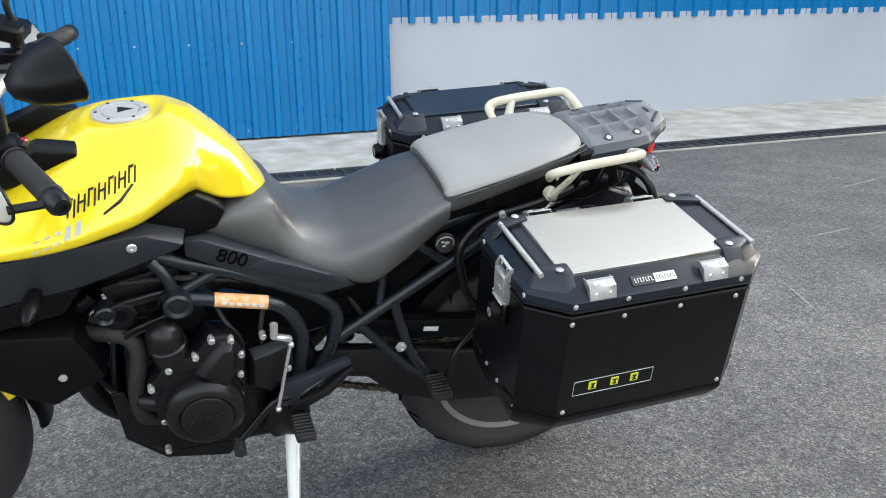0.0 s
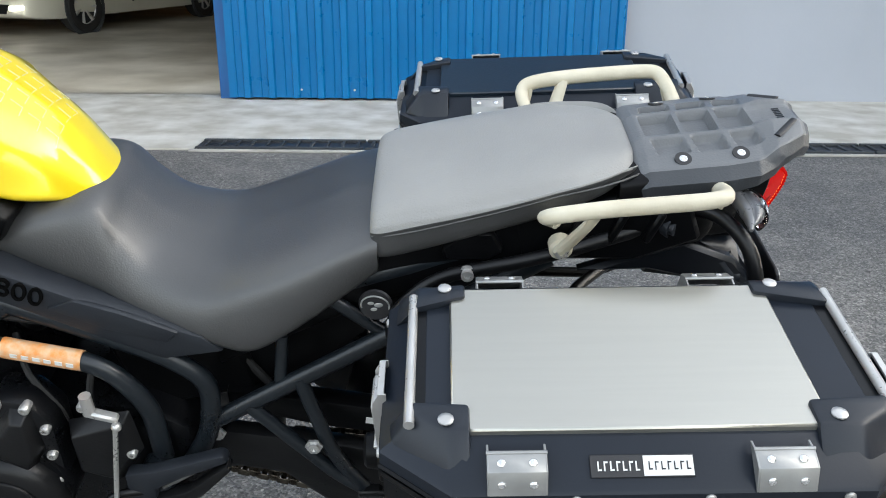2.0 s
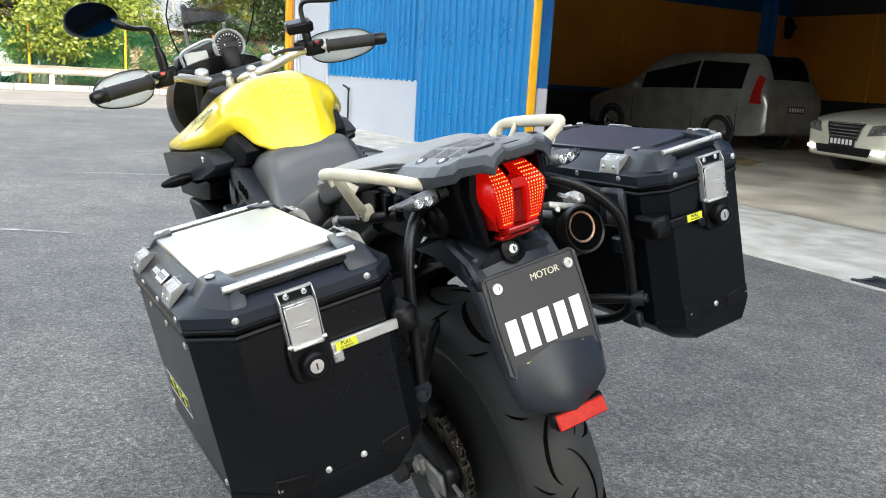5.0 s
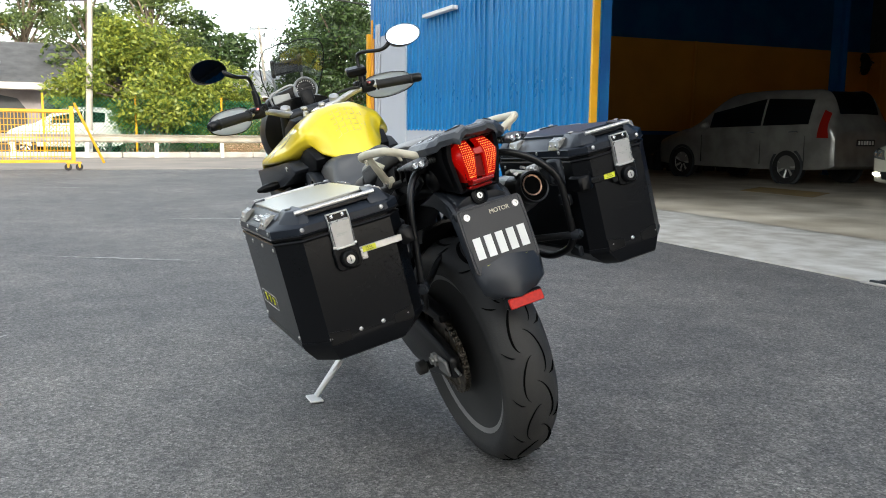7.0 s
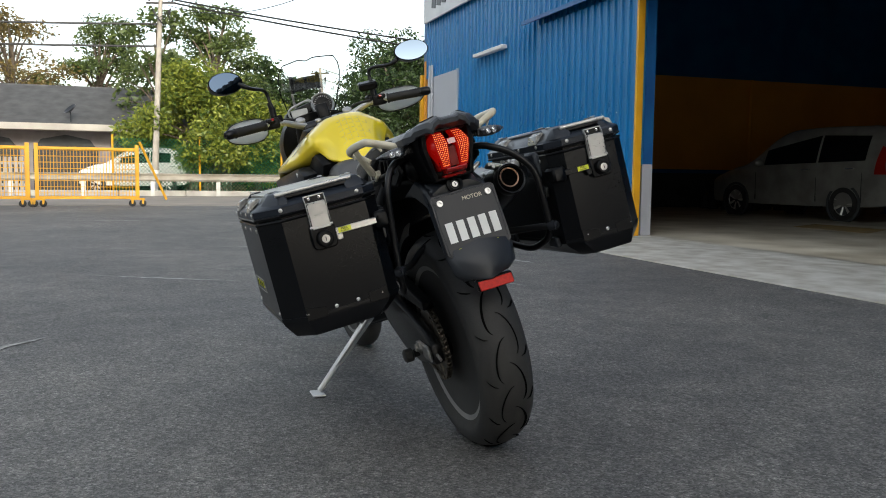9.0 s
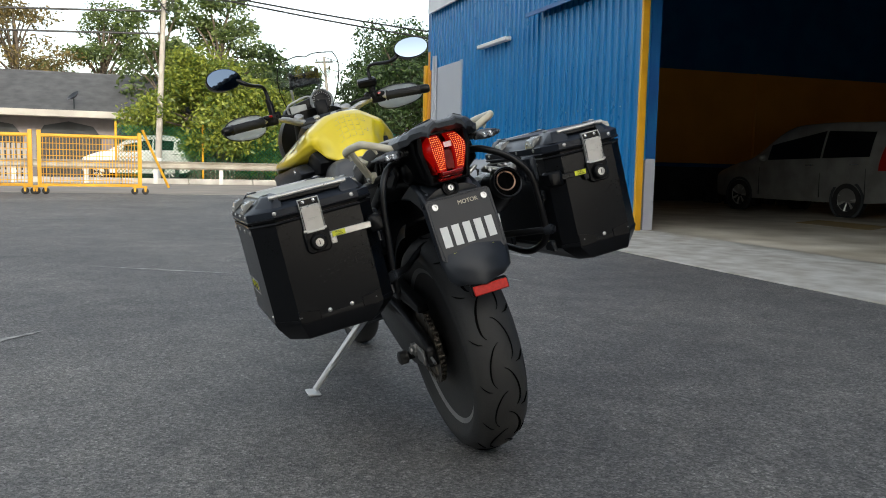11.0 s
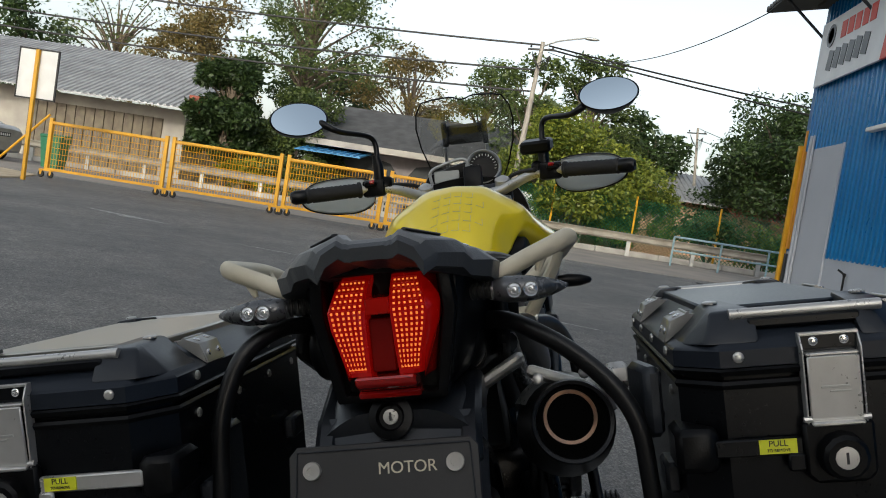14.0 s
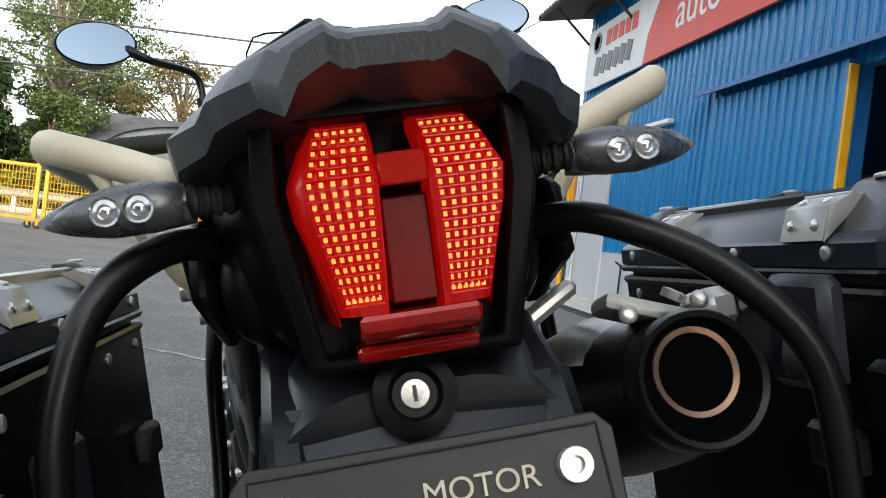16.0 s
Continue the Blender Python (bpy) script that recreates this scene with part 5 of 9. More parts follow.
        rivet(bm, (-0.881 + 0.0425 * math.cos(a), 0.0425 * math.sin(a), 1.0232 + 0.0021 * math.cos(a)), (0, 0, 1), 0.0032, 0.0012, 8)
    prism(bm, [(-0.886, -0.012), (-0.858, 0.0), (-0.886, 0.012)], "z", 1.0225, 1.0248)
    pieces("cap_screw", bm, M["blackmetal"], cap)

    # side panels below the tank and radiator shrouds
    def slab(bm, s, pts, y0, y1, lean, bev):
        """A panel between two depths, its outer face drawn in at the rim and turned in towards the tail."""
        c = Vector((sum(p[0] for p in pts) / len(pts), sum(p[1] for p in pts) / len(pts)))
        lo = [bm.verts.new((x, s * y0, z)) for x, z in pts]
        hi = [bm.verts.new((c.x + (x - c.x) * 0.94, s * (y1 - lean * (x - pts[0][0])), c.y + (z - c.y) * 0.86)) for x, z in pts]
        k = len(pts)
        bm.faces.new(lo)
        bm.faces.new(hi[::-1])
        for i in range(k):
            bm.faces.new((lo[i], lo[(i + 1) % k], hi[(i + 1) % k], hi[i]))
        bmesh.ops.recalc_face_normals(bm, faces=bm.faces)
        bevel(bm, bm.edges[:], bev, 2)

    def side(bm, s):
        slab(bm, s, [(-1.32, 0.83), (-1.2, 0.846), (-1.09, 0.855), (-0.979, 0.868), (-0.9, 0.877), (-0.856, 0.876), (-0.787, 0.845), (-0.8, 0.832), (-0.857, 0.813), (-0.973, 0.776), (-1.11, 0.757), (-1.32, 0.745)], 0.11, 0.225, 0.055, 0.005)
    both("radiator_shroud", side, M["slate"], bike, "matt dark grey radiator shroud")
    def shroud_mid(bm, s):
        slab(bm, s, [(-1.32, 0.75), (-1.11, 0.752), (-1.0, 0.778), (-0.972, 0.77), (-1.01, 0.712), (-1.12, 0.695), (-1.32, 0.69)], 0.12, 0.2, 0.05, 0.005)
    both("middle_shroud", shroud_mid, M["plastic"], bike)
    def shroud_lo(bm, s):
        slab(bm, s, [(-1.25, 0.7), (-1.123, 0.7), (-1.005, 0.683), (-0.975, 0.62), (-0.955, 0.56), (-1.056, 0.503), (-1.12, 0.545), (-1.22, 0.63)], 0.11, 0.2, 0.02, 0.008)
    both("lower_shroud", shroud_lo, M["plastic"], bike)
    bm = B()
    for s in (-1, 1):
        lathe(bm, [(0.009, 0), (0.009, 0.003), (0.006, 0.005), (0.003, 0.005), (0.003, 0.002), (0, 0.002)], (-0.888, s * 0.2, 0.849), (0, s, 0), 16)
        lathe(bm, [(0.008, 0), (0.008, 0.004), (0, 0.005)], (-1.036, s * 0.194, 0.585), (0, s, 0), 10)
    pieces("panel_bolt", bm, M["chrome"], bike)
    def knee(bm, s):
        slab(bm, s, [(-0.87, 0.868), (-0.81, 0.907), (-0.77, 0.917), (-0.735, 0.89), (-0.715, 0.868), (-0.735, 0.83), (-0.8, 0.815), (-0.85, 0.838)], 0.08, 0.158, 0.16, 0.004)
    both("knee_panel", knee, M["plastic"], bike)
    def inner(bm, s):
        slab(bm, s, [(-1.13, 0.93), (-1.1, 0.972), (-1.02, 1.01), (-0.955, 1.0), (-0.95, 0.97), (-0.99, 0.945)], 0.07, 0.128, 0.1, 0.004)
    both("inner_panel", inner, M["plastic"], bike)
    def badge_panel(bm, s):
        prism(bm, [(-0.80, 0.80), (-0.77, 0.80), (-0.62, 0.737), (-0.5, 0.69), (-0.475, 0.665), (-0.555, 0.652), (-0.64, 0.69), (-0.80, 0.765)], "y", s * 0.13, s * 0.188, 0.005, 2)
    both("side_panel", badge_panel, M["slate"], bike, "dark grey side panel")
    for s in (-1, 1):
        bm = B()
        prism(bm, [(-0.688, 0.735), (-0.652, 0.749), (-0.6, 0.733), (-0.528, 0.7), (-0.545, 0.684), (-0.62, 0.704)], "y", s * 0.18, s * 0.192, 0.003, 2)
        part("panel_inlay", bm, M["slate"], bike)
        rot = Matrix.Translation((-0.716, s * 0.189, 0.757)) @ Euler((radians(90), 0, 0 if s < 0 else radians(180))).to_matrix().to_4x4() @ Matrix.Rotation(radians(-22 if s < 0 else 22), 4, "Z")
        lettering("displacement_mark", "800", 0.04, rot, M["groove"], bike, 0.0022)
    both("seat_stay", rail([(-0.575, 0.175, 0.664), (-0.49, 0.165, 0.703)], 0.0125), M["frame"], bike)
    both("seat_brace", rail([(-0.36, 0.13, 0.735), (-0.263, 0.142, 0.666)], 0.01), M["frame"], bike)
    bm = B()
    box(bm, (-1.1, 0, 0.68), (0.05, 0.3, 0.26), (0, 12, 0), 0.01)
    part("radiator", bm, M["plastic"], bike)

    # seats
    seat_rings = [
        (-0.775, [(0, 0.82), (0.08, 0.816), (0.125, 0.808), (0.13, 0.795), (0.08, 0.79)]),
        (-0.70, [(0, 0.85), (0.085, 0.844), (0.132, 0.824), (0.142, 0.765), (0.09, 0.755)]),
        (-0.635, [(0, 0.85), (0.08, 0.847), (0.12, 0.828), (0.15, 0.745), (0.1, 0.73)]),
        (-0.602, [(0, 0.818), (0.08, 0.811), (0.128, 0.79), (0.158, 0.722), (0.1, 0.71)]),
        (-0.565, [(0, 0.782), (0.09, 0.775), (0.145, 0.752), (0.168, 0.7), (0.11, 0.692)]),
        (-0.50, [(0, 0.758), (0.11, 0.753), (0.165, 0.73), (0.182, 0.68), (0.12, 0.672)]),
        (-0.44, [(0, 0.77), (0.125, 0.764), (0.175, 0.74), (0.188, 0.668), (0.12, 0.66)]),
        (-0.38, [(0, 0.794), (0.13, 0.787), (0.175, 0.762), (0.178, 0.698), (0.12, 0.692)]),
        (-0.32, [(0, 0.82), (0.125, 0.812), (0.165, 0.792), (0.162, 0.738), (0.11, 0.73)]),
        (-0.27, [(0, 0.832), (0.12, 0.826), (0.152, 0.812), (0.148, 0.775), (0.1, 0.77)]),
    ]
    part("rider_seat", loft(B(), seat_rings, 54, 26), M["seat"], bike, "black vinyl rider seat", 60)
    def cushion(x, top, half, edge, low):
        return (x, [(0, top), (half * 0.5, top - 0.001), (half - 0.028, top - 0.006), (half - 0.008, top - 0.016), (half - 0.001, edge), (half, edge - 0.009), (half - 0.006, low), (half * 0.6, low - 0.004)])
    pil = [cushion(-0.28, 0.842, 0.128, 0.826, 0.8), cushion(-0.277, 0.853, 0.143, 0.832, 0.793), cushion(-0.262, 0.861, 0.15, 0.836, 0.793), cushion(-0.225, 0.87, 0.152, 0.846, 0.803), cushion(-0.15, 0.886, 0.151, 0.865, 0.826),
           cushion(-0.06, 0.905, 0.144, 0.89, 0.853), cushion(0.0, 0.916, 0.127, 0.906, 0.876), cushion(0.032, 0.921, 0.108, 0.914, 0.893), cushion(0.048, 0.92, 0.094, 0.914, 0.898), cushion(0.054, 0.917, 0.085, 0.912, 0.9)]
    bm = loft(B(), pil, 54, 40)
    bmesh.ops.recalc_face_normals(bm, faces=bm.faces)
    wall = bm.copy()
    for mesh, top_side in ((bm, True), (wall, False)):
        bmesh.ops.delete(mesh, geom=[f for f in mesh.faces if (f.normal.z > 0.12) != top_side], context="FACES")
    pseat = part("pillion_seat", bm, M["seat2"], bike, "grey vinyl pillion seat with stitched seam", 60)
    part("seat_side", wall, M["seat"], pseat, "black side wall", 60)
    bm = B()
    for s in (-1, 1):
        line = [(-0.277, s * 0.1435, 0.824), (-0.25, s * 0.1515, 0.831), (-0.2, s * 0.1525, 0.843), (-0.12, s * 0.1495, 0.865), (-0.05, s * 0.1425, 0.885), (0.0, s * 0.1325, 0.898), (0.035, s * 0.1165, 0.906), (0.056, s * 0.097, 0.907)]
        tube(bm, curve(line, 40), 0.0013, 6)
    tube(bm, curve([(0.0595, -0.095, 0.907), (0.061, -0.03, 0.909), (0.061, 0.03, 0.909), (0.0595, 0.095, 0.907)], 14), 0.0022, 6)
    part("seat_piping", bm, M["seat"], pseat)
    # under-seat plastics
    bm = loft(B(), [(-0.5, [(0, 0.70), (0.1, 0.70), (0.125, 0.68), (0.125, 0.6), (0.08, 0.58)]), (-0.25, [(0, 0.80), (0.11, 0.80), (0.128, 0.78), (0.125, 0.72), (0.08, 0.7)]), (0.0, [(0, 0.87), (0.1, 0.87), (0.118, 0.85), (0.115, 0.79), (0.08, 0.77)]), (0.12, [(0, 0.9), (0.09, 0.9), (0.1, 0.88), (0.095, 0.81), (0.07, 0.79)])], 20, 20)
    part("undertray", bm, M["plastic"], bike)

    # luggage rack plate: moulded, with shallow pockets between ribs
    xs = list(np.linspace(0.05, 0.274, 112))
    wid = lambda x: float(np.interp(x, [0.05, 0.06, 0.16, 0.198, 0.243, 0.274], [0.104, 0.11, 0.113, 0.108, 0.077, 0.05]))

    def step(t, a, b, soft):
        return min(1.0, max(0.0, (t - a) / soft)) * min(1.0, max(0.0, (b - t) / soft))

    def rack_z(x, v):
        a = abs(v)
        z = 0.9475 + 0.12 * (x - 0.17) + float(np.interp(a, [0, 0.3, 0.66, 0.84, 1.0], [0, 0, -0.009, -0.014, -0.028]))
        z -= float(np.interp(x, [0.05, 0.056, 0.065, 0.262, 0.274], [0.012, 0.004, 0, 0, 0.008]))
        y = a * wid(x)
        tail = min(1.0, max(0.0, (x - 0.205) / 0.02))
        z += tail * (0.007 * step(y, 0.022, 0.09, 0.006) - 0.003 * step(0.021 - y, 0.0, 0.05, 0.004))
        skew = 0.02 * a
        for p0, p1 in ((0.068, 0.109), (0.118, 0.157), (0.166, 0.2)):
            z -= 0.011 * step(x - skew, p0, p1, 0.004) * step(a, 0.33, 0.62, 0.04)
        for p0, p1 in ((0.07, 0.114), (0.121, 0.163), (0.17, 0.207)):
            z -= 0.013 * step(x, p0, p1, 0.004) * step(0.27 - a, 0.0, 0.9, 0.05)
        return z

    bm = B()
    vv = list(np.linspace(-1, 1, 101))
    grid = [[bm.verts.new((x, wid(x) * v, rack_z(x, v))) for v in vv] for x in xs]
    edge = B()
    twin = {}

    def tw(v):
        if v not in twin:
            twin[v] = edge.verts.new(v.co)
        return twin[v]

    for i, (a, b) in enumerate(zip(grid, grid[1:])):
        for k in range(len(vv) - 1):
            quad = (a[k], a[k + 1], b[k + 1], b[k])
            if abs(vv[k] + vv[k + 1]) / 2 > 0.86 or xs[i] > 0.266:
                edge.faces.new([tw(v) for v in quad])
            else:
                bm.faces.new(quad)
    ring = [r[0] for r in grid] + grid[-1][1:] + [r[-1] for r in grid[::-1]][1:] + grid[0][::-1][1:-1]
    low = [edge.verts.new((v.co.x * 0.98 + 0.0033, v.co.y * 0.97, v.co.z - float(np.interp(v.co.x, [0.05, 0.1, 0.2, 0.262], [0.03, 0.028, 0.016, 0.012])))) for v in ring]
    for k in range(len(ring)):
        edge.faces.new((tw(ring[k]), tw(ring[(k + 1) % len(ring)]), low[(k + 1) % len(ring)], low[k]))
    edge.faces.new(low)
    bmesh.ops.delete(bm, geom=[v for v in bm.verts if not v.link_faces], context="VERTS")
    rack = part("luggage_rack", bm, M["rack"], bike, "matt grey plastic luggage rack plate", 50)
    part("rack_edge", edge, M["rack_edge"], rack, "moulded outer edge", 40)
    bm = B()
    spots = [(0.108, 0.72), (0.178, 0.72)]
    for s in (-1, 1):
        for x, v in spots:
            lathe(bm, [(0.0105, -0.002), (0.0105, 0.0006), (0, 0.0006)], (x, s * wid(x) * v, rack_z(x, v) + 0.001), (-0.05, s * 0.4, 1), 20)
        tube(bm, [(0.226, s * 0.06, rack_z(0.226, 0.66) + 0.0005), (0.254, s * 0.032, rack_z(0.254, 0.44) + 0.0005)], 0.0042, 8, 0.4)
    pieces("rack_slot", bm, M["ink"], rack)
    bm = B()
    for s in (-1, 1):
        for x, v in spots:
            lathe(bm, [(0.0052, 0), (0.0052, 0.0022), (0.0028, 0.0026), (0.0024, 0.0018), (0, 0.0018)], (x, s * wid(x) * v, rack_z(x, v)), (-0.05, s * 0.4, 1), 10)
    pieces("rack_bolt", bm, M["chrome"], rack)
    bm = B()
    for k in range(7):
        v = -0.2 + 0.065 * k
        box(bm, (0.246, wid(0.246) * v, rack_z(0.246, v) + 0.0006), (0.009, 0.0016, 0.001), (0, -6, 0))
    pieces("rack_mark", bm, M["slate"], rack, smooth=0)

    # grab handles
    def handle(bm, s):
        top = [(-0.052, 0.134, 0.872), (-0.066, 0.158, 0.892), (-0.068, 0.178, 0.906), (-0.05, 0.186, 0.915), (0.0, 0.187, 0.923), (0.06, 0.187, 0.929), (0.105, 0.186, 0.933), (0.127, 0.181, 0.934), (0.137, 0.168, 0.929), (0.144, 0.14, 0.918), (0.151, 0.098, 0.899)]
        tube(bm, curve([(x, s * y, z) for x, y, z in top], 54), [0.009, 0.0095, 0.0105, 0.0108, 0.0108, 0.0106, 0.0104, 0.0102, 0.01], 12, 0.9)
        tube(bm, curve([(-0.008, s * 0.182, 0.92), (-0.017, s * 0.17, 0.892), (-0.03, s * 0.15, 0.857), (-0.041, s * 0.136, 0.832)], 12), [0.009, 0.0105, 0.012, 0.013], 10, 0.6)
        tube(bm, [(-0.058, s * 0.178, 0.908), (-0.058, s * 0.174, 0.89)], [0.006, 0.003], 8)
        tube(bm, [(0.138, s * 0.158, 0.926), (0.14, s * 0.15, 0.903)], [0.008, 0.003], 8)
        lathe(bm, [(0.015, -0.012), (0.015, 0.004), (0.011, 0.006), (0, 0.006)], (-0.041, s * 0.132, 0.832), (0, s, 0), 16)
    both("grab_handle", handle, M["cream"], bike, "cream painted grab handle, scuffed")
    bm = B()
    for s in (-1, 1):
        lathe(bm, [(0.0105, 0), (0.0105, 0.003), (0.008, 0.004), (0.008, 0.011), (0.004, 0.011), (0.004, 0.007), (0, 0.007)], (-0.041, s * 0.136, 0.832), (0, s, 0), 12)
        lathe(bm, [(0.0105, 0), (0.0105, 0.003), (0.008, 0.004), (0.008, 0.011), (0.004, 0.011), (0.004, 0.007), (0, 0.007)], (-0.157, s * 0.14, 0.8), (0, s, 0), 12)
    pieces("handle_bolt", bm, M["steel"], bike)
    def plate(bm, s):
        prism(bm, [(-0.19, 0.805), (-0.16, 0.83), (-0.125, 0.828), (-0.11, 0.8), (-0.13, 0.785), (-0.185, 0.785)], "y", s * 0.122, s * 0.14, 0.004)
        prism(bm, [(-0.1, 0.845), (0.0, 0.87), (0.12, 0.88), (0.14, 0.83), (0.06, 0.79), (-0.09, 0.78)], "y", s * 0.11, s * 0.126, 0.006)
        for x in (-0.02, 0.03, 0.075):
            box(bm, (x, s * 0.13, 0.84 + 0.14 * x), (0.01, 0.02, 0.05), (0, 20, 0), 0.003)
    for s in (-1, 1):
        bm = B()
        plate(bm, s)
        pieces("tail_bracket", bm, M["plastic"], bike)

    # tail housing and light
    bm = loft(B(), [(0.06, [(0, 0.905), (0.09, 0.905), (0.11, 0.885), (0.1, 0.82), (0.05, 0.79)]), (0.15, [(0, 0.914), (0.088, 0.914), (0.1, 0.89), (0.085, 0.815), (0.045, 0.785)]), (0.215, [(0, 0.92), (0.075, 0.92), (0.082, 0.89), (0.066, 0.81), (0.04, 0.785)]), (0.23, [(0, 0.919), (0.062, 0.919), (0.068, 0.88), (0.05, 0.8), (0.035, 0.79)])], 24, 24)
    part("tail_housing", bm, M["plastic"], bike)
    def cheek(bm, s):
        ball(bm, (0.165, s * 0.074 - 0.004, 0.832), 0.034, 0.85, 0.62, 1.0, 18)
    both("tail_cheek", cheek, M["plastic"], bike)
    bezel = B()
    outer = [(-0.066, 0.921), (0.066, 0.921), (0.07, 0.876), (0.053, 0.79), (-0.053, 0.79), (-0.07, 0.876)]
    innr = [(-0.055, 0.913), (0.055, 0.913), (0.0575, 0.876), (0.044, 0.797), (-0.044, 0.797), (-0.0575, 0.876)]
    fr = [0.262, 0.262, 0.257, 0.252, 0.252, 0.257]
    rings4 = [[bezel.verts.new((x, y, z)) for (y, z), x in zip(poly, xs4)] for poly, xs4 in ((outer, [0.205] * 6), (outer, fr), (innr, fr), (innr, [0.222] * 6))]
    for r0, r1 in zip(rings4, rings4[1:]):
        for k in range(6):
            bezel.faces.new((r0[k], r0[(k + 1) % 6], r1[(k + 1) % 6], r1[k]))
    bezel.faces.new(rings4[-1])
    bezel.faces.new(rings4[0][::-1])
    bmesh.ops.recalc_face_normals(bezel, faces=bezel.faces)
    bevel(bezel, bezel.edges[:], 0.0012, 1)
    part("light_bezel", bezel, M["plastic"], bike)
    # lens runs (z, x, inner y, outer y)
    LY = 0.0
    rows = [(0.911, 0.25, 0.0105, 0.038), (0.9, 0.27, 0.0108, 0.0425), (0.882, 0.287, 0.0113, 0.0475), (0.866, 0.287, 0.012, 0.0455), (0.842, 0.283, 0.0126, 0.0398), (0.82, 0.277, 0.0132, 0.0352)]
    def limb(bm, s):
        vs = []
        for z, x, a, b in rows:
            vs.append([bm.verts.new((px, s * py + LY, z)) for px, py in ((x - 0.03, a), (x - 0.002, a), (x, a + 0.003), (x, b - 0.004), (x - 0.004, b), (x - 0.052, b + 0.006))])
        for a, b in zip(vs, vs[1:]):
            for k in range(6):
                bm.faces.new((a[k], a[(k + 1) % 6], b[(k + 1) % 6], b[k]))
        bm.faces.new(vs[0])
        bm.faces.new(vs[-1])
    for s in (-1, 1):
        bm = B()
        limb(bm, s)
        ob = part("tail_light_lens", bm, M["redglow"], bike, "lit red tail light lens")
        bm = B()
        for j in range(17):
            z = 0.906 - 0.0049 * j
            x = np.interp(z, [r[0] for r in rows[::-1]], [r[1] for r in rows[::-1]])
            a = np.interp(z, [r[0] for r in rows[::-1]], [r[2] for r in rows[::-1]]) + 0.0045
            b = np.interp(z, [r[0] for r in rows[::-1]], [r[3] for r in rows[::-1]]) - 0.005
            for y in np.linspace(a, b, 6):
                box(bm, (x + 0.0003, s * y + LY, z), (0.0008, 0.0019, 0.0023))
        part("led_dots", bm, M["led"], ob, smooth=0)
        bm = B()
        for j in range(18):
            z = 0.90845 - 0.0049 * j
            x, a, b = (np.interp(z, [r[0] for r in rows[::-1]], [r[k] for r in rows[::-1]]) for k in (1, 2, 3))
            box(bm, (x + 0.0008, s * (a + b) / 2 + LY, z), (0.0066, b - a - 0.005, 0.0008))
        for k in range(7):
            pts = []
            for j in range(7):
                z = 0.908 - 0.0133 * j
                x, a, b = (np.interp(z, [r[0] for r in rows[::-1]], [r[q] for r in rows[::-1]]) for q in (1, 2, 3))
                pts.append((x + 0.0008, s * (a + 0.0025 + (b - a - 0.0055) * k / 6) + LY, z))
            for p, q in zip(pts, pts[1:]):
                tube(bm, [p, q], 0.0008, 4)
                rod(bm, Vector(p) + Vector((0.0016, 0, 0)), Vector(q) + Vector((0.0016, 0, 0)), 0.0009, 4)
        part("lens_grid", bm, M["redglow"], ob, smooth=0, kind="stuff")
    bm = B()
    prism(bm, [(0.25, 0.893), (0.284, 0.893), (0.287, 0.878), (0.278, 0.877), (0.26, 0.877)], "y", -0.0112, 0.0112, 0.001)
    prism(bm, [(0.25, 0.82), (0.286, 0.82), (0.284, 0.812), (0.274, 0.806), (0.25, 0.804)], "y", -0.028, 0.029, 0.002)
    prism(bm, [(0.24, 0.803), (0.266, 0.803), (0.263, 0.795), (0.24, 0.794)], "y", -0.03, 0.03, 0.002)
    for s in (-1, 1):
        lo4 = [bm.verts.new((x, s * y, z)) for x, y, z in ((0.225, 0.054, 0.91), (0.225, 0.056, 0.878), (0.225, 0.046, 0.815), (0.27, 0.036, 0.815), (0.283, 0.0465, 0.876), (0.25, 0.038, 0.91))]
        back4 = [bm.verts.new((0.222, s * y, z)) for y, z in ((0.034, 0.908), (0.034, 0.816))]
        bm.faces.new(lo4)
        bm.faces.new((lo4[0], lo4[5], back4[0]))
        bm.faces.new((lo4[2], back4[1], lo4[3]))
        bm.faces.new((lo4[0], back4[0], back4[1], lo4[2], lo4[1]))
        bm.faces.new((lo4[5], lo4[4], lo4[3], back4[1], back4[0]))
    pieces("lower_lens", bm, M["red"], bike, "red lower lens")
    bm = B()
    box(bm, (0.265, LY, 0.848), (0.02, 0.022, 0.05), None, 0.001)
    part("centre_lens", bm, M["reddark"], bike)
    # winkers
    for s in (-1, 1):
        bm = B()
        ribs = [(0.0, 0.0), (0.0075, 0.0)]
        for i in range(7):
            ribs += [(0.0075, 0.004 + 0.0062 * i), (0.0093, 0.005 + 0.0062 * i), (0.0093, 0.007 + 0.0062 * i), (0.0075, 0.008 + 0.0062 * i)]
        lathe(bm, ribs + [(0.0, 0.048)], (0.2, s * 0.06, 0.884), (0.3, s, 0), 14)
        stalk = part("winker", bm, M["rubber"], bike, "winker on ribbed rubber stalk")
        bm = B()
        tube(bm, curve([(0.205, s * 0.102, 0.8825), (0.208, s * 0.115, 0.882), (0.21, s * 0.14, 0.881), (0.207, s * 0.16, 0.881), (0.202, s * 0.178, 0.881)], 20), [0.0095, 0.0105, 0.01, 0.0065, 0.002], 16)
        part("winker_body", bm, M["winker_silver"], stalk)
        bm = B()
        tube(bm, curve([(0.2185, s * 0.104, 0.884), (0.2205, s * 0.118, 0.884), (0.2215, s * 0.14, 0.883), (0.2175, s * 0.16, 0.8825), (0.21, s * 0.177, 0.882)], 20), [0.0095, 0.0135, 0.013, 0.009, 0.002], 16)
        lens = part("winker_lens", bm, M["lens"], stalk, "clear winker lens")
        bm = B()
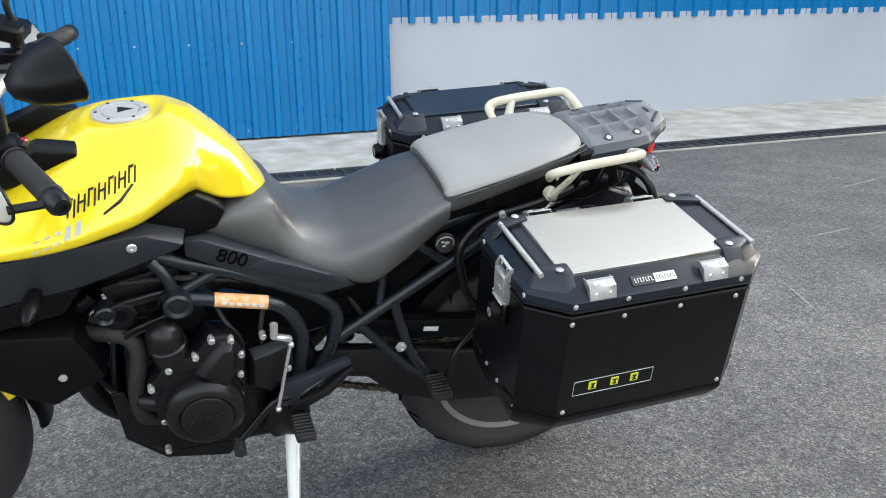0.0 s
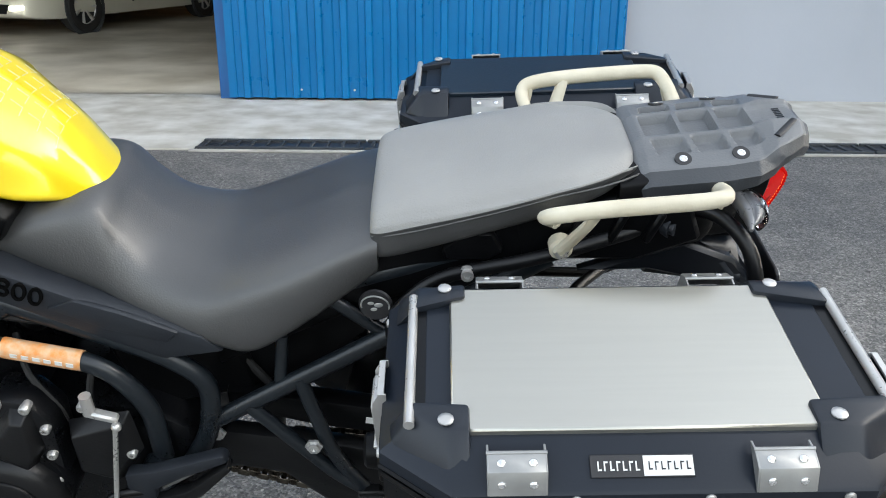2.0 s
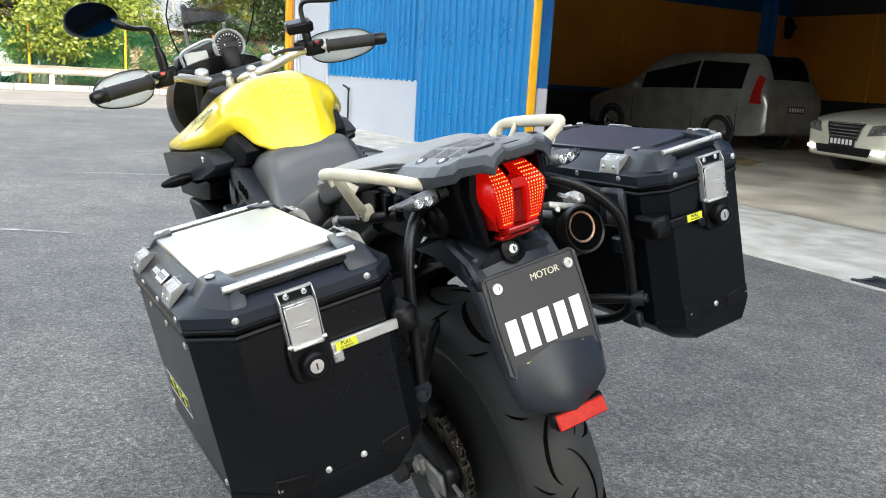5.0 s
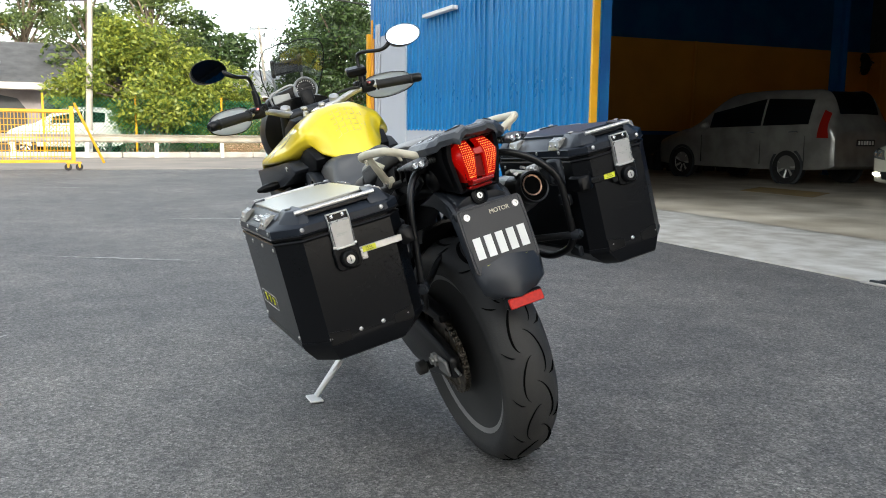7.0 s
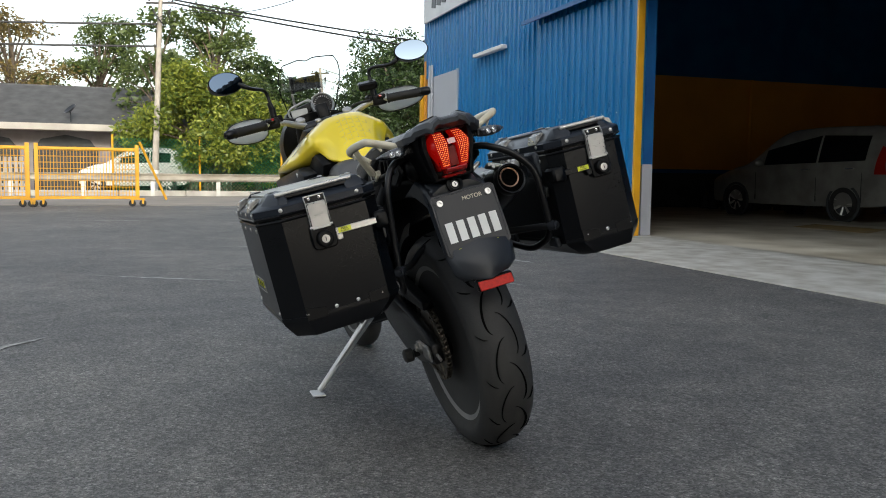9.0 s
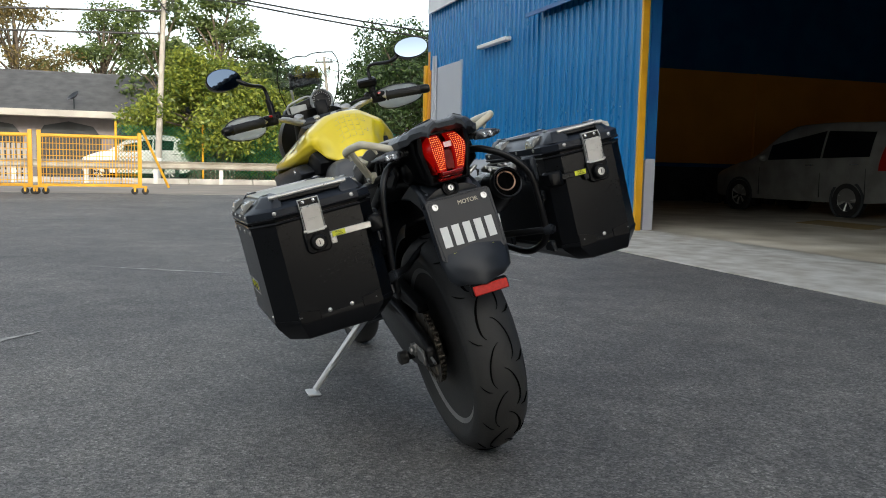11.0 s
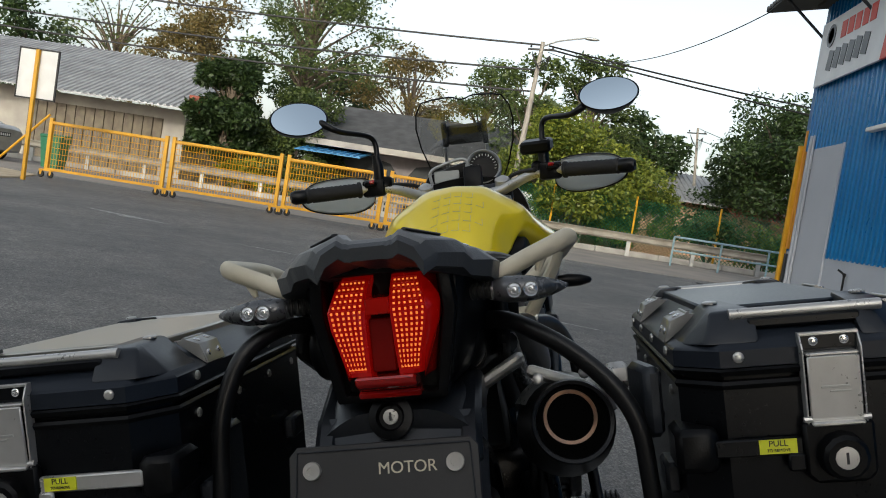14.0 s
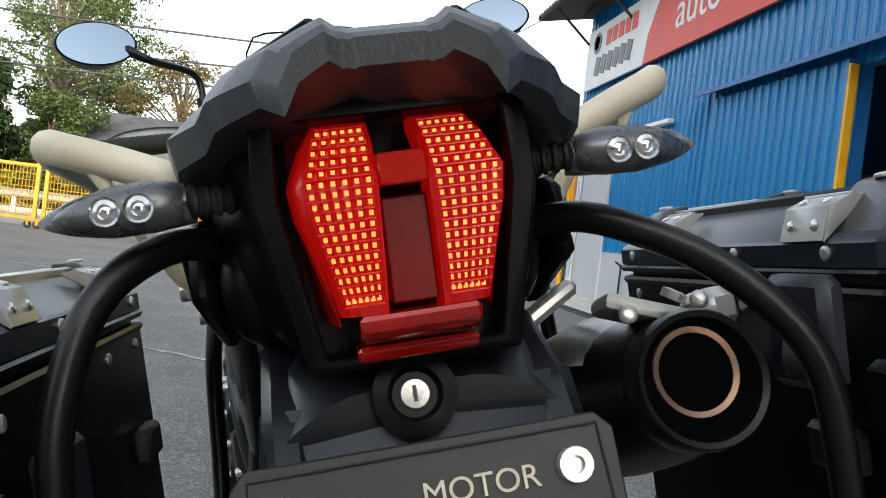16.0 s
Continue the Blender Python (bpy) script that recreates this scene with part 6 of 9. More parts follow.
        tube(bm, curve([(0.2145, s * 0.107, 0.884), (0.2165, s * 0.118, 0.884), (0.2175, s * 0.14, 0.883), (0.2135, s * 0.157, 0.8825), (0.207, s * 0.17, 0.882)], 20), [0.008, 0.0115, 0.011, 0.007, 0.0015], 14)
        part("winker_bowl", bm, M["winker_silver"], stalk)
        bm = B()
        for y in (0.1255, 0.1415):
            lathe(bm, [(0.0074, 0.0), (0.0074, 0.0018), (0.006, 0.0006), (0.0038, 0.0016), (0.003, 0.0004), (0, 0.0018)], (0.2285, s * y, 0.8835), (1, 0, 0.1), 16)
        pieces("winker_reflector", bm, M["chrome"], stalk)
    # plate hanger, mudguard, lock, reflector
    bm = loft(B(), [(0.12, [(0, 0.8), (0.055, 0.8), (0.07, 0.785), (0.065, 0.74), (0.04, 0.73)]), (0.2, [(0, 0.79), (0.06, 0.788), (0.07, 0.77), (0.075, 0.735), (0.04, 0.72)]), (0.245, [(0, 0.778), (0.04, 0.776), (0.075, 0.755), (0.085, 0.735), (0.04, 0.725)])], 14, 18)
    part("plate_hanger", bm, M["hanger"], bike)
    def fin(bm, s):
        prism(bm, [(0.02, 0.748), (0.16, 0.80), (0.235, 0.77), (0.266, 0.735), (0.25, 0.715), (0.19, 0.735), (0.12, 0.752)], "y", s * 0.058, s * 0.082, 0.006)
    both("hanger_fin", fin, M["hanger"], bike)
    bm = B()
    guard = [(0.262, 0.755), (0.29, 0.68), (0.318, 0.58), (0.325, 0.54), (0.318, 0.52)]
    vs = []
    for i, (x, z) in enumerate(guard):
        w = (0.085, 0.088, 0.09, 0.082, 0.06)[i]
        vs.append([bm.verts.new((x - 0.02, -w, z - 0.004)), bm.verts.new((x - 0.004, -w * 0.8, z)), bm.verts.new((x, 0, z - (0.012 if i == 4 else 0))), bm.verts.new((x - 0.004, w * 0.8, z)), bm.verts.new((x - 0.02, w, z - 0.004)),
                   bm.verts.new((x - 0.026, w, z - 0.006)), bm.verts.new((x - 0.012, w * 0.8, z - 0.003)), bm.verts.new((x - 0.008, 0, z - (0.014 if i == 4 else 0.003))), bm.verts.new((x - 0.012, -w * 0.8, z - 0.003)), bm.verts.new((x - 0.026, -w, z - 0.006))])
    for a, b in zip(vs, vs[1:]):
        for k in range(10):
            bm.faces.new((a[k], a[(k + 1) % 10], b[(k + 1) % 10], b[k]))
    bm.faces.new(vs[0])
    bm.faces.new(vs[-1])
    part("rear_mudguard", bm, M["slate"], bike, "dark grey rear mudguard", 50)
    tilt = math.degrees(math.atan2(0.05, 0.165))
    PL = Matrix.Translation((0.306, -0.004, 0.662)) @ Euler((0, radians(-tilt), 0)).to_matrix().to_4x4()
    bm = B()
    prism(bm, [(-0.08, -0.08), (0.08, -0.08), (0.088, -0.072), (0.088, 0.072), (0.08, 0.08), (-0.08, 0.08), (-0.088, 0.072), (-0.088, -0.072)], "x", 0, 0.004, 0.001)
    pl = part("number_plate", bm, M["ink"], bike, "black number plate with white characters", m=PL)
    bm = B()
    for i in range(5):
        box(bm, (0.0045, -0.06 + 0.03 * i, -0.02), (0.0016, 0.02, 0.052))
    pieces("plate_character", bm, M["white"], pl, smooth=0)
    bm = B()
    tube(bm, [(0.0045, y, z) for y, z in ((-0.08, -0.075), (0.08, -0.075), (0.083, 0.0), (0.08, 0.075), (-0.08, 0.075), (-0.083, 0), (-0.08, -0.075))], 0.001, 6)
    part("plate_border", bm, M["slate"], pl)
    bm = B()
    for y in (-0.066, 0.066):
        lathe(bm, [(0.0085, 0), (0.0085, 0.003), (0.008, 0.005), (0.004, 0.005), (0.004, 0.002), (0, 0.002)], (0.004, y, 0.058), (1, 0, 0), 16)
    pieces("plate_screw", bm, M["steel"], pl)
    lettering("plate_shop_name", "MOTOR", 0.015, Matrix.Translation((0.0048, 0.022, 0.056)) @ Euler((radians(90), 0, radians(90))).to_matrix().to_4x4(), M["cream"], pl, 0.0006)
    bm = B()
    for i in range(9):
        box(bm, (0.0045, -0.05 + 0.0125 * i, -0.066), (0.0012, 0.009, 0.006))
    pieces("plate_small_print", bm, M["sticker_yellow"], pl, smooth=0)
    bm = lathe(B(), [(0.0, 0), (0.022, 0), (0.0215, 0.007), (0.014, 0.009), (0.0115, 0.004), (0.0, 0.004)], (0.2455, -0.004, 0.7725), (1, 0, 0.35), 28)
    lk = part("seat_lock", bm, M["plastic"], bike)
    bm = lathe(B(), [(0.0, 0.0), (0.0075, 0.0), (0.0072, 0.0025), (0, 0.003)], (0.249, -0.004, 0.7738), (1, 0, 0.35), 20)
    part("lock_barrel", bm, M["steel"], lk, "steel lock barrel")
    bm = B()
    box(bm, (0.2523, -0.004, 0.775), (0.002, 0.0018, 0.008), (0, -19, 0))
    part("key_slot", bm, M["ink"], lk)
    bm = B()
    box(bm, (0.3, 0.012, 0.497), (0.022, 0.098, 0.03), (0, -10, 0), 0.004)
    rf = part("reflector_holder", bm, M["plastic"], bike)
    bm = B()
    box(bm, (0.312, 0.012, 0.496), (0.005, 0.092, 0.024), (0, -10, 0), 0.002)
    part("reflector", bm, M["redreflector"], rf, "red rear reflector")

    def front_winker(bm, s):
        t = lathe(B(), [(0.0, 0.0), (0.012, 0.004), (0.017, 0.03), (0.015, 0.06), (0.008, 0.084), (0.0, 0.09)], (0, 0, 0), (0, 0, 1), 14)
        t.transform(Matrix.Translation((-1.05, s * 0.205, 0.785)) @ Vector((-0.12, s, -0.06)).to_track_quat("Z", "Y").to_matrix().to_4x4())
        join(bm, t)
    both("front_winker", front_winker, M["plastic"], bike, "black front indicator")

    # silencer on the right side
    a, e = Vector((-0.34, 0.155, 0.6)), Vector((0.158, 0.17, 0.748))
    d = (e - a).normalized()
    bm = B()
    tube(bm, [a, a + d * 0.06, a + d * 0.12, e - d * 0.12, e - d * 0.05, e], [0.026, 0.045, 0.056, 0.057, 0.05, 0.041], 28)
    sil = part("silencer", bm, M["blackmetal"], bike, "black silencer with bare end pipe")
    bm = lathe(B(), [(0.0, -0.03), (0.041, -0.03), (0.0425, 0.0), (0.0425, 0.016), (0.0405, 0.02), (0.037, 0.018), (0.036, 0.012), (0.0395, 0.0), (0.0, -0.03)], e, d, 40)
    # near-black lining stands in for the shade inside the outlet
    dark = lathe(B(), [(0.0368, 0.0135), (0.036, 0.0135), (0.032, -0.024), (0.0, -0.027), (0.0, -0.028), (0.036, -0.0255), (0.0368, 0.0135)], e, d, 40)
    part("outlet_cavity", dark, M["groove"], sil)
    part("silencer_end_cap", bm, M["engine_satin"], sil, "dark satin end cap")
    bm = lathe(B(), [(0.0255, -0.03), (0.0255, 0.006), (0.0275, 0.011), (0.027, 0.014), (0.0235, 0.013), (0.0225, 0.006), (0.0225, -0.05), (0.0, -0.05)], e + Vector((0, -0.002, 0.005)), d, 30)
    part("outlet_pipe", bm, mat("heated_steel", (0.28, 0.15, 0.09), 0.35, 0.6, (0.17, 0.11, 0.08), 30), sil, "heat-tinted outlet pipe")
    bm = B()
    across = d.cross(Vector((0, 0, 1))).normalized()
    upward = across.cross(d)
    vs = []
    for t in np.linspace(0.15, 0.49, 8):
        r = 0.064 if t < 0.4 else 0.064 - (t - 0.4) * 0.22
        vs.append([bm.verts.new(a + d * t + across * (r * math.cos(g)) + upward * (r * math.sin(g))) for g in np.linspace(0.5, 2.9, 12)])
    for x, y in zip(vs, vs[1:]):
        for k in range(11):
            bm.faces.new((x[k], x[k + 1], y[k + 1], y[k]))
    bmesh.ops.solidify(bm, geom=bm.faces[:], thickness=0.003)
    part("heat_shield", bm, M["steel"], sil, "satin steel heat shield", 60)
    bm = B()
    for t in (0.2, 0.44):
        p = a + d * t + Vector((0, 0.03, 0.062))
        lathe(bm, [(0.009, 0), (0.009, 0.006), (0.005, 0.007), (0.004, 0.004), (0, 0.004)], p, (0.1, 0.5, 0.9), 12)
    box(bm, (0.075, 0.1, 0.79), (0.05, 0.06, 0.012), (30, -15, 0), 0.004)
    box(bm, (0.08, 0.225, 0.775), (0.04, 0.03, 0.03), (0, -15, 10), 0.008)
    pieces("silencer_clamp", bm, M["steel"], sil)
    bm = B()
    box(bm, e - d * 0.02 + across * 0.012 + upward * 0.048, (0.035, 0.06, 0.012), (-20, -16, 0), 0.005, 2)
    part("end_bracket", bm, M["galv"], sil, "satin grey end bracket")
    bm = B()
    for k in (-0.018, 0.03):
        rivet(bm, e + d * 0.0 + across * k + upward * (0.052 - abs(k) * 0.2), (1, -0.1, 0.4), 0.006, 0.004, 12)
    pieces("bracket_screw", bm, M["steel"], sil)
    bm = B()
    tube(bm, curve([(-0.62, 0.1, 0.3), (-0.5, 0.13, 0.34), (-0.42, 0.15, 0.5), (-0.34, 0.15, 0.6)], 20), 0.024, 12)
    part("link_pipe", bm, M["engine"], sil)

    # pannier carrier tubes
    bm = B()
    tube(bm, rounded([(0.1, -0.075, 0.845), (0.15, -0.12, 0.872), (0.185, -0.165, 0.85), (0.2, -0.19, 0.79), (0.2, -0.206, 0.60), (0.17, -0.2, 0.535), (-0.02, -0.195, 0.52), (-0.22, -0.19, 0.58), (-0.26, -0.185, 0.72), (-0.2, -0.165, 0.775), (-0.05, -0.15, 0.8), (0.09, -0.11, 0.845)], 0.05), 0.0095, 12)
    tube(bm, rounded([(0.2, -0.204, 0.60), (0.1, -0.15, 0.585), (0.02, -0.08, 0.60), (0.0, 0.0, 0.605)], 0.04), 0.0095, 10)
    part("pannier_carrier", bm, M["blackmetal"], bike)
    bm = B()
    tube(bm, rounded([(0.1, 0.075, 0.845), (0.15, 0.12, 0.858), (0.185, 0.19, 0.822), (0.2, 0.245, 0.762), (0.2, 0.252, 0.667), (0.19, 0.262, 0.57), (0.1, 0.25, 0.53), (-0.1, 0.24, 0.53), (-0.22, 0.235, 0.6), (-0.25, 0.23, 0.73), (-0.15, 0.2, 0.79), (0.09, 0.11, 0.845)], 0.05), 0.0095, 12)
    tube(bm, rounded([(0.195, 0.258, 0.6), (0.1, 0.18, 0.6), (0.02, 0.08, 0.60), (0.0, 0.0, 0.605)], 0.04), 0.0095, 10)
    part("pannier_carrier", bm, M["blackmetal"], bike)
    bm = B()
    for x, y, z in ((0.205, -0.205, 0.6), (0.2, 0.262, 0.6), (0.09, -0.115, 0.845), (0.09, 0.115, 0.845), (0.165, 0.26, 0.75)):
        s = math.copysign(1, y)
        lathe(bm, [(0.014, -0.01), (0.014, 0.012), (0.009, 0.012), (0.009, 0.018), (0, 0.018)], (x, y, z), (0.8, s * 0.6, 0), 12)
    box(bm, (0.165, 0.262, 0.765), (0.05, 0.02, 0.07), (0, 0, 8), 0.006)
    box(bm, (0.15, -0.21, 0.72), (0.05, 0.016, 0.10), (0, 0, 0), 0.005)
    pieces("carrier_clamp", bm, M["slate"], bike)
    bm = B()
    lathe(bm, [(0.0, 0), (0.023, 0), (0.021, 0.003), (0, 0.003)], (-0.275, -0.152, 0.722), (-0.1, -1, 0.2), 20)
    bdg = part("round_badge", bm, M["ink"], bike)
    bm = B()
    tube(bm, [(-0.2755 + 0.0185 * math.cos(a), -0.156 - 0.0037 * math.sin(a) - 0.0019 * math.cos(a), 0.7228 + 0.018 * math.sin(a)) for a in np.linspace(0, 2 * math.pi, 28)], 0.0012, 6)
    for dx, dz, q in ((-0.006, 0.004, 0.004), (0.004, 0.001, 0.0055), (-0.002, -0.006, 0.0045), (0.008, -0.006, 0.003)):
        ball(bm, (-0.275 + dx, -0.1558, 0.7225 + dz), q, 1.1, 0.25, 0.7, 8)
    part("badge_mark", bm, M["galv"], bdg)

    # front end
    yoke = B()
    tube(yoke, [(-1.11, -0.1, 0.98), (-1.14, 0.1, 0.99)], 0.022, 14)
    part("top_yoke", yoke, M["slate"], bike)
    for s in (-1, 1):
        bm = B()
        tube(bm, [(-1.12, s * 0.1, 1.0), (-1.3, s * 0.098, 0.66), (-1.3, s * 0.098, 0.66)], 0.024, 16)
        leg = part("fork_leg", bm, M["blackmetal"], bike)
        bm = B()
        tube(bm, [(-1.3, s * 0.098, 0.66), (-1.47, s * 0.095, 0.33)], [0.027, 0.03], 16)
        part("fork_slider", bm, M["slate"], leg)
        bm = lathe(B(), [(0, 0), (0.02, 0), (0.02, 0.02), (0.01, 0.026), (0, 0.026)], (-1.12, s * 0.1, 1.0), (0.45, 0, 1), 12)
        part("fork_cap", bm, M["steel"], leg)
    fend = B()
    rows2 = []
    for a in np.linspace(math.radians(16), math.radians(150), 20):
        rows2.append([fend.verts.new((-1.47 + (0.355 + dd) * math.cos(a), y, 0.33 + (0.355 + dd) * math.sin(a))) for y, dd in ((-0.075, -0.03), (-0.06, 0.0), (0, 0.012), (0.06, 0), (0.075, -0.03), (0.07, -0.034), (0.055, -0.006), (0, 0.006), (-0.055, -0.006), (-0.07, -0.034))])
    for a, b in zip(rows2, rows2[1:]):
        for k in range(10):
            fend.faces.new((a[k], a[(k + 1) % 10], b[(k + 1) % 10], b[k]))
    fend.faces.new(rows2[0])
    fend.faces.new(rows2[-1])
    part("front_mudguard", fend, M["tank"], bike, "yellow front mudguard", 50)
    bm = B()
    tube(bm, [(-1.135, 0, 0.43), (-1.115, 0, 0.37), (-1.106, 0, 0.325), (-1.115, 0, 0.31)], [0.062, 0.066, 0.064, 0.05], 14, 0.22)
    part("mudguard_extension", bm, M["plastic"], bike)
    # handlebar
    L, R2 = Vector((-0.98, -0.372, 1.02)), Vector((-0.98, 0.372, 1.016))
    bm = B()
    tube(bm, curve([L, (-1.035, -0.24, 1.024), (-1.06, -0.17, 1.018), (-1.11, -0.07, 0.985), (-1.11, 0.07, 0.985), (-1.06, 0.17, 1.018), (-1.035, 0.24, 1.022), R2], 50), [0.011, 0.011, 0.0115, 0.014, 0.014, 0.0115, 0.011, 0.011], 14)
    bar = part("handlebar", bm, M["steel"], bike, "bare metal handlebar with black grips")
    bm = B()
    for y in (-0.03, 0.04):
        box(bm, (-1.11, y, 0.968), (0.036, 0.026, 0.05), None, 0.008)
        box(bm, (-1.11, y, 0.998), (0.034, 0.025, 0.018), None, 0.006)
    pieces("bar_clamp", bm, M["steel"], bar)
    for s, end, inn in ((-1, L, Vector((-1.033, -0.25, 1.024))), (1, R2, Vector((-1.033, 0.25, 1.022)))):
        dv = (end - inn).normalized()
        bm = B()
        prof = []
        ln = (end - inn).length
        for i in range(24):
            prof.append((0.0165 + (0.0012 if i % 2 else 0), ln * i / 24))
        lathe(bm, [(0.02, 0), (0.02, 0.006), *prof[1:], (0.019, ln), (0.017, ln + 0.004), (0, ln + 0.004)], inn, dv, 18)
        part("grip", bm, M["rubber"], bar, "black rubber grip")
        bm = lathe(B(), [(0.0, 0), (0.015, 0), (0.0175, 0.006), (0.0175, 0.03), (0.012, 0.04), (0.006, 0.04), (0.006, 0.036), (0, 0.036)], end, dv, 18)
        part("bar_end", bm, M["blackmetal"], bar)
        bm = B()
        c = inn - dv * 0.035
        box(bm, c + Vector((0.0, 0, 0.0)), (0.04, 0.055, 0.042), (0, 0, 0), 0.008, 2)
        box(bm, c + Vector((0.02, s * 0.005, 0.01)), (0.022, 0.03, 0.016), None, 0.004)
        box(bm, c + Vector((-0.02, -s * 0.03, 0.012)), (0.05, 0.03, 0.03), None, 0.006)
        sw = part("switch_housing", bm, M["plastic"], bar)
        bm = B()
        box(bm, c + Vector((0.027, 0.0, 0.014)), (0.012, 0.014, 0.01), None, 0.003)
        part("switch_button", bm, M["red"], sw, "red switch button")
        bm = B()
        tube(bm, curve([inn + Vector((-0.035, -s * 0.02, -0.006)), inn + dv * 0.05 + Vector((-0.06, 0, -0.01)), end + Vector((-0.055, 0, -0.012))], 16), [0.008, 0.007, 0.006], 8, 0.7)
        part("lever", bm, M["blackmetal"], bar)
        # hand guard: a thin smoky visor with a dark rim in front of the grip
        ring = curve([(-0.16, 0.0), (-0.08, 0.03), (0.25, 0.042), (0.75, 0.042), (1.08, 0.03), (1.22, 0.0), (1.1, -0.025), (0.7, -0.042), (0.2, -0.046), (-0.1, -0.03), (-0.16, 0.0)], 44)[:-1]
        bow = lambda t, h: inn + dv * ln * t + Vector((-0.07 + 0.05 * max(0.0, t - 0.55) ** 2 - 0.012 * (1 - (h / 0.05) ** 2), 0, h - 0.006))
        ring = [(q[0], q[1]) for q in ring]
        bm = B()
        loops = []
        for k in (1.0, 0.66, 0.33):
            loops.append([bm.verts.new(bow(0.5 + (t - 0.5) * k, h * k)) for t, h in ring])
        mid = bm.verts.new(bow(0.5, 0.0))
        m = len(ring)
        for outer, inner in zip(loops, loops[1:]):
            for k in range(m):
                bm.faces.new((outer[k], outer[(k + 1) % m], inner[(k + 1) % m], inner[k]))
        for k in range(m):
            bm.faces.new((loops[-1][k], loops[-1][(k + 1) % m], mid))
        bmesh.ops.recalc_face_normals(bm, faces=bm.faces)
        bmesh.ops.solidify(bm, geom=bm.faces[:], thickness=0.0025)
        part("hand_guard", bm, M["hand_guard"], bar, "pale smoky plastic hand guard", 60)
        bm = B()
        rim_line = [bow(t, h) for t, h in ring]
        tube(bm, rim_line + rim_line[:1], 0.0026, 6)
        rod(bm, bow(0.02, 0.0), inn + Vector((-0.02, 0, 0)), 0.006, 8)
        rod(bm, bow(1.16, 0.0), end + dv * 0.02, 0.007, 8)
        part("guard_frame", bm, M["blackmetal"], bar)
        # mirror
        cen = Vector((-0.935, -0.361, 1.2)) if s < 0 else Vector((-0.935, 0.36, 1.18))
        root = inn - dv * 0.05 + Vector((0, 0, 0.02))
        bm = B()
        tube(bm, [root, root + Vector((0, 0, 0.035)), root + Vector((0, s * 0.004, 0.06))], [0.013, 0.013, 0.009], 12)
        tube(bm, curve([root + Vector((0, 0, 0.05)), root + Vector((0.0, s * 0.01, 0.105)), cen - Vector((0.02, s * 0.085, 0.035)), cen - Vector((0.03, s * 0.03, 0.0))], 22), [0.007, 0.0065, 0.007, 0.012], 10)
        stem = part("mirror_stem", bm, M["blackmetal"], bar)
        if s < 0:
            turn, tip = radians(17.5), radians(16.5)
            aim = (BIKE.to_3x3().inverted() @ Vector((math.cos(turn) * math.cos(tip), math.sin(turn) * math.cos(tip), math.sin(tip)))).normalized()
        else:
            aim = Vector((1.0, -0.12, 0.33)).normalized()
        rot = aim.to_track_quat("Z", "Y").to_matrix().to_4x4()
        bm = B()
        t = lathe(B(), [(0, -0.078), (0.02, -0.074), (0.042, -0.055), (0.056, -0.03), (0.063, -0.005), (0.065, 0.0), (0.063, 0.003), (0.06, 0.0)], (0, 0, 0), (0, 0, 1), 36)
        t.transform(Matrix.Translation(cen) @ rot @ Matrix.Diagonal((1.06, 0.64, 1, 1)))
        join(bm, t)
        part("mirror_shell", bm, M["plastic"], stem, "black oval mirror")
        bm = B()
        t = lathe(B(), [(0.061, 0.0), (0.0, 0.0005)], (0, 0, 0), (0, 0, 1), 36)
        t.transform(Matrix.Translation(cen + aim * 0.0012) @ rot @ Matrix.Diagonal((1.06, 0.64, 1, 1)))
        join(bm, t)
        part("mirror_glass", bm, M["mirror"], stem, "mirror glass")
    bm = B()
    box(bm, (-1.06, 0.19, 1.088), (0.06, 0.075, 0.03), (0, 12, -12), 0.006)
    part("brake_reservoir", bm, M["plastic"], bar)
    bm = B()
    for y0, y1, z in ((-0.2, -0.03, 1.0), (-0.22, 0.0, 0.97), (0.18, 0.05, 1.0)):
        tube(bm, curve([(-1.03, y0, 1.03), (-1.12, (y0 + y1) / 2, z + 0.02), (-1.19, y1, z - 0.06), (-1.15, y1, 0.86)], 18), 0.005, 8)
    pieces("control_cable", bm, M["rubber"], bar)
    # instruments
    bm = B()
    prism(bm, [(-0.115, 1.045), (-0.1, 1.085), (-0.03, 1.105), (0.06, 1.125), (0.1, 1.11), (0.1, 1.05), (0.06, 1.035), (-0.09, 1.03)], "x", -1.32, -1.255, 0.01, 2)
    dash = part("instrument_panel", bm, M["plastic"], bike, "black instrument panel with round dial")
    bm = lathe(B(), [(0.0, 0.0), (0.042, 0.0), (0.042, 0.008), (0.046, 0.012), (0.05, 0.008), (0.05, -0.01)], (-1.256, 0.058, 1.092), (1, 0, 0.25), 36)
    part("dial_ring", bm, M["bezel"], dash, "light grey dial ring")
    bm = lathe(B(), [(0.0, 0.002), (0.041, 0.002), (0.041, 0.0)], (-1.2545, 0.058, 1.092), (1, 0, 0.25), 36)
    dial = part("dial_face", bm, M["plastic"], dash, "dark rev counter dial with white marks")
    bm = B()
    for i in range(19):
        an = radians(220 - i * 260 / 18)
        box(bm, (-1.2515, 0.058 + 0.034 * math.cos(an), 1.093 + 0.034 * math.sin(an)), (0.001, 0.0018, 0.006), (math.degrees(an) - 90, 0, 0))
    box(bm, (-1.251, 0.05, 1.087), (0.001, 0.0016, 0.03), (25, 0, 0))
    part("dial_mark", bm, M["white"], dash, smooth=0)
    bm = B()
    tube(bm, curve([(-1.252, -0.085, 1.052), (-1.252, -0.09, 1.09), (-1.252, -0.06, 1.108), (-1.252, 0.01, 1.118), (-1.252, 0.012, 1.056), (-1.252, -0.04, 1.046), (-1.252, -0.085, 1.052)], 40), 0.0045, 8)
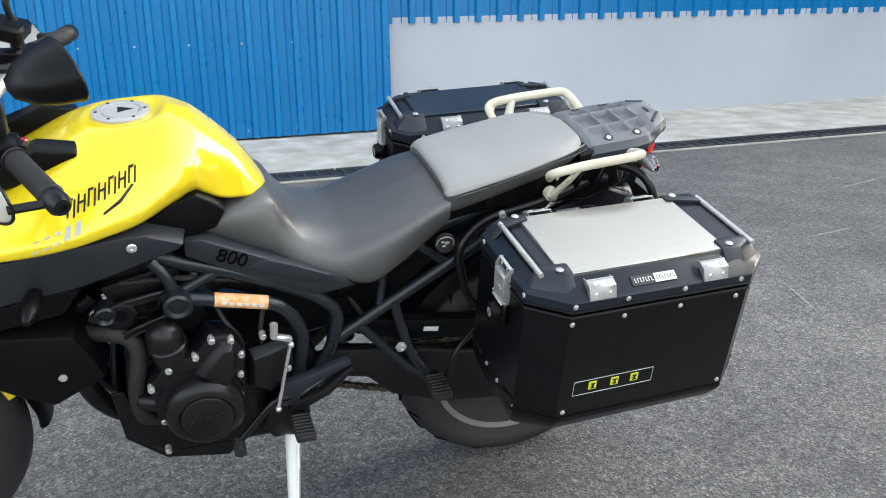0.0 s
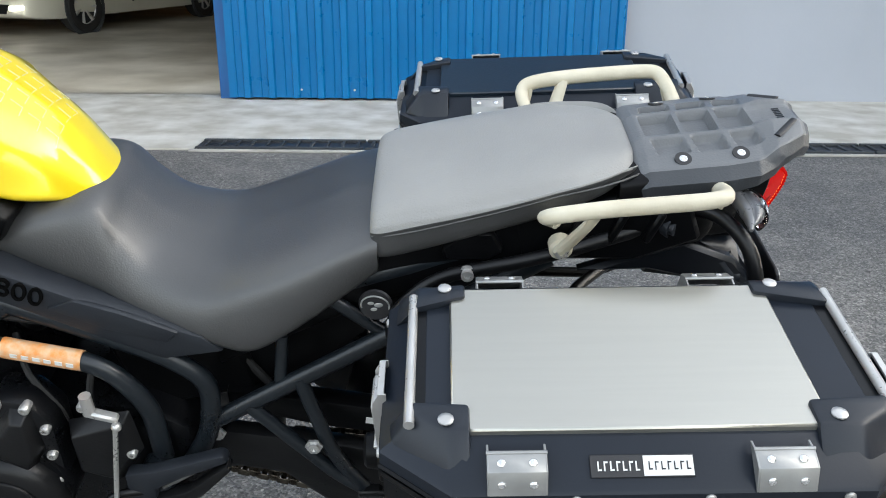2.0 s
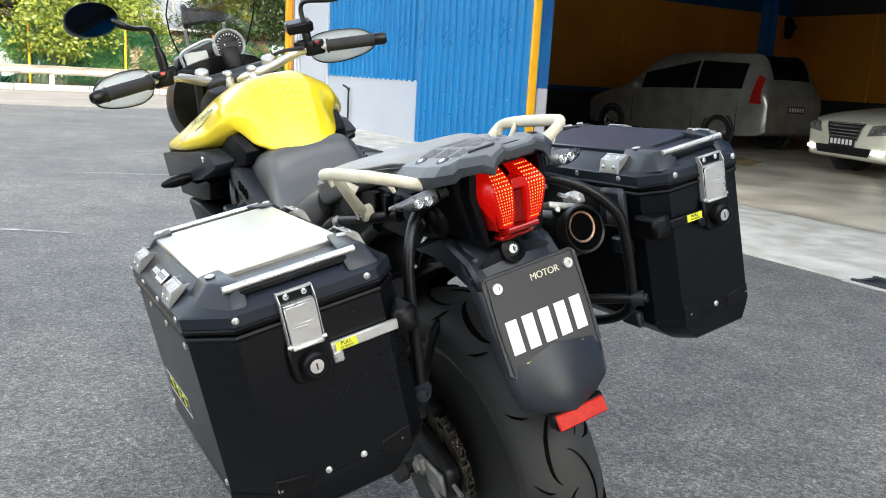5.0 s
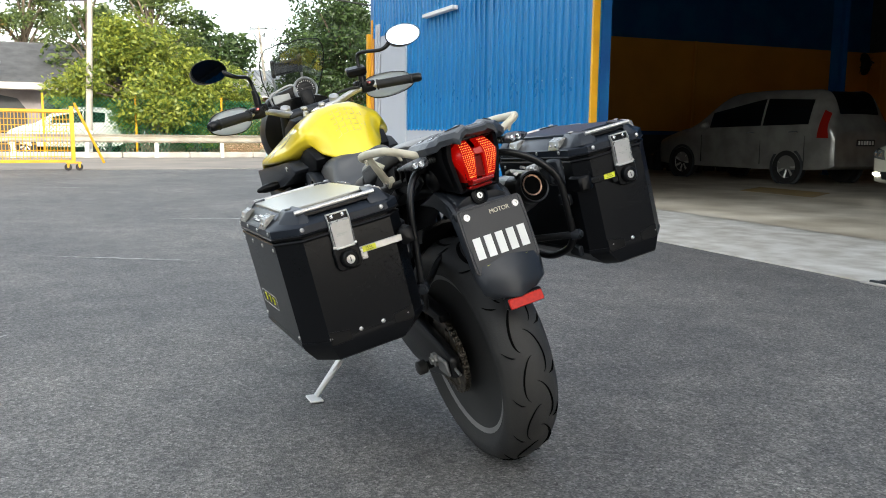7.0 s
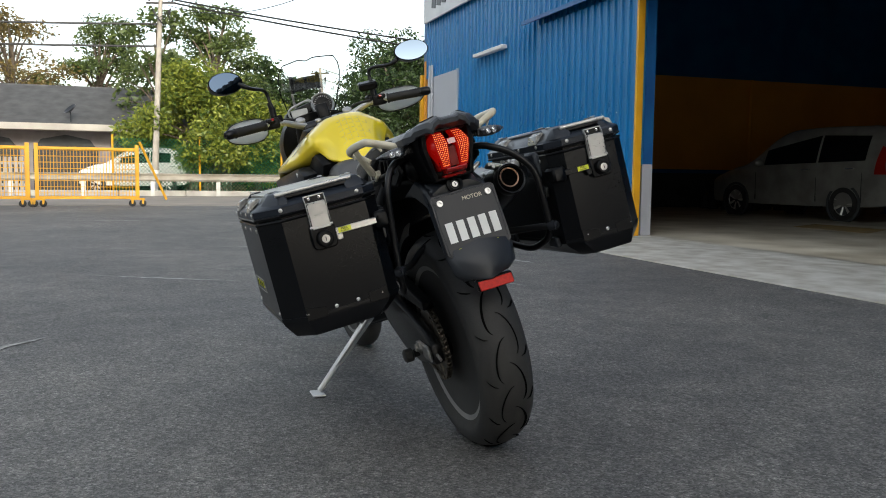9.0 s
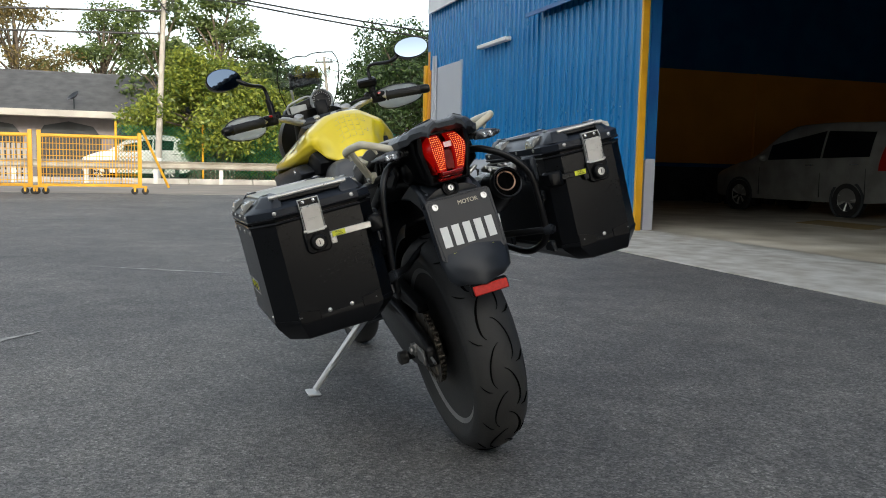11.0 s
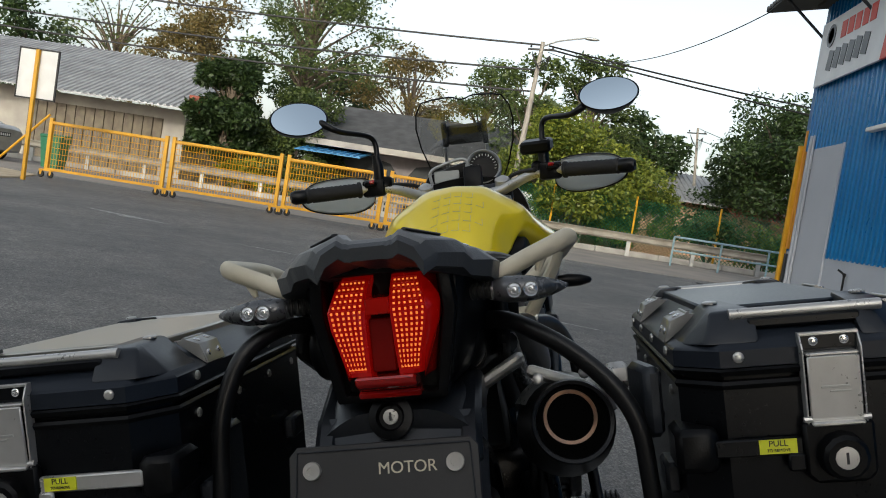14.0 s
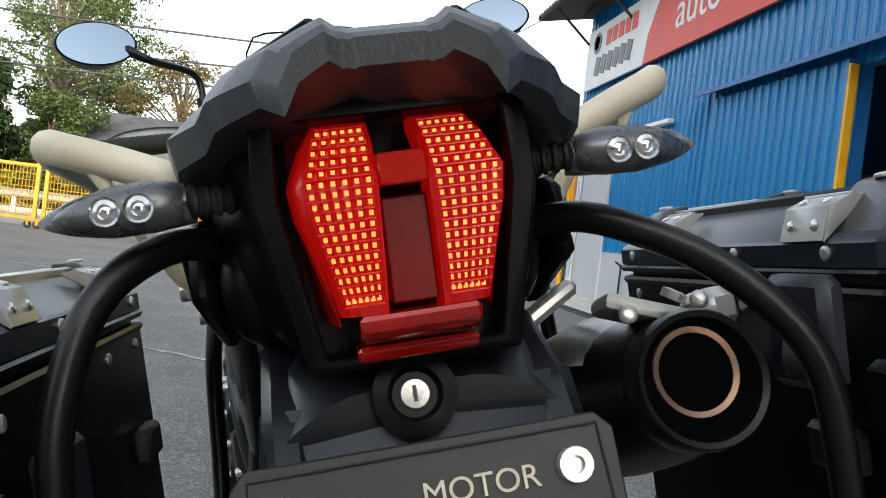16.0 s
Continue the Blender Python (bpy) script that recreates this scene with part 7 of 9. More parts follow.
    part("display_bezel", bm, M["bezel"], dash, "light grey display surround")
    bm = B()
    box(bm, (-1.253, -0.045, 1.077), (0.004, 0.07, 0.035), (0, -14, 0), 0.002)
    part("display", bm, mat("lcd_grey", (0.32, 0.34, 0.33), 0.25), dash, "grey display")
    bm = B()
    box(bm, (-1.2, 0.02, 1.03), (0.022, 0.05, 0.07), (0, -16, 0), 0.008, 2)
    rod(bm, (-1.2, 0.015, 1.01), (-1.13, 0.01, 0.98), 0.008, 10)
    part("phone_mount", bm, M["plastic"], bar, "black phone mount")
    # screen and nose
    bm = B()
    rows3 = []
    shape = ((1.03, -1.41, 0.09), (1.07, -1.385, 0.108), (1.13, -1.345, 0.126), (1.18, -1.305, 0.131), (1.215, -1.275, 0.124), (1.24, -1.25, 0.106), (1.255, -1.235, 0.078))
    for i, (z, x, w) in enumerate(shape):
        r = []
        for t in np.linspace(-1, 1, 15):
            dip = 0.01 * math.exp(-(t / 0.25) ** 2) * (i == 6)
            r.append(bm.verts.new((x + 0.06 * t * t, 0.008 + w * t, z - dip - (0.012 * t * t if i == 6 else 0))))
        rows3.append(r)
    for a, b in zip(rows3, rows3[1:]):
        for k in range(14):
            bm.faces.new((a[k], a[k + 1], b[k + 1], b[k]))
    rim_pts = [tuple(r[0].co) for r in rows3] + [tuple(v.co) for v in rows3[-1][1:-1]] + [tuple(r[-1].co) for r in rows3[::-1]]
    bmesh.ops.solidify(bm, geom=bm.faces[:], thickness=0.003)
    scr = part("windscreen", bm, M["screen"], bike, "clear plastic windscreen", 60)
    scr.visible_shadow = False
    bm = B()
    tube(bm, rim_pts, 0.0022, 6)
    part("screen_edge", bm, M["plastic"], scr)
    bm = B()
    box(bm, (-1.335, 0.002, 1.163), (0.016, 0.1, 0.058), (0, 30, 0), 0.006)
    for y in (-0.054, 0.058):
        box(bm, (-1.33, y, 1.166), (0.02, 0.016, 0.074), (0, 30, 0), 0.004)
    pieces("screen_box", bm, M["ink"], scr, "black holder behind the screen")
    bm = B()
    for y in (-0.06, 0.06):
        tube(bm, [(-1.345, y, 1.13), (-1.385, y * 0.9, 1.03)], 0.005, 8)
    pieces("screen_stay", bm, M["steel"], scr)
    nose = loft(B(), [(-1.56, [(0, 0.93), (0.03, 0.92), (0.05, 0.87), (0.04, 0.82), (0.02, 0.8)]), (-1.48, [(0, 1.0), (0.08, 0.98), (0.13, 0.91), (0.12, 0.82), (0.06, 0.78)]), (-1.38, [(0, 1.05), (0.1, 1.03), (0.16, 0.94), (0.15, 0.84), (0.08, 0.8)]), (-1.28, [(0, 1.04), (0.11, 1.02), (0.16, 0.94), (0.15, 0.86), (0.08, 0.82)])], 20, 24)
    part("headlamp_fairing", nose, M["plastic"], bike, "black headlamp fairing", 50)
    for s in (-1, 1):
        bm = B()
        ball(bm, (-1.5, s * 0.075, 0.91), 0.055, 0.9, 1.0, 0.75, 18)
        part("headlamp", bm, M["lens"], bike, "clear headlamp")
    return bike


def flank_tree(bm):
    from mathutils.bvhtree import BVHTree
    return BVHTree.FromBMesh(bm)


def quad_decal(name, tree, pts, s, material, parent, lift):
    """A thin plate that lies on the tank's flank, outlined in x and z."""
    out = []
    for x, z in pts:
        hit, nor, _, _ = tree.ray_cast(Vector((x, s * 0.6, z)), Vector((0, -s, 0)))
        if hit is None:
            return
        out.append(hit + (nor if nor.y * s > 0 else -nor) * lift)
    bm = B()
    bm.faces.new([bm.verts.new(p) for p in out])
    bmesh.ops.solidify(bm, geom=bm.faces[:], thickness=0.0015)
    part(name, bm, material, parent, smooth=0)


def top_hit(tree, x, y):
    hit, nor, _, _ = tree.ray_cast(Vector((x, y, 1.5)), Vector((0, 0, -1)))
    return hit + Vector((0, 0, 0.0006)) if hit is not None else None


LIGHTS = {"tail_housing", "tail_cheek", "tail_light_lens", "led_dots", "lens_grid", "lower_lens", "centre_lens", "light_bezel", "winker", "winker_body", "winker_lens", "winker_bowl", "winker_reflector", "seat_lock", "lock_barrel", "key_slot", "plate_hanger", "hanger_fin"}
PLATE = {"rear_mudguard", "number_plate", "reflector_holder", "reflector"}
STILL = {"front_winker", "grab_handle", "handle_bolt", "fuel_tank", "tank_mark", "tank_mark_white", "tank_sticker", "filler_cap", "cap_screw", "radiator_shroud", "middle_shroud", "lower_shroud", "panel_bolt", "knee_panel", "inner_panel", "luggage_rack", "rack_edge", "rack_slot", "rack_bolt", "rack_mark", "side_stand", "stand_foot", "stand_spring", "rear_wheel", "front_wheel", "tyre", "tread_groove", "spokes", "hub", "brake_disc", "plate_character", "plate_border", "plate_screw", "plate_shop_name", "plate_small_print", "silencer", "outlet_cavity", "silencer_end_cap", "outlet_pipe", "heat_shield", "silencer_clamp", "end_bracket", "bracket_screw"}
FRONT = {"handlebar", "bar_clamp", "grip", "bar_end", "switch_housing", "switch_button", "lever", "hand_guard", "guard_frame", "mirror_stem", "mirror_shell", "mirror_glass", "brake_reservoir", "control_cable", "phone_mount", "windscreen", "screen_edge", "screen_box", "screen_stay"}
ENGINE = {"alternator_cover", "cover_cap", "cover_mark", "cover_spine", "engine_side_cover", "engine_bolt", "sprocket_cover", "starter_motor", "water_pump", "gear_linkage"}
DASH = {"instrument_panel", "display_bezel", "dial_ring", "dial_face", "dial_mark", "display"}


def settle(bike):
    """Trims the width and height of the motorcycle's parts along its length."""
    for ob in bike.children_recursive:
        name = ob.name.split(".")[0]
        if name in STILL:
            continue

        def moved(p):
            x, y, z = p
            if name in LIGHTS:
                return Vector((x - 0.031, y, z + 0.008))
            if name in PLATE:
                f = (0.72 - z) / 0.22
                return Vector((x - 0.045 + 0.069 * f, y - 0.01 * f, z + 0.027 + 0.011 * f))
            lift = float(np.interp(x, [-1.0, -0.82, -0.6, -0.05, 0.1, 0.25], [0.03, 0.03, 0.018, 0.017, 0.003, 0.004]))
            if name in DASH:
                return Vector((x - 0.045, y - 0.012, z))
            if name in FRONT:
                return Vector((x, y, z + 0.03))
            if name in ENGINE:
                return Vector((x, y * 1.04, z + lift))
            wide = float(np.interp(x, [-1.3, -1.05, -0.85, 0.0, 0.2], [1.0, 0.92, 0.86, 0.86, 0.95]))
            wide += (1 - wide) * float(np.interp(z, [0.85, 1.0], [0, 0.6]))
            return Vector((x, y * wide, z + lift))

        if ob.data.vertices and ob.matrix_basis == Matrix():
            for v in ob.data.vertices:
                v.co = moved(v.co)
        else:
            ob.matrix_basis.translation = moved(ob.matrix_basis.translation)


motorcycle = build_bike()
settle(motorcycle)

# ---------------------------------------------------------------- panniers
def pannier(s, centre, width, drop, pitch, toe, top, label):
    """A hard case; s is -1 on the left side. Own axes: x towards the tail, +y outwards before mirroring."""
    case = thing("pannier", BIKE @ pose(0.022, s * centre, 0.507 - drop, 0, -pitch, toe), label, "pannier", "panniers")
    xf, xr, o, i = -0.26, 0.238, width / 2, -width / 2
    cut = 0.052
    plan = [(xf + 0.066, o), (xr - 0.06, o), (xr, o - cut), (xr, i + 0.035), (xr - 0.035, i), (xf + 0.035, i), (xf, i + 0.035), (xf, o - cut)]
    F = lambda pts: [(x, s * y) for x, y in pts]
    plan = F(plan)
    V = lambda x, y, z: Vector((x, s * y, z))
    # body
    bm, rings = B(), []
    xm = (xf + xr) / 2
    for z, dy, dx in ((0.011, 0.03, 0.012), (0.015, 0.026, 0.008), (0.045, 0.003, 0.001), (0.053, 0.0, 0.0), (0.294, 0.0, 0.0), (0.298, 0.003, 0.003)):
        rings.append([bm.verts.new((xm + (x - xm) * (1 - dx / (xr - xm)), y - s * dy * ((y * s - i) / (o - i)) * 0.85 + s * dy * ((o - y * s) / (o - i)) * 1.5, z)) for x, y in plan])
    for a, b in zip(rings, rings[1:]):
        for k in range(len(plan)):
            bm.faces.new((a[k], a[(k + 1) % len(plan)], b[(k + 1) % len(plan)], b[k]))
    bm.faces.new(rings[0])
    bm.faces.new(rings[-1])
    body = part("body", bm, M["case"], case, "black powder-coated case body", 25)
    bm = stack(B(), plan, [(0.294, 0.006), (0.2945, -0.001), (0.2985, -0.003), (0.3015, -0.001), (0.302, 0.007), (0.306, 0.007), (0.3065, -0.002), (0.311, -0.0045), (0.313, -0.002), (0.3135, 0.006)])
    part("seal_rim", bm, M["plastic"], body, smooth=25)
    bm = stack(B(), plan, [(0.0545, 0.005), (0.055, -0.0016), (0.0625, -0.0016), (0.063, 0.005)])
    part("bottom_band", bm, M["case"], body, smooth=25)
    # lid
    bm = stack(B(), plan, [(0.313, 0.002), (0.314, -0.002), (0.329, -0.002), (0.332, 0.001), (0.352, 0.036), (0.356, 0.042)])
    lid = part("lid", bm, M["lid"], case, "dark blue-black moulded lid", 25)
    front = 0.066
    tp = inset_poly([(x, y) for x, y in F([(xf + front, o - 0.045), (0.15, o - 0.045), (0.15, i + 0.04), (xf + front, i + 0.04)])], 0.0)
    bm = B()
    prism(bm, tp, "z", 0.351, 0.3625, 0.002)
    part("lid_plate", bm, top, lid, "flat metal lid plate")
    bm = B()
    for x0, x1 in ((xf + 0.023, xf + front - 0.005), (0.156, 0.222)):
        prism(bm, F([(x0, o - 0.085), (x1, o - 0.075), (x1, i + 0.065), (x0, i + 0.07)]), "z", 0.346, 0.3555, 0.002)
    pieces("lid_recess", bm, M["case"], lid)
    # corner guards with rivets, and bars between them
    for cx in (-1, 1):
        for cy in (-1, 1):
            x0 = xf + 0.019 if cx < 0 else 0.221
            x1 = x0 - cx * (front - 0.002 if cx < 0 else 0.086)
            y0, y1 = (o - 0.02, o - 0.07) if cy > 0 else (i + 0.012, i + 0.055)
            bm = B()
            low = [V(x0 + cx * 0.012, y0 - cy * (0.034 if cy > 0 else 0.012), 0.334), V(x0 + cx * 0.014, y0 - cy * 0.06, 0.334), V(x1, y1, 0.334), V(x1, y0 + cy * 0.008, 0.333), V(x0 - cx * (0.045 if cy > 0 else 0.02), y0 + cy * 0.008, 0.333)]
            hi = [V(x0 - cx * 0.014, y0 - cy * (0.045 if cy > 0 else 0.02), 0.362), V(x0 - cx * 0.01, y0 - cy * 0.062, 0.364), V(x1, y1 - cy * 0.004, 0.368), V(x1, y0 - cy * 0.024, 0.366), V(x0 - cx * (0.045 if cy > 0 else 0.03), y0 - cy * 0.026, 0.364)]
            lv, hv = [bm.verts.new(p) for p in low], [bm.verts.new(p) for p in hi]
            bm.faces.new(lv)
            bm.faces.new(hv[::-1])
            for k in range(5):
                bm.faces.new((lv[k], lv[(k + 1) % 5], hv[(k + 1) % 5], hv[k]))
            bmesh.ops.recalc_face_normals(bm, faces=bm.faces)
            bevel(bm, bm.edges[:], 0.004, 2)
            guard = part("corner_guard", bm, M["guard"], lid, "dark plastic corner guard")
            bm = B()
            rivet(bm, V(x1 + cx * 0.022, (y0 + y1) / 2 - cy * 0.01, 0.366), (0, 0, 1), 0.0075, 0.003)
            part("rivet", bm, M["steel"], guard)
        bm = B()
        x = xf + 0.027 if cx < 0 else 0.214
        rod(bm, V(x, o - 0.055, 0.359), V(x, i + 0.05, 0.359), 0.0052, 12)
        part("lid_bar", bm, M["steel"], lid, "silver tie-down bar")
    # strap buckles on both long sides of the lid
    for side in (-1, 1):
        for x in ((-0.137, 0.098) if s < 0 else (-0.112, 0.128)):
            yb = o - 0.018 if side > 0 else i + 0.018
            bm = B()
            fold = [(-0.003, 0.3585), (0.0135, 0.3525), (0.0215, 0.331), (0.02, 0.331), (0.0122, 0.3512), (-0.003, 0.357)]
            prism(bm, [(s * (yb + side * y), z) for y, z in fold], "x", x - 0.025, x + 0.025, 0.0003)
            for e in (-1, 1):
                prism(bm, [(s * (yb - side * 0.015), 0.357), (s * (yb + side * 0.0205), 0.33), (s * (yb + side * 0.013), 0.3525), (s * (yb - side * 0.003), 0.3585)], "x", x + e * 0.0255 - 0.001, x + e * 0.0255 + 0.001, 0.0003)
            rod(bm, V(x - 0.027, yb - side * 0.004, 0.358), V(x + 0.027, yb - side * 0.004, 0.358), 0.002, 10)
            bk = part("buckle", bm, M["buckle"], lid, "stamped steel strap buckle")
            bm = B()
            for rx in (-0.014, 0.014):
                rivet(bm, V(x + rx, yb + side * 0.0055, 0.3555), (0, s * side * 0.34, 0.94), 0.0038, 0.002, 10)
                rivet(bm, V(x + rx, yb + side * 0.0178, 0.341), (0, s * side * 0.94, 0.34), 0.0038, 0.002, 10)
            pieces("rivet", bm, M["chrome"], bk)
    # rivets along the rims and the foot
    spots = []
    for x in (xf + 0.07, -0.085, 0.033, 0.155):
        spots += [(x, o + 0.002, 0.323, 0, 1), (x, o, 0.284, 0, 1), (x, i - 0.002, 0.323, 0, -1), (x, i, 0.284, 0, -1)]
    spots += [(xf + 0.08, o, 0.075, 0, 1), (0.168, o, 0.075, 0, 1)]
    for y in (o - cut - 0.004, i + 0.05):
        spots += [(xr + 0.002, y, 0.323, 1, 0), (xf - 0.002, y, 0.323, -1, 0), (xr, y, 0.068, 1, 0), (xf, y, 0.068, -1, 0)]
    for y in (o - cut - 0.075, o - cut - 0.13):
        if y > i + 0.08:
            spots += [(xr, y, 0.068, 1, 0), (xf, y, 0.068, -1, 0)]
    for x, y, z, nx, ny in spots:
        bm = B()
        rivet(bm, V(x, y, z), (nx, s * ny, 0), 0.0051, 0.003, 10)
        part("rivet", bm, M["steel"], body if z < 0.3 else lid)
    # foot guards
    for cx in (-1, 1):
        for cy in (-1, 1):
            x = xr if cx > 0 else xf
            y0 = (o - cut) if cy > 0 else i + 0.035
            bm = B()
            sgn = 1 if cy > 0 else -1
            pts = [(y0 - sgn * 0.05, 0.075), (y0 - sgn * 0.02, 0.08), (y0, 0.084), (y0, 0.055), (y0 - sgn * 0.01, 0.05), (y0 - sgn * 0.05, 0.052)]
            prism(bm, [(s * y, z) for y, z in pts], "x", x - 0.0015 if cx > 0 else x - 0.003, x + 0.003 if cx > 0 else x + 0.0015, 0.001)
            part("foot_guard", bm, M["plastic"], body)
    # latches at both ends
    yl = 0.008
    for cx in (-1, 1):
        x = xr if cx > 0 else xf
        bm = B()
        box(bm, V(x + cx * 0.0115, yl, 0.2905), (0.003, 0.044, 0.06), (0, cx * 3, 0), 0.001)
        box(bm, V(x + cx * 0.007, yl, 0.322), (0.012, 0.044, 0.003), None, 0.001)
        box(bm, V(x + cx * 0.0125, yl, 0.2615), (0.006, 0.044, 0.004), None, 0.0012)
        rod(bm, V(x + cx * 0.009, yl - 0.028, 0.265), V(x + cx * 0.009, yl + 0.028, 0.265), 0.0028, 8)
        latch = part("latch", bm, M["steel"], case, "stamped steel latch")
        bm = B()
        for e in (-1, 1):
            prism(bm, [(x - cx * 0.002, 0.341), (x + cx * 0.005, 0.341), (x + cx * 0.0125, 0.327), (x + cx * 0.0105, 0.252), (x - cx * 0.002, 0.249)], "y", s * (yl + e * 0.0245) - 0.0008, s * (yl + e * 0.0245) + 0.0008, 0.0003)
        box(bm, V(x + cx * 0.0035, yl, 0.3395), (0.007, 0.05, 0.003), None, 0.0006)
        part("latch_bracket", bm, M["steel"], latch)
        bm = B()
        box(bm, V(x + cx * 0.0025, yl, 0.3325), (0.004, 0.046, 0.013), None, 0.0006)
        back = part("latch_backing", bm, M["case"], latch)
        bm = B()
        for e in (-0.013, 0.013):
            rivet(bm, V(x + cx * 0.0045, yl + e, 0.333), (cx, 0, 0), 0.0042, 0.002, 10)
        pieces("rivet", bm, M["chrome"], latch)
        bm = B()
        box(bm, V(x + cx * 0.0132, yl, 0.2935), (0.001, 0.024, 0.0022), None, 0.0003)
        box(bm, V(x + cx * 0.0132, yl + 0.004, 0.2895), (0.001, 0.018, 0.0016), None, 0.0003)
        pieces("latch_mark", bm, M["galv"], latch)
        bm = B()
        prism(bm, [(s * (yl + y), z) for y, z in ((-0.03, 0.263), (0.03, 0.263), (0.03, 0.217), (0.022, 0.209), (-0.022, 0.209), (-0.03, 0.217))], "x", min(x, x + cx * 0.012), max(x, x + cx * 0.012), 0.003)
        lathe(bm, [(0.0, 0), (0.0215, 0), (0.0195, 0.014), (0.016, 0.017), (0.0105, 0.017), (0.0105, 0.0135), (0, 0.0135)], V(x + cx * 0.011, yl, 0.234), (cx, 0, 0), 12)
        lock = part("lock", bm, M["plastic"], latch, "black round lock")
        bm = lathe(B(), [(0.0, 0), (0.0098, 0), (0.0098, 0.0025), (0, 0.003)], V(x + cx * 0.0245, yl, 0.234), (cx, 0, 0), 18)
        part("lock_barrel", bm, M["steel"], lock, "steel lock barrel")
        bm = B()
        box(bm, V(x + cx * 0.0274, yl, 0.234), (0.0008, 0.0022, 0.01))
        part("key_slot", bm, M["ink"], lock, smooth=0)
    # side strap with the yellow notice at the tail end
    bm = B()
    ym = (yl - 0.03 + i + 0.022) / 2
    box(bm, V(xr + 0.006, ym, 0.243), (0.007, yl - 0.03 - i - 0.022, 0.0155), None, 0.0015)
    box(bm, V(xr + 0.01, yl - 0.037, 0.229), (0.005, 0.015, 0.016), None, 0.002)
    arm = part("release_arm", bm, M["steel"] if s < 0 else M["case"], case, "release arm with yellow notice")
    bm = B()
    box(bm, V(xr + 0.0102, yl - 0.052, 0.2435), (0.0016, 0.032, 0.0125))
    part("notice", bm, M["sticker_yellow"], arm, "yellow notice")
    face = radians(90)
    lettering("notice_text", "PULL", 0.0075, Matrix.Translation(V(xr + 0.0112, yl - 0.052, 0.2462)) @ Euler((face, 0, face)).to_matrix().to_4x4(), M["ink"], arm, 0.0003)
    lettering("notice_text", "TO REMOVE", 0.0036, Matrix.Translation(V(xr + 0.0112, yl - 0.052, 0.2402)) @ Euler((face, 0, face)).to_matrix().to_4x4(), M["ink"], arm, 0.0003)
    bm = B()
    prism(bm, [(x, s * y) for x, y in ((xr - 0.05, i - 0.012), (xr + 0.008, i - 0.012), (xr + 0.012, i + 0.02), (xr, i + 0.03), (xr - 0.045, i + 0.0))], "z", 0.222, 0.262, 0.006)
    part("side_bracket", bm, M["plastic"], case)
    bm = B()
    for x in (-0.15, 0.15):
        for z in (0.06, 0.2):
            box(bm, V(x, i - 0.008, z), (0.05, 0.016, 0.03), None, 0.004)
    pieces("carrier_hook", bm, M["slate"], case)
    # outer label on the lid
    bm = B()
    ny = 0.0168
    lm = Matrix.Translation(V(-0.026 if s < 0 else -0.015, o - 0.0175, 0.3435)) @ Euler((radians(59 * s), 0, 0)).to_matrix().to_4x4()
    t = B()
    box(t, (0, 0, 0), (0.092, 0.0022, 0.02), None, 0.0005)
    join(bm, t, lm)
    lb = part("label_plate", bm, M["ink"], lid, "black and white label plate")
    bm = B()
    t = B()
    box(t, (0.023, s * 0.0013, 0), (0.044, 0.0012, 0.0175))
    for k in range(7):
        box(t, (-0.039 + 0.0056 * k, s * 0.0013, 0), (0.0012, 0.0012, 0.0085))
        box(t, (-0.0375 + 0.0056 * k, s * 0.0013, 0.0034 if k % 2 else -0.0034), (0.003, 0.0012, 0.0014))
    join(bm, t, lm)
    part("label_mark", bm, M["white"], lb, smooth=0)
    bm = B()
    t = B()
    for k in range(7):
        box(t, (0.006 + 0.0056 * k, s * 0.0021, 0), (0.001, 0.0008, 0.0075))
        box(t, (0.0075 + 0.0056 * k, s * 0.0021, 0.003 if k % 2 else -0.003), (0.0028, 0.0008, 0.0012))
    join(bm, t, lm)
    part("label_letter", bm, M["slate"], lb, smooth=0)
    # notice low on the outer face
    bm = B()
    yy = o + 0.0008
    for a, b in (((-0.165, 0.112), (0.005, 0.112)), ((0.005, 0.112), (0.005, 0.145)), ((0.005, 0.145), (-0.165, 0.145)), ((-0.165, 0.145), (-0.165, 0.112))):
        rod(bm, V(a[0], yy, a[1]), V(b[0], yy, b[1]), 0.0008, 6)
    nb = part("warning_panel", bm, M["galv"], body)
    bm = B()
    for x in (-0.125, -0.078, -0.035):
        box(bm, V(x, yy, 0.13), (0.016, 0.0016, 0.018))
    pieces("warning_sign", bm, M["sticker_yellow"], nb, "yellow warning pictograms", smooth=0)
    bm = B()
    for x in (-0.125, -0.078, -0.035):
        prism(bm, [(x - 0.005, 0.124), (x + 0.005, 0.124), (x + 0.0015, 0.13), (x + 0.005, 0.136), (x - 0.005, 0.136), (x - 0.0015, 0.13)], "y", s * (yy + 0.0016) - 0.0004, s * (yy + 0.0016) + 0.0004)
    pieces("warning_pictogram", bm, M["ink"], nb, smooth=0)
    return case


pannier(-1, 0.362, 0.294, 0.004, 1.5, 0.0, M["alu"], "black pannier with brushed aluminium lid plate hung beside the seat")
pannier(1, 0.396, 0.238, 0.025, 3.0, -2.0, M["lidtop"], "narrower black pannier with black lid plate hung above the silencer")

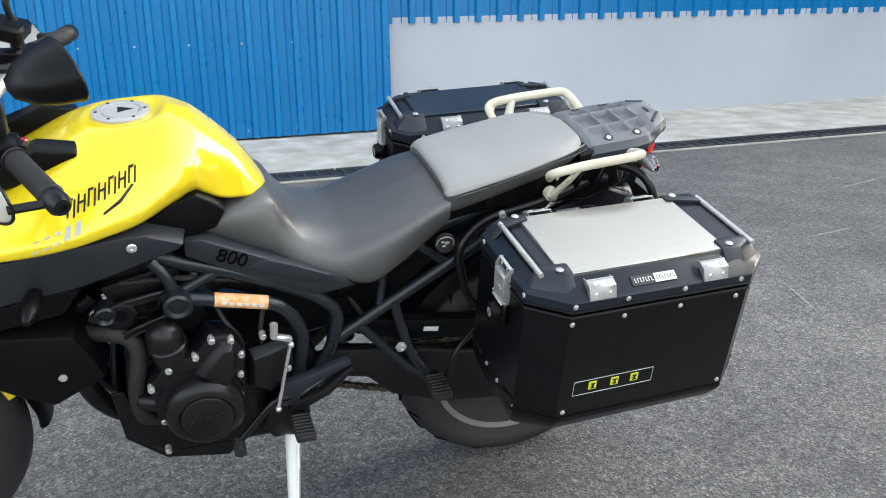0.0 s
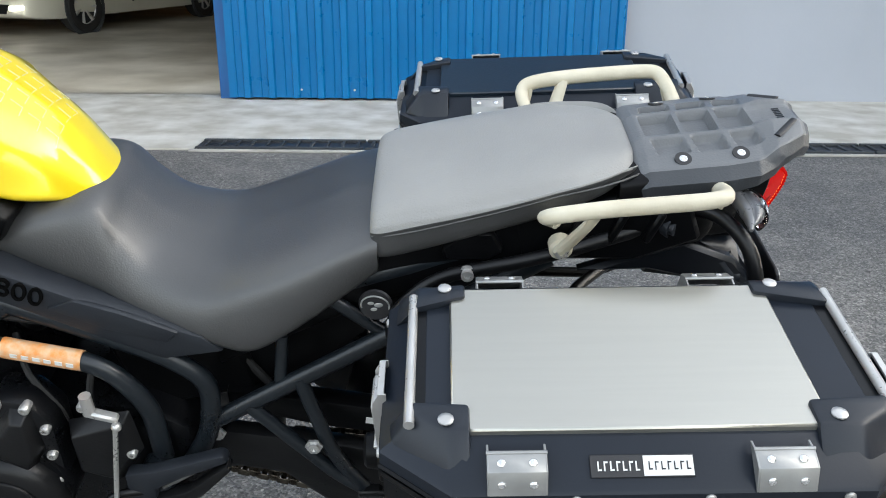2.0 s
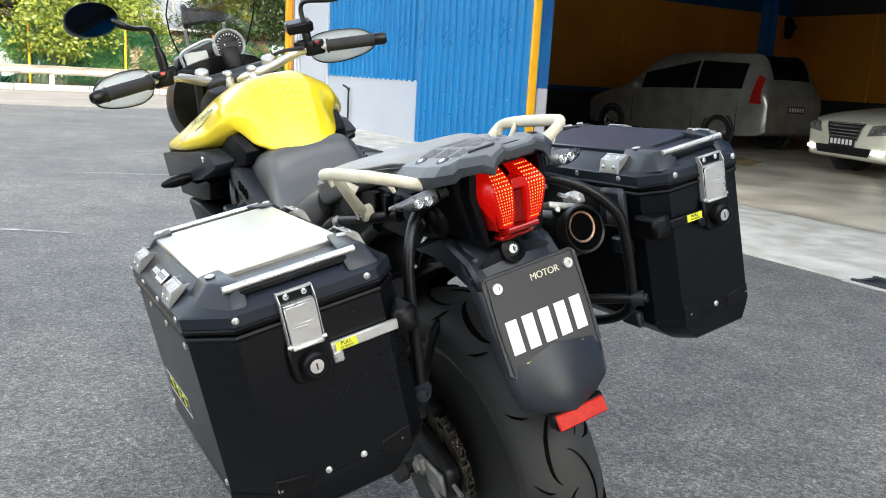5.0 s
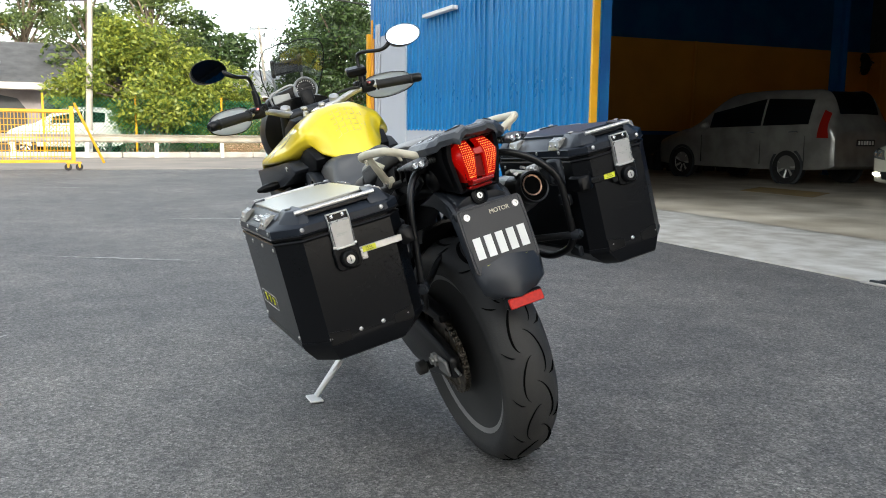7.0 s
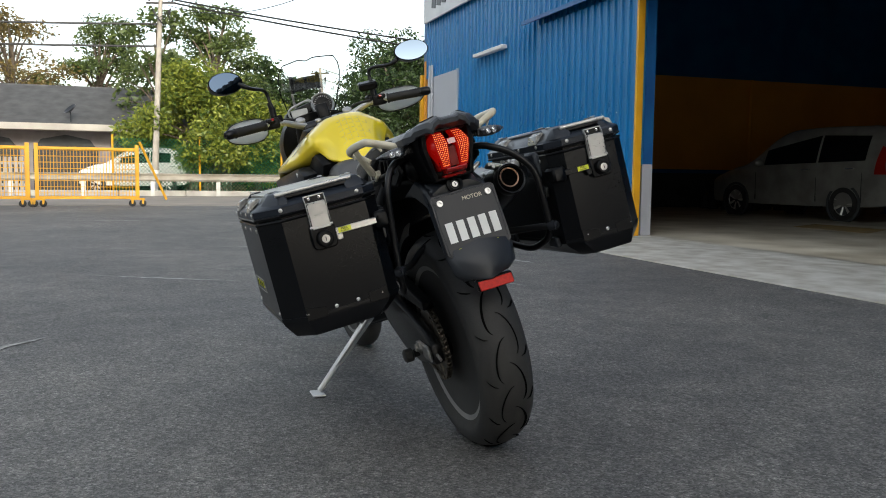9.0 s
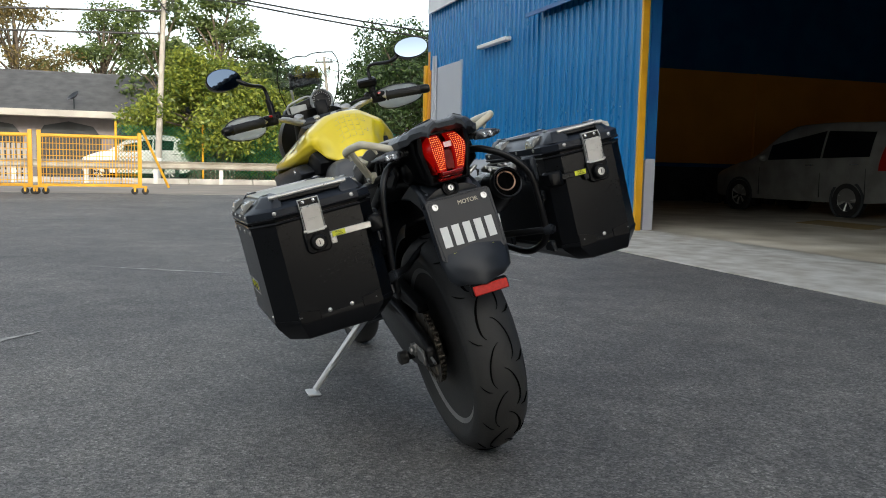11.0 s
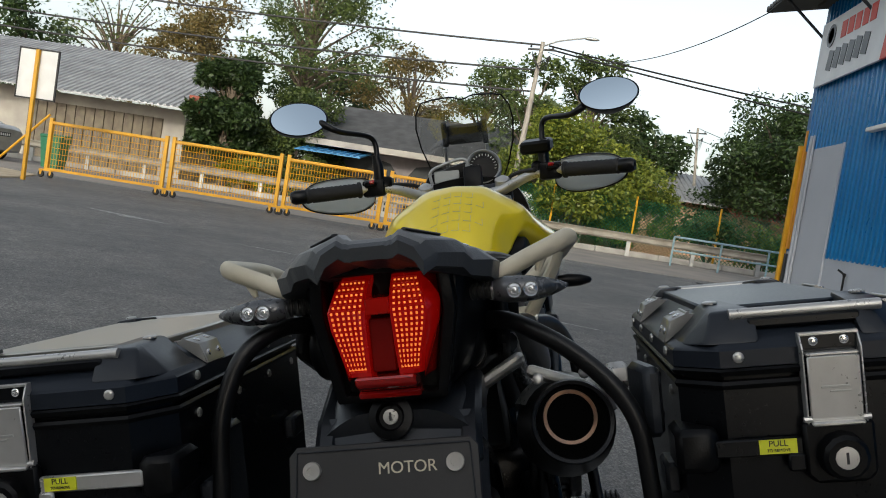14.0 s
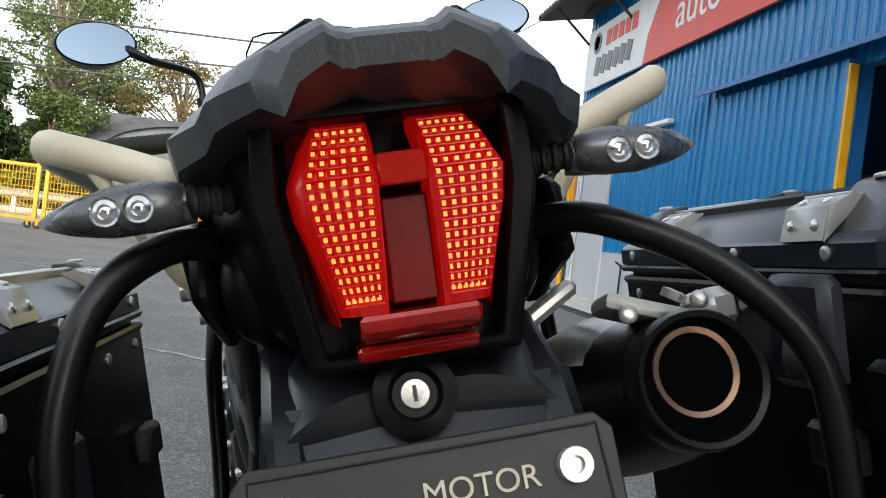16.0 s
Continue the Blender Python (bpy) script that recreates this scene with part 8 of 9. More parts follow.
# ---------------------------------------------------------------- cars
def car(name, m, paint, stations, label, wheels, wr, cowl, roof0, roof1, tail, front_kind, group=""):
    """stations: (x, sill z, waist z, roof z, half width, roof half width) from the nose to the tail."""
    c = thing(name, m, label, "car", group)
    rings = []
    for x, zs, zb, zr, w, wr2 in stations:
        rings.append((x, [(0, zr), (wr2 * 0.6, zr - 0.005), (wr2, zr - 0.03), (w * 0.985, zb), (w, (zb + zs) / 2 + 0.05), (w * 0.97, zs + 0.06), (w * 0.85, zs), (0, zs)]))
    arr = rings
    body = B()
    loft(body, arr, 60, 30)
    body_copy = body.copy()
    part("body", body, paint, c, smooth=50)
    S = np.array(stations)

    def at(x):
        return [np.interp(x, S[:, 0], S[:, k]) for k in range(1, 6)]

    skin = flank_tree(body_copy)
    body_copy.free()

    def patch(name, corners, along, material, label="", lift=0.008, n=8):
        """A thin plate laid on the body: four corners, each known but for the axis it is pushed along."""
        axis = "xyz".index(along[1])
        sign = 1 if along[0] == "+" else -1
        c = [Vector(p) for p in corners]
        bm = B()
        grid = []
        for u in np.linspace(0, 1, n):
            row = []
            for v in np.linspace(0, 1, n):
                p = c[0].lerp(c[1], u).lerp(c[3].lerp(c[2], u), v)
                d = Vector((0, 0, 0))
                d[axis] = sign
                p[axis] = -sign * 4.0
                hit, nor, _, _ = skin.ray_cast(p, d)
                if hit is None:
                    bm.free()
                    return
                row.append(bm.verts.new(hit + (nor if nor.dot(d) < 0 else -nor) * lift))
            grid.append(row)
        for a, b in zip(grid, grid[1:]):
            for k in range(n - 1):
                bm.faces.new((a[k], a[k + 1], b[k + 1], b[k]))
        bmesh.ops.solidify(bm, geom=bm.faces[:], thickness=0.006)
        return part(name, bm, material, c_thing, label, 60)

    c_thing = c

    def side_glass(x0, x1):
        z = {x: at(x) for x in (x0, x1)}
        for s in (-1, 1):
            lo = [(x, 0, z[x][1] + 0.03) for x in (x0, x1)]
            hi = [(x, 0, max(z[x][1] + 0.08, z[x][2] - 0.13)) for x in (x0, x1)]
            patch("side_window", [lo[0], lo[1], hi[1], hi[0]], "-y" if s > 0 else "+y", M["car_glass"], "dark tinted side window")

    def end_glass(x0, x1, nm):
        w0, w1 = at(x0)[4] * 0.86, at(x1)[4] * 0.86
        patch(nm, [(x0, -w0, 0), (x0, w0, 0), (x1, w1, 0), (x1, -w1, 0)], "-z", M["car_glass"], "dark glass", 0.008, 10)

    mid = (roof0 + roof1) / 2
    side_glass(roof0 - 0.3, mid - 0.025)
    side_glass(mid + 0.025, roof1 + 0.02)
    end_glass(cowl, roof0 - 0.03, "windscreen")
    end_glass(roof1 + 0.04, tail, "rear_window")
    w = max(S[:, 4])
    for x in wheels:
        for s in (-1, 1):
            bm = lathe(B(), [(wr * 0.66, -0.1), (wr * 0.94, -0.1), (wr, -0.07), (wr, 0.07), (wr * 0.94, 0.1), (wr * 0.66, 0.1), (wr * 0.66, -0.1)], (x, s * (w - 0.1), wr), (0, s, 0), 32)
            wh = part("wheel", bm, M["rubber"], c)
            bm = lathe(B(), [(0, 0.06), (0.05, 0.06), (0.06, 0.05), (wr * 0.2, 0.03), (wr * 0.2, 0.02), (0, 0.02)], (x, s * (w - 0.1), wr), (0, s, 0), 20)
            for k in range(7):
                a = 2 * math.pi * k / 7
                tube(bm, [(x + 0.05 * math.cos(a), s * (w - 0.055), wr + 0.05 * math.sin(a)), (x + wr * 0.66 * math.cos(a), s * (w - 0.03), wr + wr * 0.66 * math.sin(a))], 0.026, 6)
            lathe(bm, [(wr * 0.6, 0.05), (wr * 0.68, 0.085), (wr * 0.7, 0.07), (wr * 0.62, 0.02), (wr * 0.6, 0.05)], (x, s * (w - 0.1), wr), (0, s, 0), 28)
            part("rim", bm, M["steel"], wh, "alloy rim")
            bm = lathe(B(), [(wr * 1.03, -0.02), (wr * 1.16, 0.0), (wr * 1.16, 0.012), (wr * 1.0, 0.012), (wr * 1.0, -0.02)], (x, s * (w - 0.015), wr), (0, s, 0), 28)
            part("wheel_arch", bm, M["dark_band"], c)
    x0 = S[0, 0]
    zs0, zb0, zr0, w0, _ = at(x0 + 0.03)
    xt = S[-1, 0]
    lamp_glass = M["headlamp"]
    if front_kind == "saloon":
        patch("air_intake", [(0, -0.5, 0.29), (0, 0.5, 0.29), (0, 0.56, 0.4), (0, -0.56, 0.4)], "+x", M["ink"])
        patch("grille_frame", [(0, -0.27, 0.48), (0, 0.27, 0.48), (0, 0.37, 0.71), (0, -0.37, 0.71)], "+x", M["chrome"], "chrome grille frame", 0.012)
        patch("grille", [(0, -0.25, 0.5), (0, 0.25, 0.5), (0, 0.34, 0.69), (0, -0.34, 0.69)], "+x", M["ink"], "", 0.02)
        for k in range(4):
            z = 0.525 + 0.044 * k
            w1 = 0.25 + 0.09 * (z - 0.5) / 0.19
            patch("grille_bar", [(0, -w1, z), (0, w1, z), (0, w1, z + 0.014), (0, -w1, z + 0.014)], "+x", M["chrome"], "", 0.028, 5)
        for s in (-1, 1):
            patch("headlamp", [(0, s * 0.44, 0.56), (0, s * 0.8, 0.6), (0, s * 0.8, 0.73), (0, s * 0.5, 0.69)], "+x", lamp_glass, "clear twin headlamp", 0.012)
            patch("headlamp_reflector", [(0, s * 0.5, 0.595), (0, s * 0.6, 0.605), (0, s * 0.6, 0.675), (0, s * 0.52, 0.67)], "+x", M["chrome"], "", 0.02, 5)
            patch("headlamp_reflector", [(0, s * 0.65, 0.61), (0, s * 0.74, 0.62), (0, s * 0.74, 0.69), (0, s * 0.65, 0.685)], "+x", M["chrome"], "", 0.02, 5)
            patch("daytime_lamp", [(0, s * 0.56, 0.335), (0, s * 0.74, 0.345), (0, s * 0.74, 0.38), (0, s * 0.56, 0.375)], "+x", M["lamp_white"], "lit white daytime lamp", 0.02, 5)
    else:
        hi = 1.42 if front_kind == "mpv" else 1.12
        for s in (-1, 1):
            if front_kind == "mpv":
                patch("tail_lamp", [(1.98, 0, 0.86), (2.2, 0, 0.86), (2.12, 0, 1.3), (2.02, 0, 1.36)], "-y" if s > 0 else "+y", M["redreflector"], "red tail lamp", 0.012)
            else:
                patch("tail_lamp", [(0, s * (w - 0.24), 0.86), (0, s * (w - 0.07), 0.86), (0, s * (w - 0.12), hi), (0, s * (w - 0.2), hi)], "-x", M["red"], "red tail lamp", 0.012)
            patch("headlamp", [(0, s * 0.34, 0.6), (0, s * (w - 0.2), 0.64), (0, s * (w - 0.2), 0.76), (0, s * 0.4, 0.72)], "+x", lamp_glass, "clear headlamp", 0.012)
        patch("air_intake", [(0, -0.4, 0.38), (0, 0.4, 0.38), (0, 0.4, 0.5), (0, -0.4, 0.5)], "+x", M["ink"])
    # plates and bumpers
    for x, e in ((x0, -1), (xt, 1)):
        bm = B()
        box(bm, (x + e * 0.03, 0, 0.46 if e < 0 else 0.78), (0.012, 0.5, 0.12), None, 0.003)
        pl = part("number_plate", bm, M["ink"], c)
        bm = B()
        for k in range(6):
            box(bm, (x + e * 0.038, -0.19 + 0.076 * k, 0.46 if e < 0 else 0.78), (0.006, 0.045, 0.07))
        part("plate_character", bm, M["white"], pl, smooth=0)
    for s in (-1, 1):
        bm = B()
        ball(bm, (roof0 - 0.35, s * (w + 0.08), at(roof0 - 0.35)[1] + 0.08), 0.11, 0.7, 1.0, 0.7, 14)
        part("door_mirror", bm, paint, c)
        bm = B()
        for x in (mid - 0.25, mid + 0.75):
            box(bm, (x, s * (w + 0.01), at(x)[1] - 0.1), (0.2, 0.03, 0.025), None, 0.008)
        part("door_handle", bm, M["chrome"], c)
        bm = B()
        for x in (mid, mid + 1.0, roof0 - 0.5):
            box(bm, (x, s * (w * 0.995), 0.62), (0.008, 0.02, 0.55))
        pieces("door_gap", bm, M["ink"], c, smooth=0)
    return c


SALOON = [(-2.35, 0.3, 0.6, 0.66, 0.6, 0.5), (-2.28, 0.24, 0.68, 0.74, 0.8, 0.7), (-1.9, 0.2, 0.78, 0.86, 0.9, 0.78), (-1.0, 0.2, 0.88, 0.98, 0.93, 0.76), (-0.75, 0.2, 0.9, 1.04, 0.93, 0.72), (0.0, 0.2, 0.93, 1.42, 0.93, 0.62), (0.4, 0.2, 0.94, 1.47, 0.93, 0.62),
          (1.0, 0.2, 0.95, 1.45, 0.93, 0.62), (1.75, 0.22, 0.96, 1.12, 0.92, 0.68), (2.2, 0.26, 0.94, 1.06, 0.86, 0.7), (2.42, 0.32, 0.85, 0.95, 0.74, 0.6)]
MPV = [(-2.2, 0.34, 0.62, 0.72, 0.6, 0.5), (-2.1, 0.28, 0.74, 0.82, 0.78, 0.66), (-1.5, 0.25, 0.92, 1.02, 0.86, 0.72), (-1.15, 0.25, 0.98, 1.12, 0.87, 0.7), (-0.35, 0.25, 1.02, 1.62, 0.88, 0.66), (0.4, 0.25, 1.04, 1.72, 0.88, 0.66), (1.4, 0.26, 1.06, 1.72, 0.88, 0.65),
       (1.95, 0.28, 1.08, 1.66, 0.87, 0.62), (2.2, 0.32, 1.06, 1.2, 0.84, 0.62), (2.3, 0.36, 0.9, 0.98, 0.8, 0.6)]
HATCH = [(-1.75, 0.34, 0.6, 0.7, 0.55, 0.45), (-1.68, 0.28, 0.7, 0.78, 0.7, 0.6), (-1.2, 0.24, 0.86, 0.96, 0.8, 0.68), (-0.85, 0.24, 0.92, 1.04, 0.81, 0.66), (-0.1, 0.24, 0.97, 1.45, 0.82, 0.6), (0.5, 0.24, 0.99, 1.52, 0.82, 0.6), (1.2, 0.25, 1.0, 1.5, 0.82, 0.58),
         (1.6, 0.27, 1.0, 1.3, 0.8, 0.56), (1.75, 0.32, 0.9, 1.0, 0.76, 0.55), (1.8, 0.36, 0.8, 0.85, 0.7, 0.5)]
car("saloon_car", pose(-4.5, 13.5, 0.016, 0, 0, 74), M["cream_car"], SALOON, "pale cream saloon car parked in the workshop", (-1.45, 1.4), 0.33, -0.72, 0.05, 1.0, 1.72, "saloon")
car("people_carrier", pose(-10.4, 13.7, 0.016, 0, 0, 5), M["silver_car"], MPV, "silver people carrier with dark windows parked in the workshop", (-1.35, 1.35), 0.32, -1.1, -0.3, 1.75, 2.16, "mpv")
car("parked_car", pose(-27.7, 0.5, 0.05, 0, 0, 78), M["white_car"], HATCH, "small white car parked in front of a house", (-1.15, 1.15), 0.28, -0.82, -0.05, 1.25, 1.62, "hatch")
car("parked_car", pose(-21.5, -16.0, 0.0, 0, 0, 80), M["silver_car"], SALOON, "old grey saloon parked by a shop house", (-1.45, 1.4), 0.33, -0.72, 0.05, 1.0, 1.72, "mpv")

# ---------------------------------------------------------------- road beyond the yard
bm = B()
prism(bm, [(-24.6, -60), (-18.6, -60), (-17.2, -3), (-16.9, 3), (-17.6, 9), (-19.5, 40), (-25.5, 40), (-24.6, 6)], "z", -0.05, 0.008)
solid("road", bm, M["road"], "sunlit pale road beyond the gate", kind="structure", smooth=0)
bm = B()
for y in np.arange(-30, 30, 1.0):
    x = np.interp(y, [-60, -3, 3, 9, 40], [-24.9, -24.9, -24.9, -25.2, -26])
    box(bm, (x, y + 0.5, 0.09), (0.3, 0.985, 0.18), None, 0.02)
solid("kerb", bm, M["kerb"], "concrete kerb stones along the road", kind="structure", smooth=0)
bm = B()
prism(bm, [(-13.6, -11.5), (-12.6, -8.2), (-14.3, -8.6), (-16.2, -9.4), (-17.5, -12), (-18, -20), (-8, -20)], "z", -0.05, 0.03, 0.01)
solid("sand_verge", bm, M["sand"], "sandy verge beside the gate", kind="structure", smooth=0)
bm = B()
box(bm, (-45, 0, 0.02), (39, 140, 0.06))
solid("far_ground", bm, M["sand"], "sandy plots behind the road", kind="structure", smooth=0)


def gate_panel(x0, y0, x1, y1, h=1.25):
    L = math.hypot(x1 - x0, y1 - y0)
    g = thing("gate", pose(x0, y0, 0, 0, 0, math.degrees(math.atan2(y1 - y0, x1 - x0))), "yellow wheeled steel mesh gate", "gate", "yellow gates")
    for x in (0.06, L - 0.06):
        bm = B()
        box(bm, (x, 0, (h + 0.15) / 2 + 0.05), (0.08, 0.08, h - 0.05), None, 0.004)
        part("post", bm, M["yellow_paint"], g, smooth=0)
    for z in (0.2, h):
        bm = B()
        box(bm, (L / 2, 0, z), (L - 0.16, 0.06, 0.06), None, 0.004)
        part("rail", bm, M["yellow_paint"], g, smooth=0)
    bm = B()
    for x in np.arange(0.13, L - 0.1, 0.065):
        rod(bm, (x, 0, 0.22), (x, 0, h), 0.0065, 4)
    for z in np.arange(0.3, h, 0.13):
        rod(bm, (0.1, 0.004, z), (L - 0.1, 0.004, z), 0.0065, 4)
    tagged(part("wire_mesh", bm, M["yellow_paint"], g, smooth=0), kind="stuff")
    for x in (0.06, L - 0.06):
        bm = B()
        box(bm, (x, 0, 0.17), (0.3, 0.1, 0.04), None, 0.004)
        for e in (-0.11, 0.11):
            prism(bm, [(x + e - 0.03, 0.16), (x + e + 0.03, 0.16), (x + e + 0.015, 0.06), (x + e - 0.015, 0.06)], "y", -0.035, -0.03)
        fr = part("castor_frame", bm, M["yellow_paint"], g, smooth=0)
        for e in (-0.11, 0.11):
            bm = lathe(B(), [(0, -0.025), (0.065, -0.025), (0.075, -0.01), (0.075, 0.01), (0.065, 0.025), (0, 0.025)], (x + e, -0.0, 0.075), (0, 1, 0), 16)
            part("castor_wheel", bm, M["rubber"], fr)
    return g


gate_panel(-15.95, -9.1, -16.05, -6.3)
gate_panel(-16.05, -6.25, -16.2, -3.7)
gate_panel(-16.2, -3.65, -16.35, -1.4)
gate_panel(-16.35, -1.35, -16.6, 0.75)
for (x, y), (x2, y2) in (((-15.95, -9.1), (-15.6, -10.1)), ((-16.6, 0.75), (-16.9, 1.3))):
    bm = B()
    tube(bm, [(x, y, 1.42), (x2, y2, 0.15)], 0.028, 6)
    solid("gate_brace", bm, M["yellow_paint"], "yellow slanting brace of the gate", "brace", "gate braces")
# board on a yellow post
bd = thing("notice_board", Matrix.Translation((-13.9, -8.25, 0)), "blank white board on a yellow post", "sign")
bm = B()
box(bm, (0, 0, 1.3), (0.07, 0.07, 2.6), None, 0.004)
part("post", bm, M["yellow_paint"], bd, smooth=0)
bm = B()
box(bm, (-0.06, 0, 2.12), (0.03, 0.8, 0.95), None, 0.004)
part("board", bm, M["white"], bd, smooth=0)
bm = B()
for y in (-0.41, 0.41):
    box(bm, (-0.06, y, 2.12), (0.04, 0.03, 0.98))
for z in (1.63, 2.61):
    box(bm, (-0.06, 0, z), (0.04, 0.85, 0.03))
part("board_frame", bm, M["ink"], bd, smooth=0)
bin_ = thing("wheeled_bin", Matrix.Translation((-20.6, -11.7, 0)), "dark green wheeled bin", "bin")
bm = B()
stack(bm, [(-0.28, -0.3), (0.28, -0.3), (0.28, 0.3), (-0.28, 0.3)], [(0.05, 0.07), (0.9, 0.0)])
part("body", bm, M["green_wire"], bin_)
bm = B()
box(bm, (0, 0, 0.95), (0.6, 0.64, 0.08), (0, 4, 0), 0.02)
part("lid", bm, M["green_wire"], bin_)

# guard rail along the far side of the road
gr = thing("guard_rail", Matrix.Translation((-24.7, 0, 0)), "weathered steel guard rail along the road", "guard rail")
bm = B()
prof = [(0.0, 0.72), (0.04, 0.7), (0.0, 0.64), (0.0, 0.58), (0.04, 0.52), (0.0, 0.47), (-0.01, 0.47), (0.03, 0.52), (-0.01, 0.58), (-0.01, 0.64), (0.03, 0.7), (-0.01, 0.72)]
prism(bm, prof, "y", -32, 9.2)
part("beam", bm, mat("pale_steel_rail", (0.38, 0.35, 0.29), 0.65, 0.2, (0.25, 0.225, 0.18), 2), gr, smooth=0)
bm = B()
box(bm, (-0.06, 0, 0.36), (0.1, 0.12, 0.72))
me = finish(bm, "post", M["galv"], 0)
for y in np.arange(-31, 9.2, 2.0):
    ob = new("post", me)
    ob.parent = gr
    ob.matrix_basis = Matrix.Translation((0, y, 0))

# chain-link fence behind it
fence = thing("chain_link_fence", Matrix.Translation((-26.0, 0, 0)), "green chain-link fence with yellow posts", "fence")
F0, F1, FH = -0.2, 16.0, 1.75
bm = B()
for y in np.arange(F0 - FH, F1, 0.12):
    a, b = max(y, F0), min(y + FH, F1)
    if b > a:
        rod(bm, (0, a, 0.1 + a - y), (0, b, 0.1 + b - y), 0.009, 3)
        rod(bm, (0.006, a, 0.1 + FH - (a - y)), (0.006, b, 0.1 + FH - (b - y)), 0.009, 3)
tagged(part("wire_mesh", bm, M["green_wire"], fence, smooth=0), kind="stuff")
bm = rod(B(), (0, 0, 0), (0, 0, 1.95), 0.035, 8)
me = finish(bm, "post", M["yellow_paint"], 0)
for y in np.arange(F0, F1 + 0.1, 2.7):
    ob = new("post", me)
    ob.parent = fence
    ob.matrix_basis = Matrix.Translation((0, y, 0))
# pale blue railing near the corner
rl = thing("railing", Matrix.Translation((-22.6, 6.0, 0)), "pale blue tube railing by the road", "railing")
bm = B()
for z in (0.45, 0.85):
    rod(bm, (0, 0, z), (-0.6, 5.5, z), 0.03, 8)
part("rail", bm, mat("pale_blue_paint", (0.3, 0.45, 0.5), 0.5), rl)
bm = B()
for t in np.linspace(0, 1, 5):
    rod(bm, (-0.6 * t, 5.5 * t, 0), (-0.6 * t, 5.5 * t, 0.85), 0.03, 8)
pieces("post", bm, mat("pale_blue_paint", (0.3, 0.45, 0.5), 0.5), rl)


# ---------------------------------------------------------------- poles and cables
def utility_pole(x, y, h, lean, lamp, r=0.11):
    p = thing("utility_pole", Matrix.Translation((x, y, 0)), "slender concrete utility pole with cables", "utility pole", "utility poles")
    top = Vector((0, lean, h))
    bm = tube(B(), [(0, 0, 0), tuple(top)], [r, r * 0.62], 14)
    part("shaft", bm, M["pole"], p)
    bm = tube(B(), [(0, 0, 0.02), (0, lean * 0.13, h * 0.13)], [r * 1.02, r * 0.99], 14)
    part("white_base", bm, M["white"], p)
    bm = B()
    box(bm, top - Vector((0, 0, 0.25)), (0.06, 0.9, 0.06), (4, 0, 0))
    for e in (-0.35, 0.0, 0.35):
        lathe(bm, [(0, 0), (0.03, 0), (0.04, 0.04), (0.02, 0.08), (0, 0.1)], top + Vector((0, e, -0.22)), (0, 0, 1), 10)
    for k in range(5):
        tube(bm, curve([top + Vector((0.05, -0.3, -0.35)), top + Vector((0.2, -0.1 + 0.06 * k, -0.75 - 0.07 * k)), top + Vector((0.05, 0.3, -0.4))], 12), 0.012, 5)
    part("cross_arm", bm, M["cable"], p)
    if lamp:
        bm = tube(B(), curve([top - Vector((0, 0, 0.15)), top + Vector((0.2, 0.5, 0.05)), top + Vector((0.4, 1.25, 0.2))], 12), 0.03, 8)
        part("lamp_arm", bm, M["galv"], p)
        bm = ball(B(), top + Vector((0.43, 1.5, 0.2)), 0.16, 0.6, 1.6, 0.35, 14)
        part("lamp_head", bm, M["galv"], p)
    return Vector((x, y, 0)) + top


def cable(a, b, sag, r=0.012, name="overhead_cable"):
    a, b = Vector(a), Vector(b)
    pts = [a + (b - a) * t - Vector((0, 0, sag * 4 * t * (1 - t))) for t in np.linspace(0, 1, 24)]
    solid(name, tube(B(), pts, r, 5), M["cable"], "thin black cable hung between poles", "cable", "overhead cables")


p1 = utility_pole(-25.4, 1.05, 6.35, 0.3, True)
p2 = utility_pole(-38.0, 9.4, 5.9, -0.6, False, 0.09)
for dz, sag in ((-0.1, 0.5), (-0.9, 0.7), (-1.6, 0.6)):
    cable(p1 + Vector((0, 0, dz)), (-25.5, -34.0, 6.9 + dz), sag, 0.034)
for dz, ex, ey, ez in ((-0.1, -27.5, 30.0, 5.6), (-0.2, -26.5, 30.0, 4.9)):
    cable(p1 + Vector((0, 0.2, dz)), (ex, ey, ez), 0.6, 0.03)
cable(p1 + Vector((0, 0.2, -0.3)), (-16.4, 6.2, 5.9), 0.7, 0.012)
cable(p2, (-27, 14, 3.9), 0.4, 0.015)
cable(p2 - Vector((0, 0, 0.5)), (-27, 16, 3.4), 0.4, 0.015)


# ---------------------------------------------------------------- houses
def ribbed_roof(bm, x0, x1, y0, y1, z0, z1, pitch=0.24):
    """A sloping ribbed sheet: low edge at x1 and z0, high edge at x0 and z1, ribs down the slope."""
    n = max(2, round((y1 - y0) / pitch))
    p = (y1 - y0) / n
    top = []
    for k in range(n):
        y = y0 + p * k
        top += [(y, 0.0), (y + p * 0.5, 0.0), (y + p * 0.6, 0.045), (y + p * 0.9, 0.045)]
    outline = top + [(y1, 0.0), (y1, -0.03), (y0, -0.03)]
    low = [bm.verts.new((x1, y, z0 + h)) for y, h in outline]
    high = [bm.verts.new((x0, y, z1 + h)) for y, h in outline]
    m = len(outline)
    for k in range(m):
        bm.faces.new((low[k], low[(k + 1) % m], high[(k + 1) % m], high[k]))
    bm.faces.new(low)
    bm.faces.new(high[::-1])


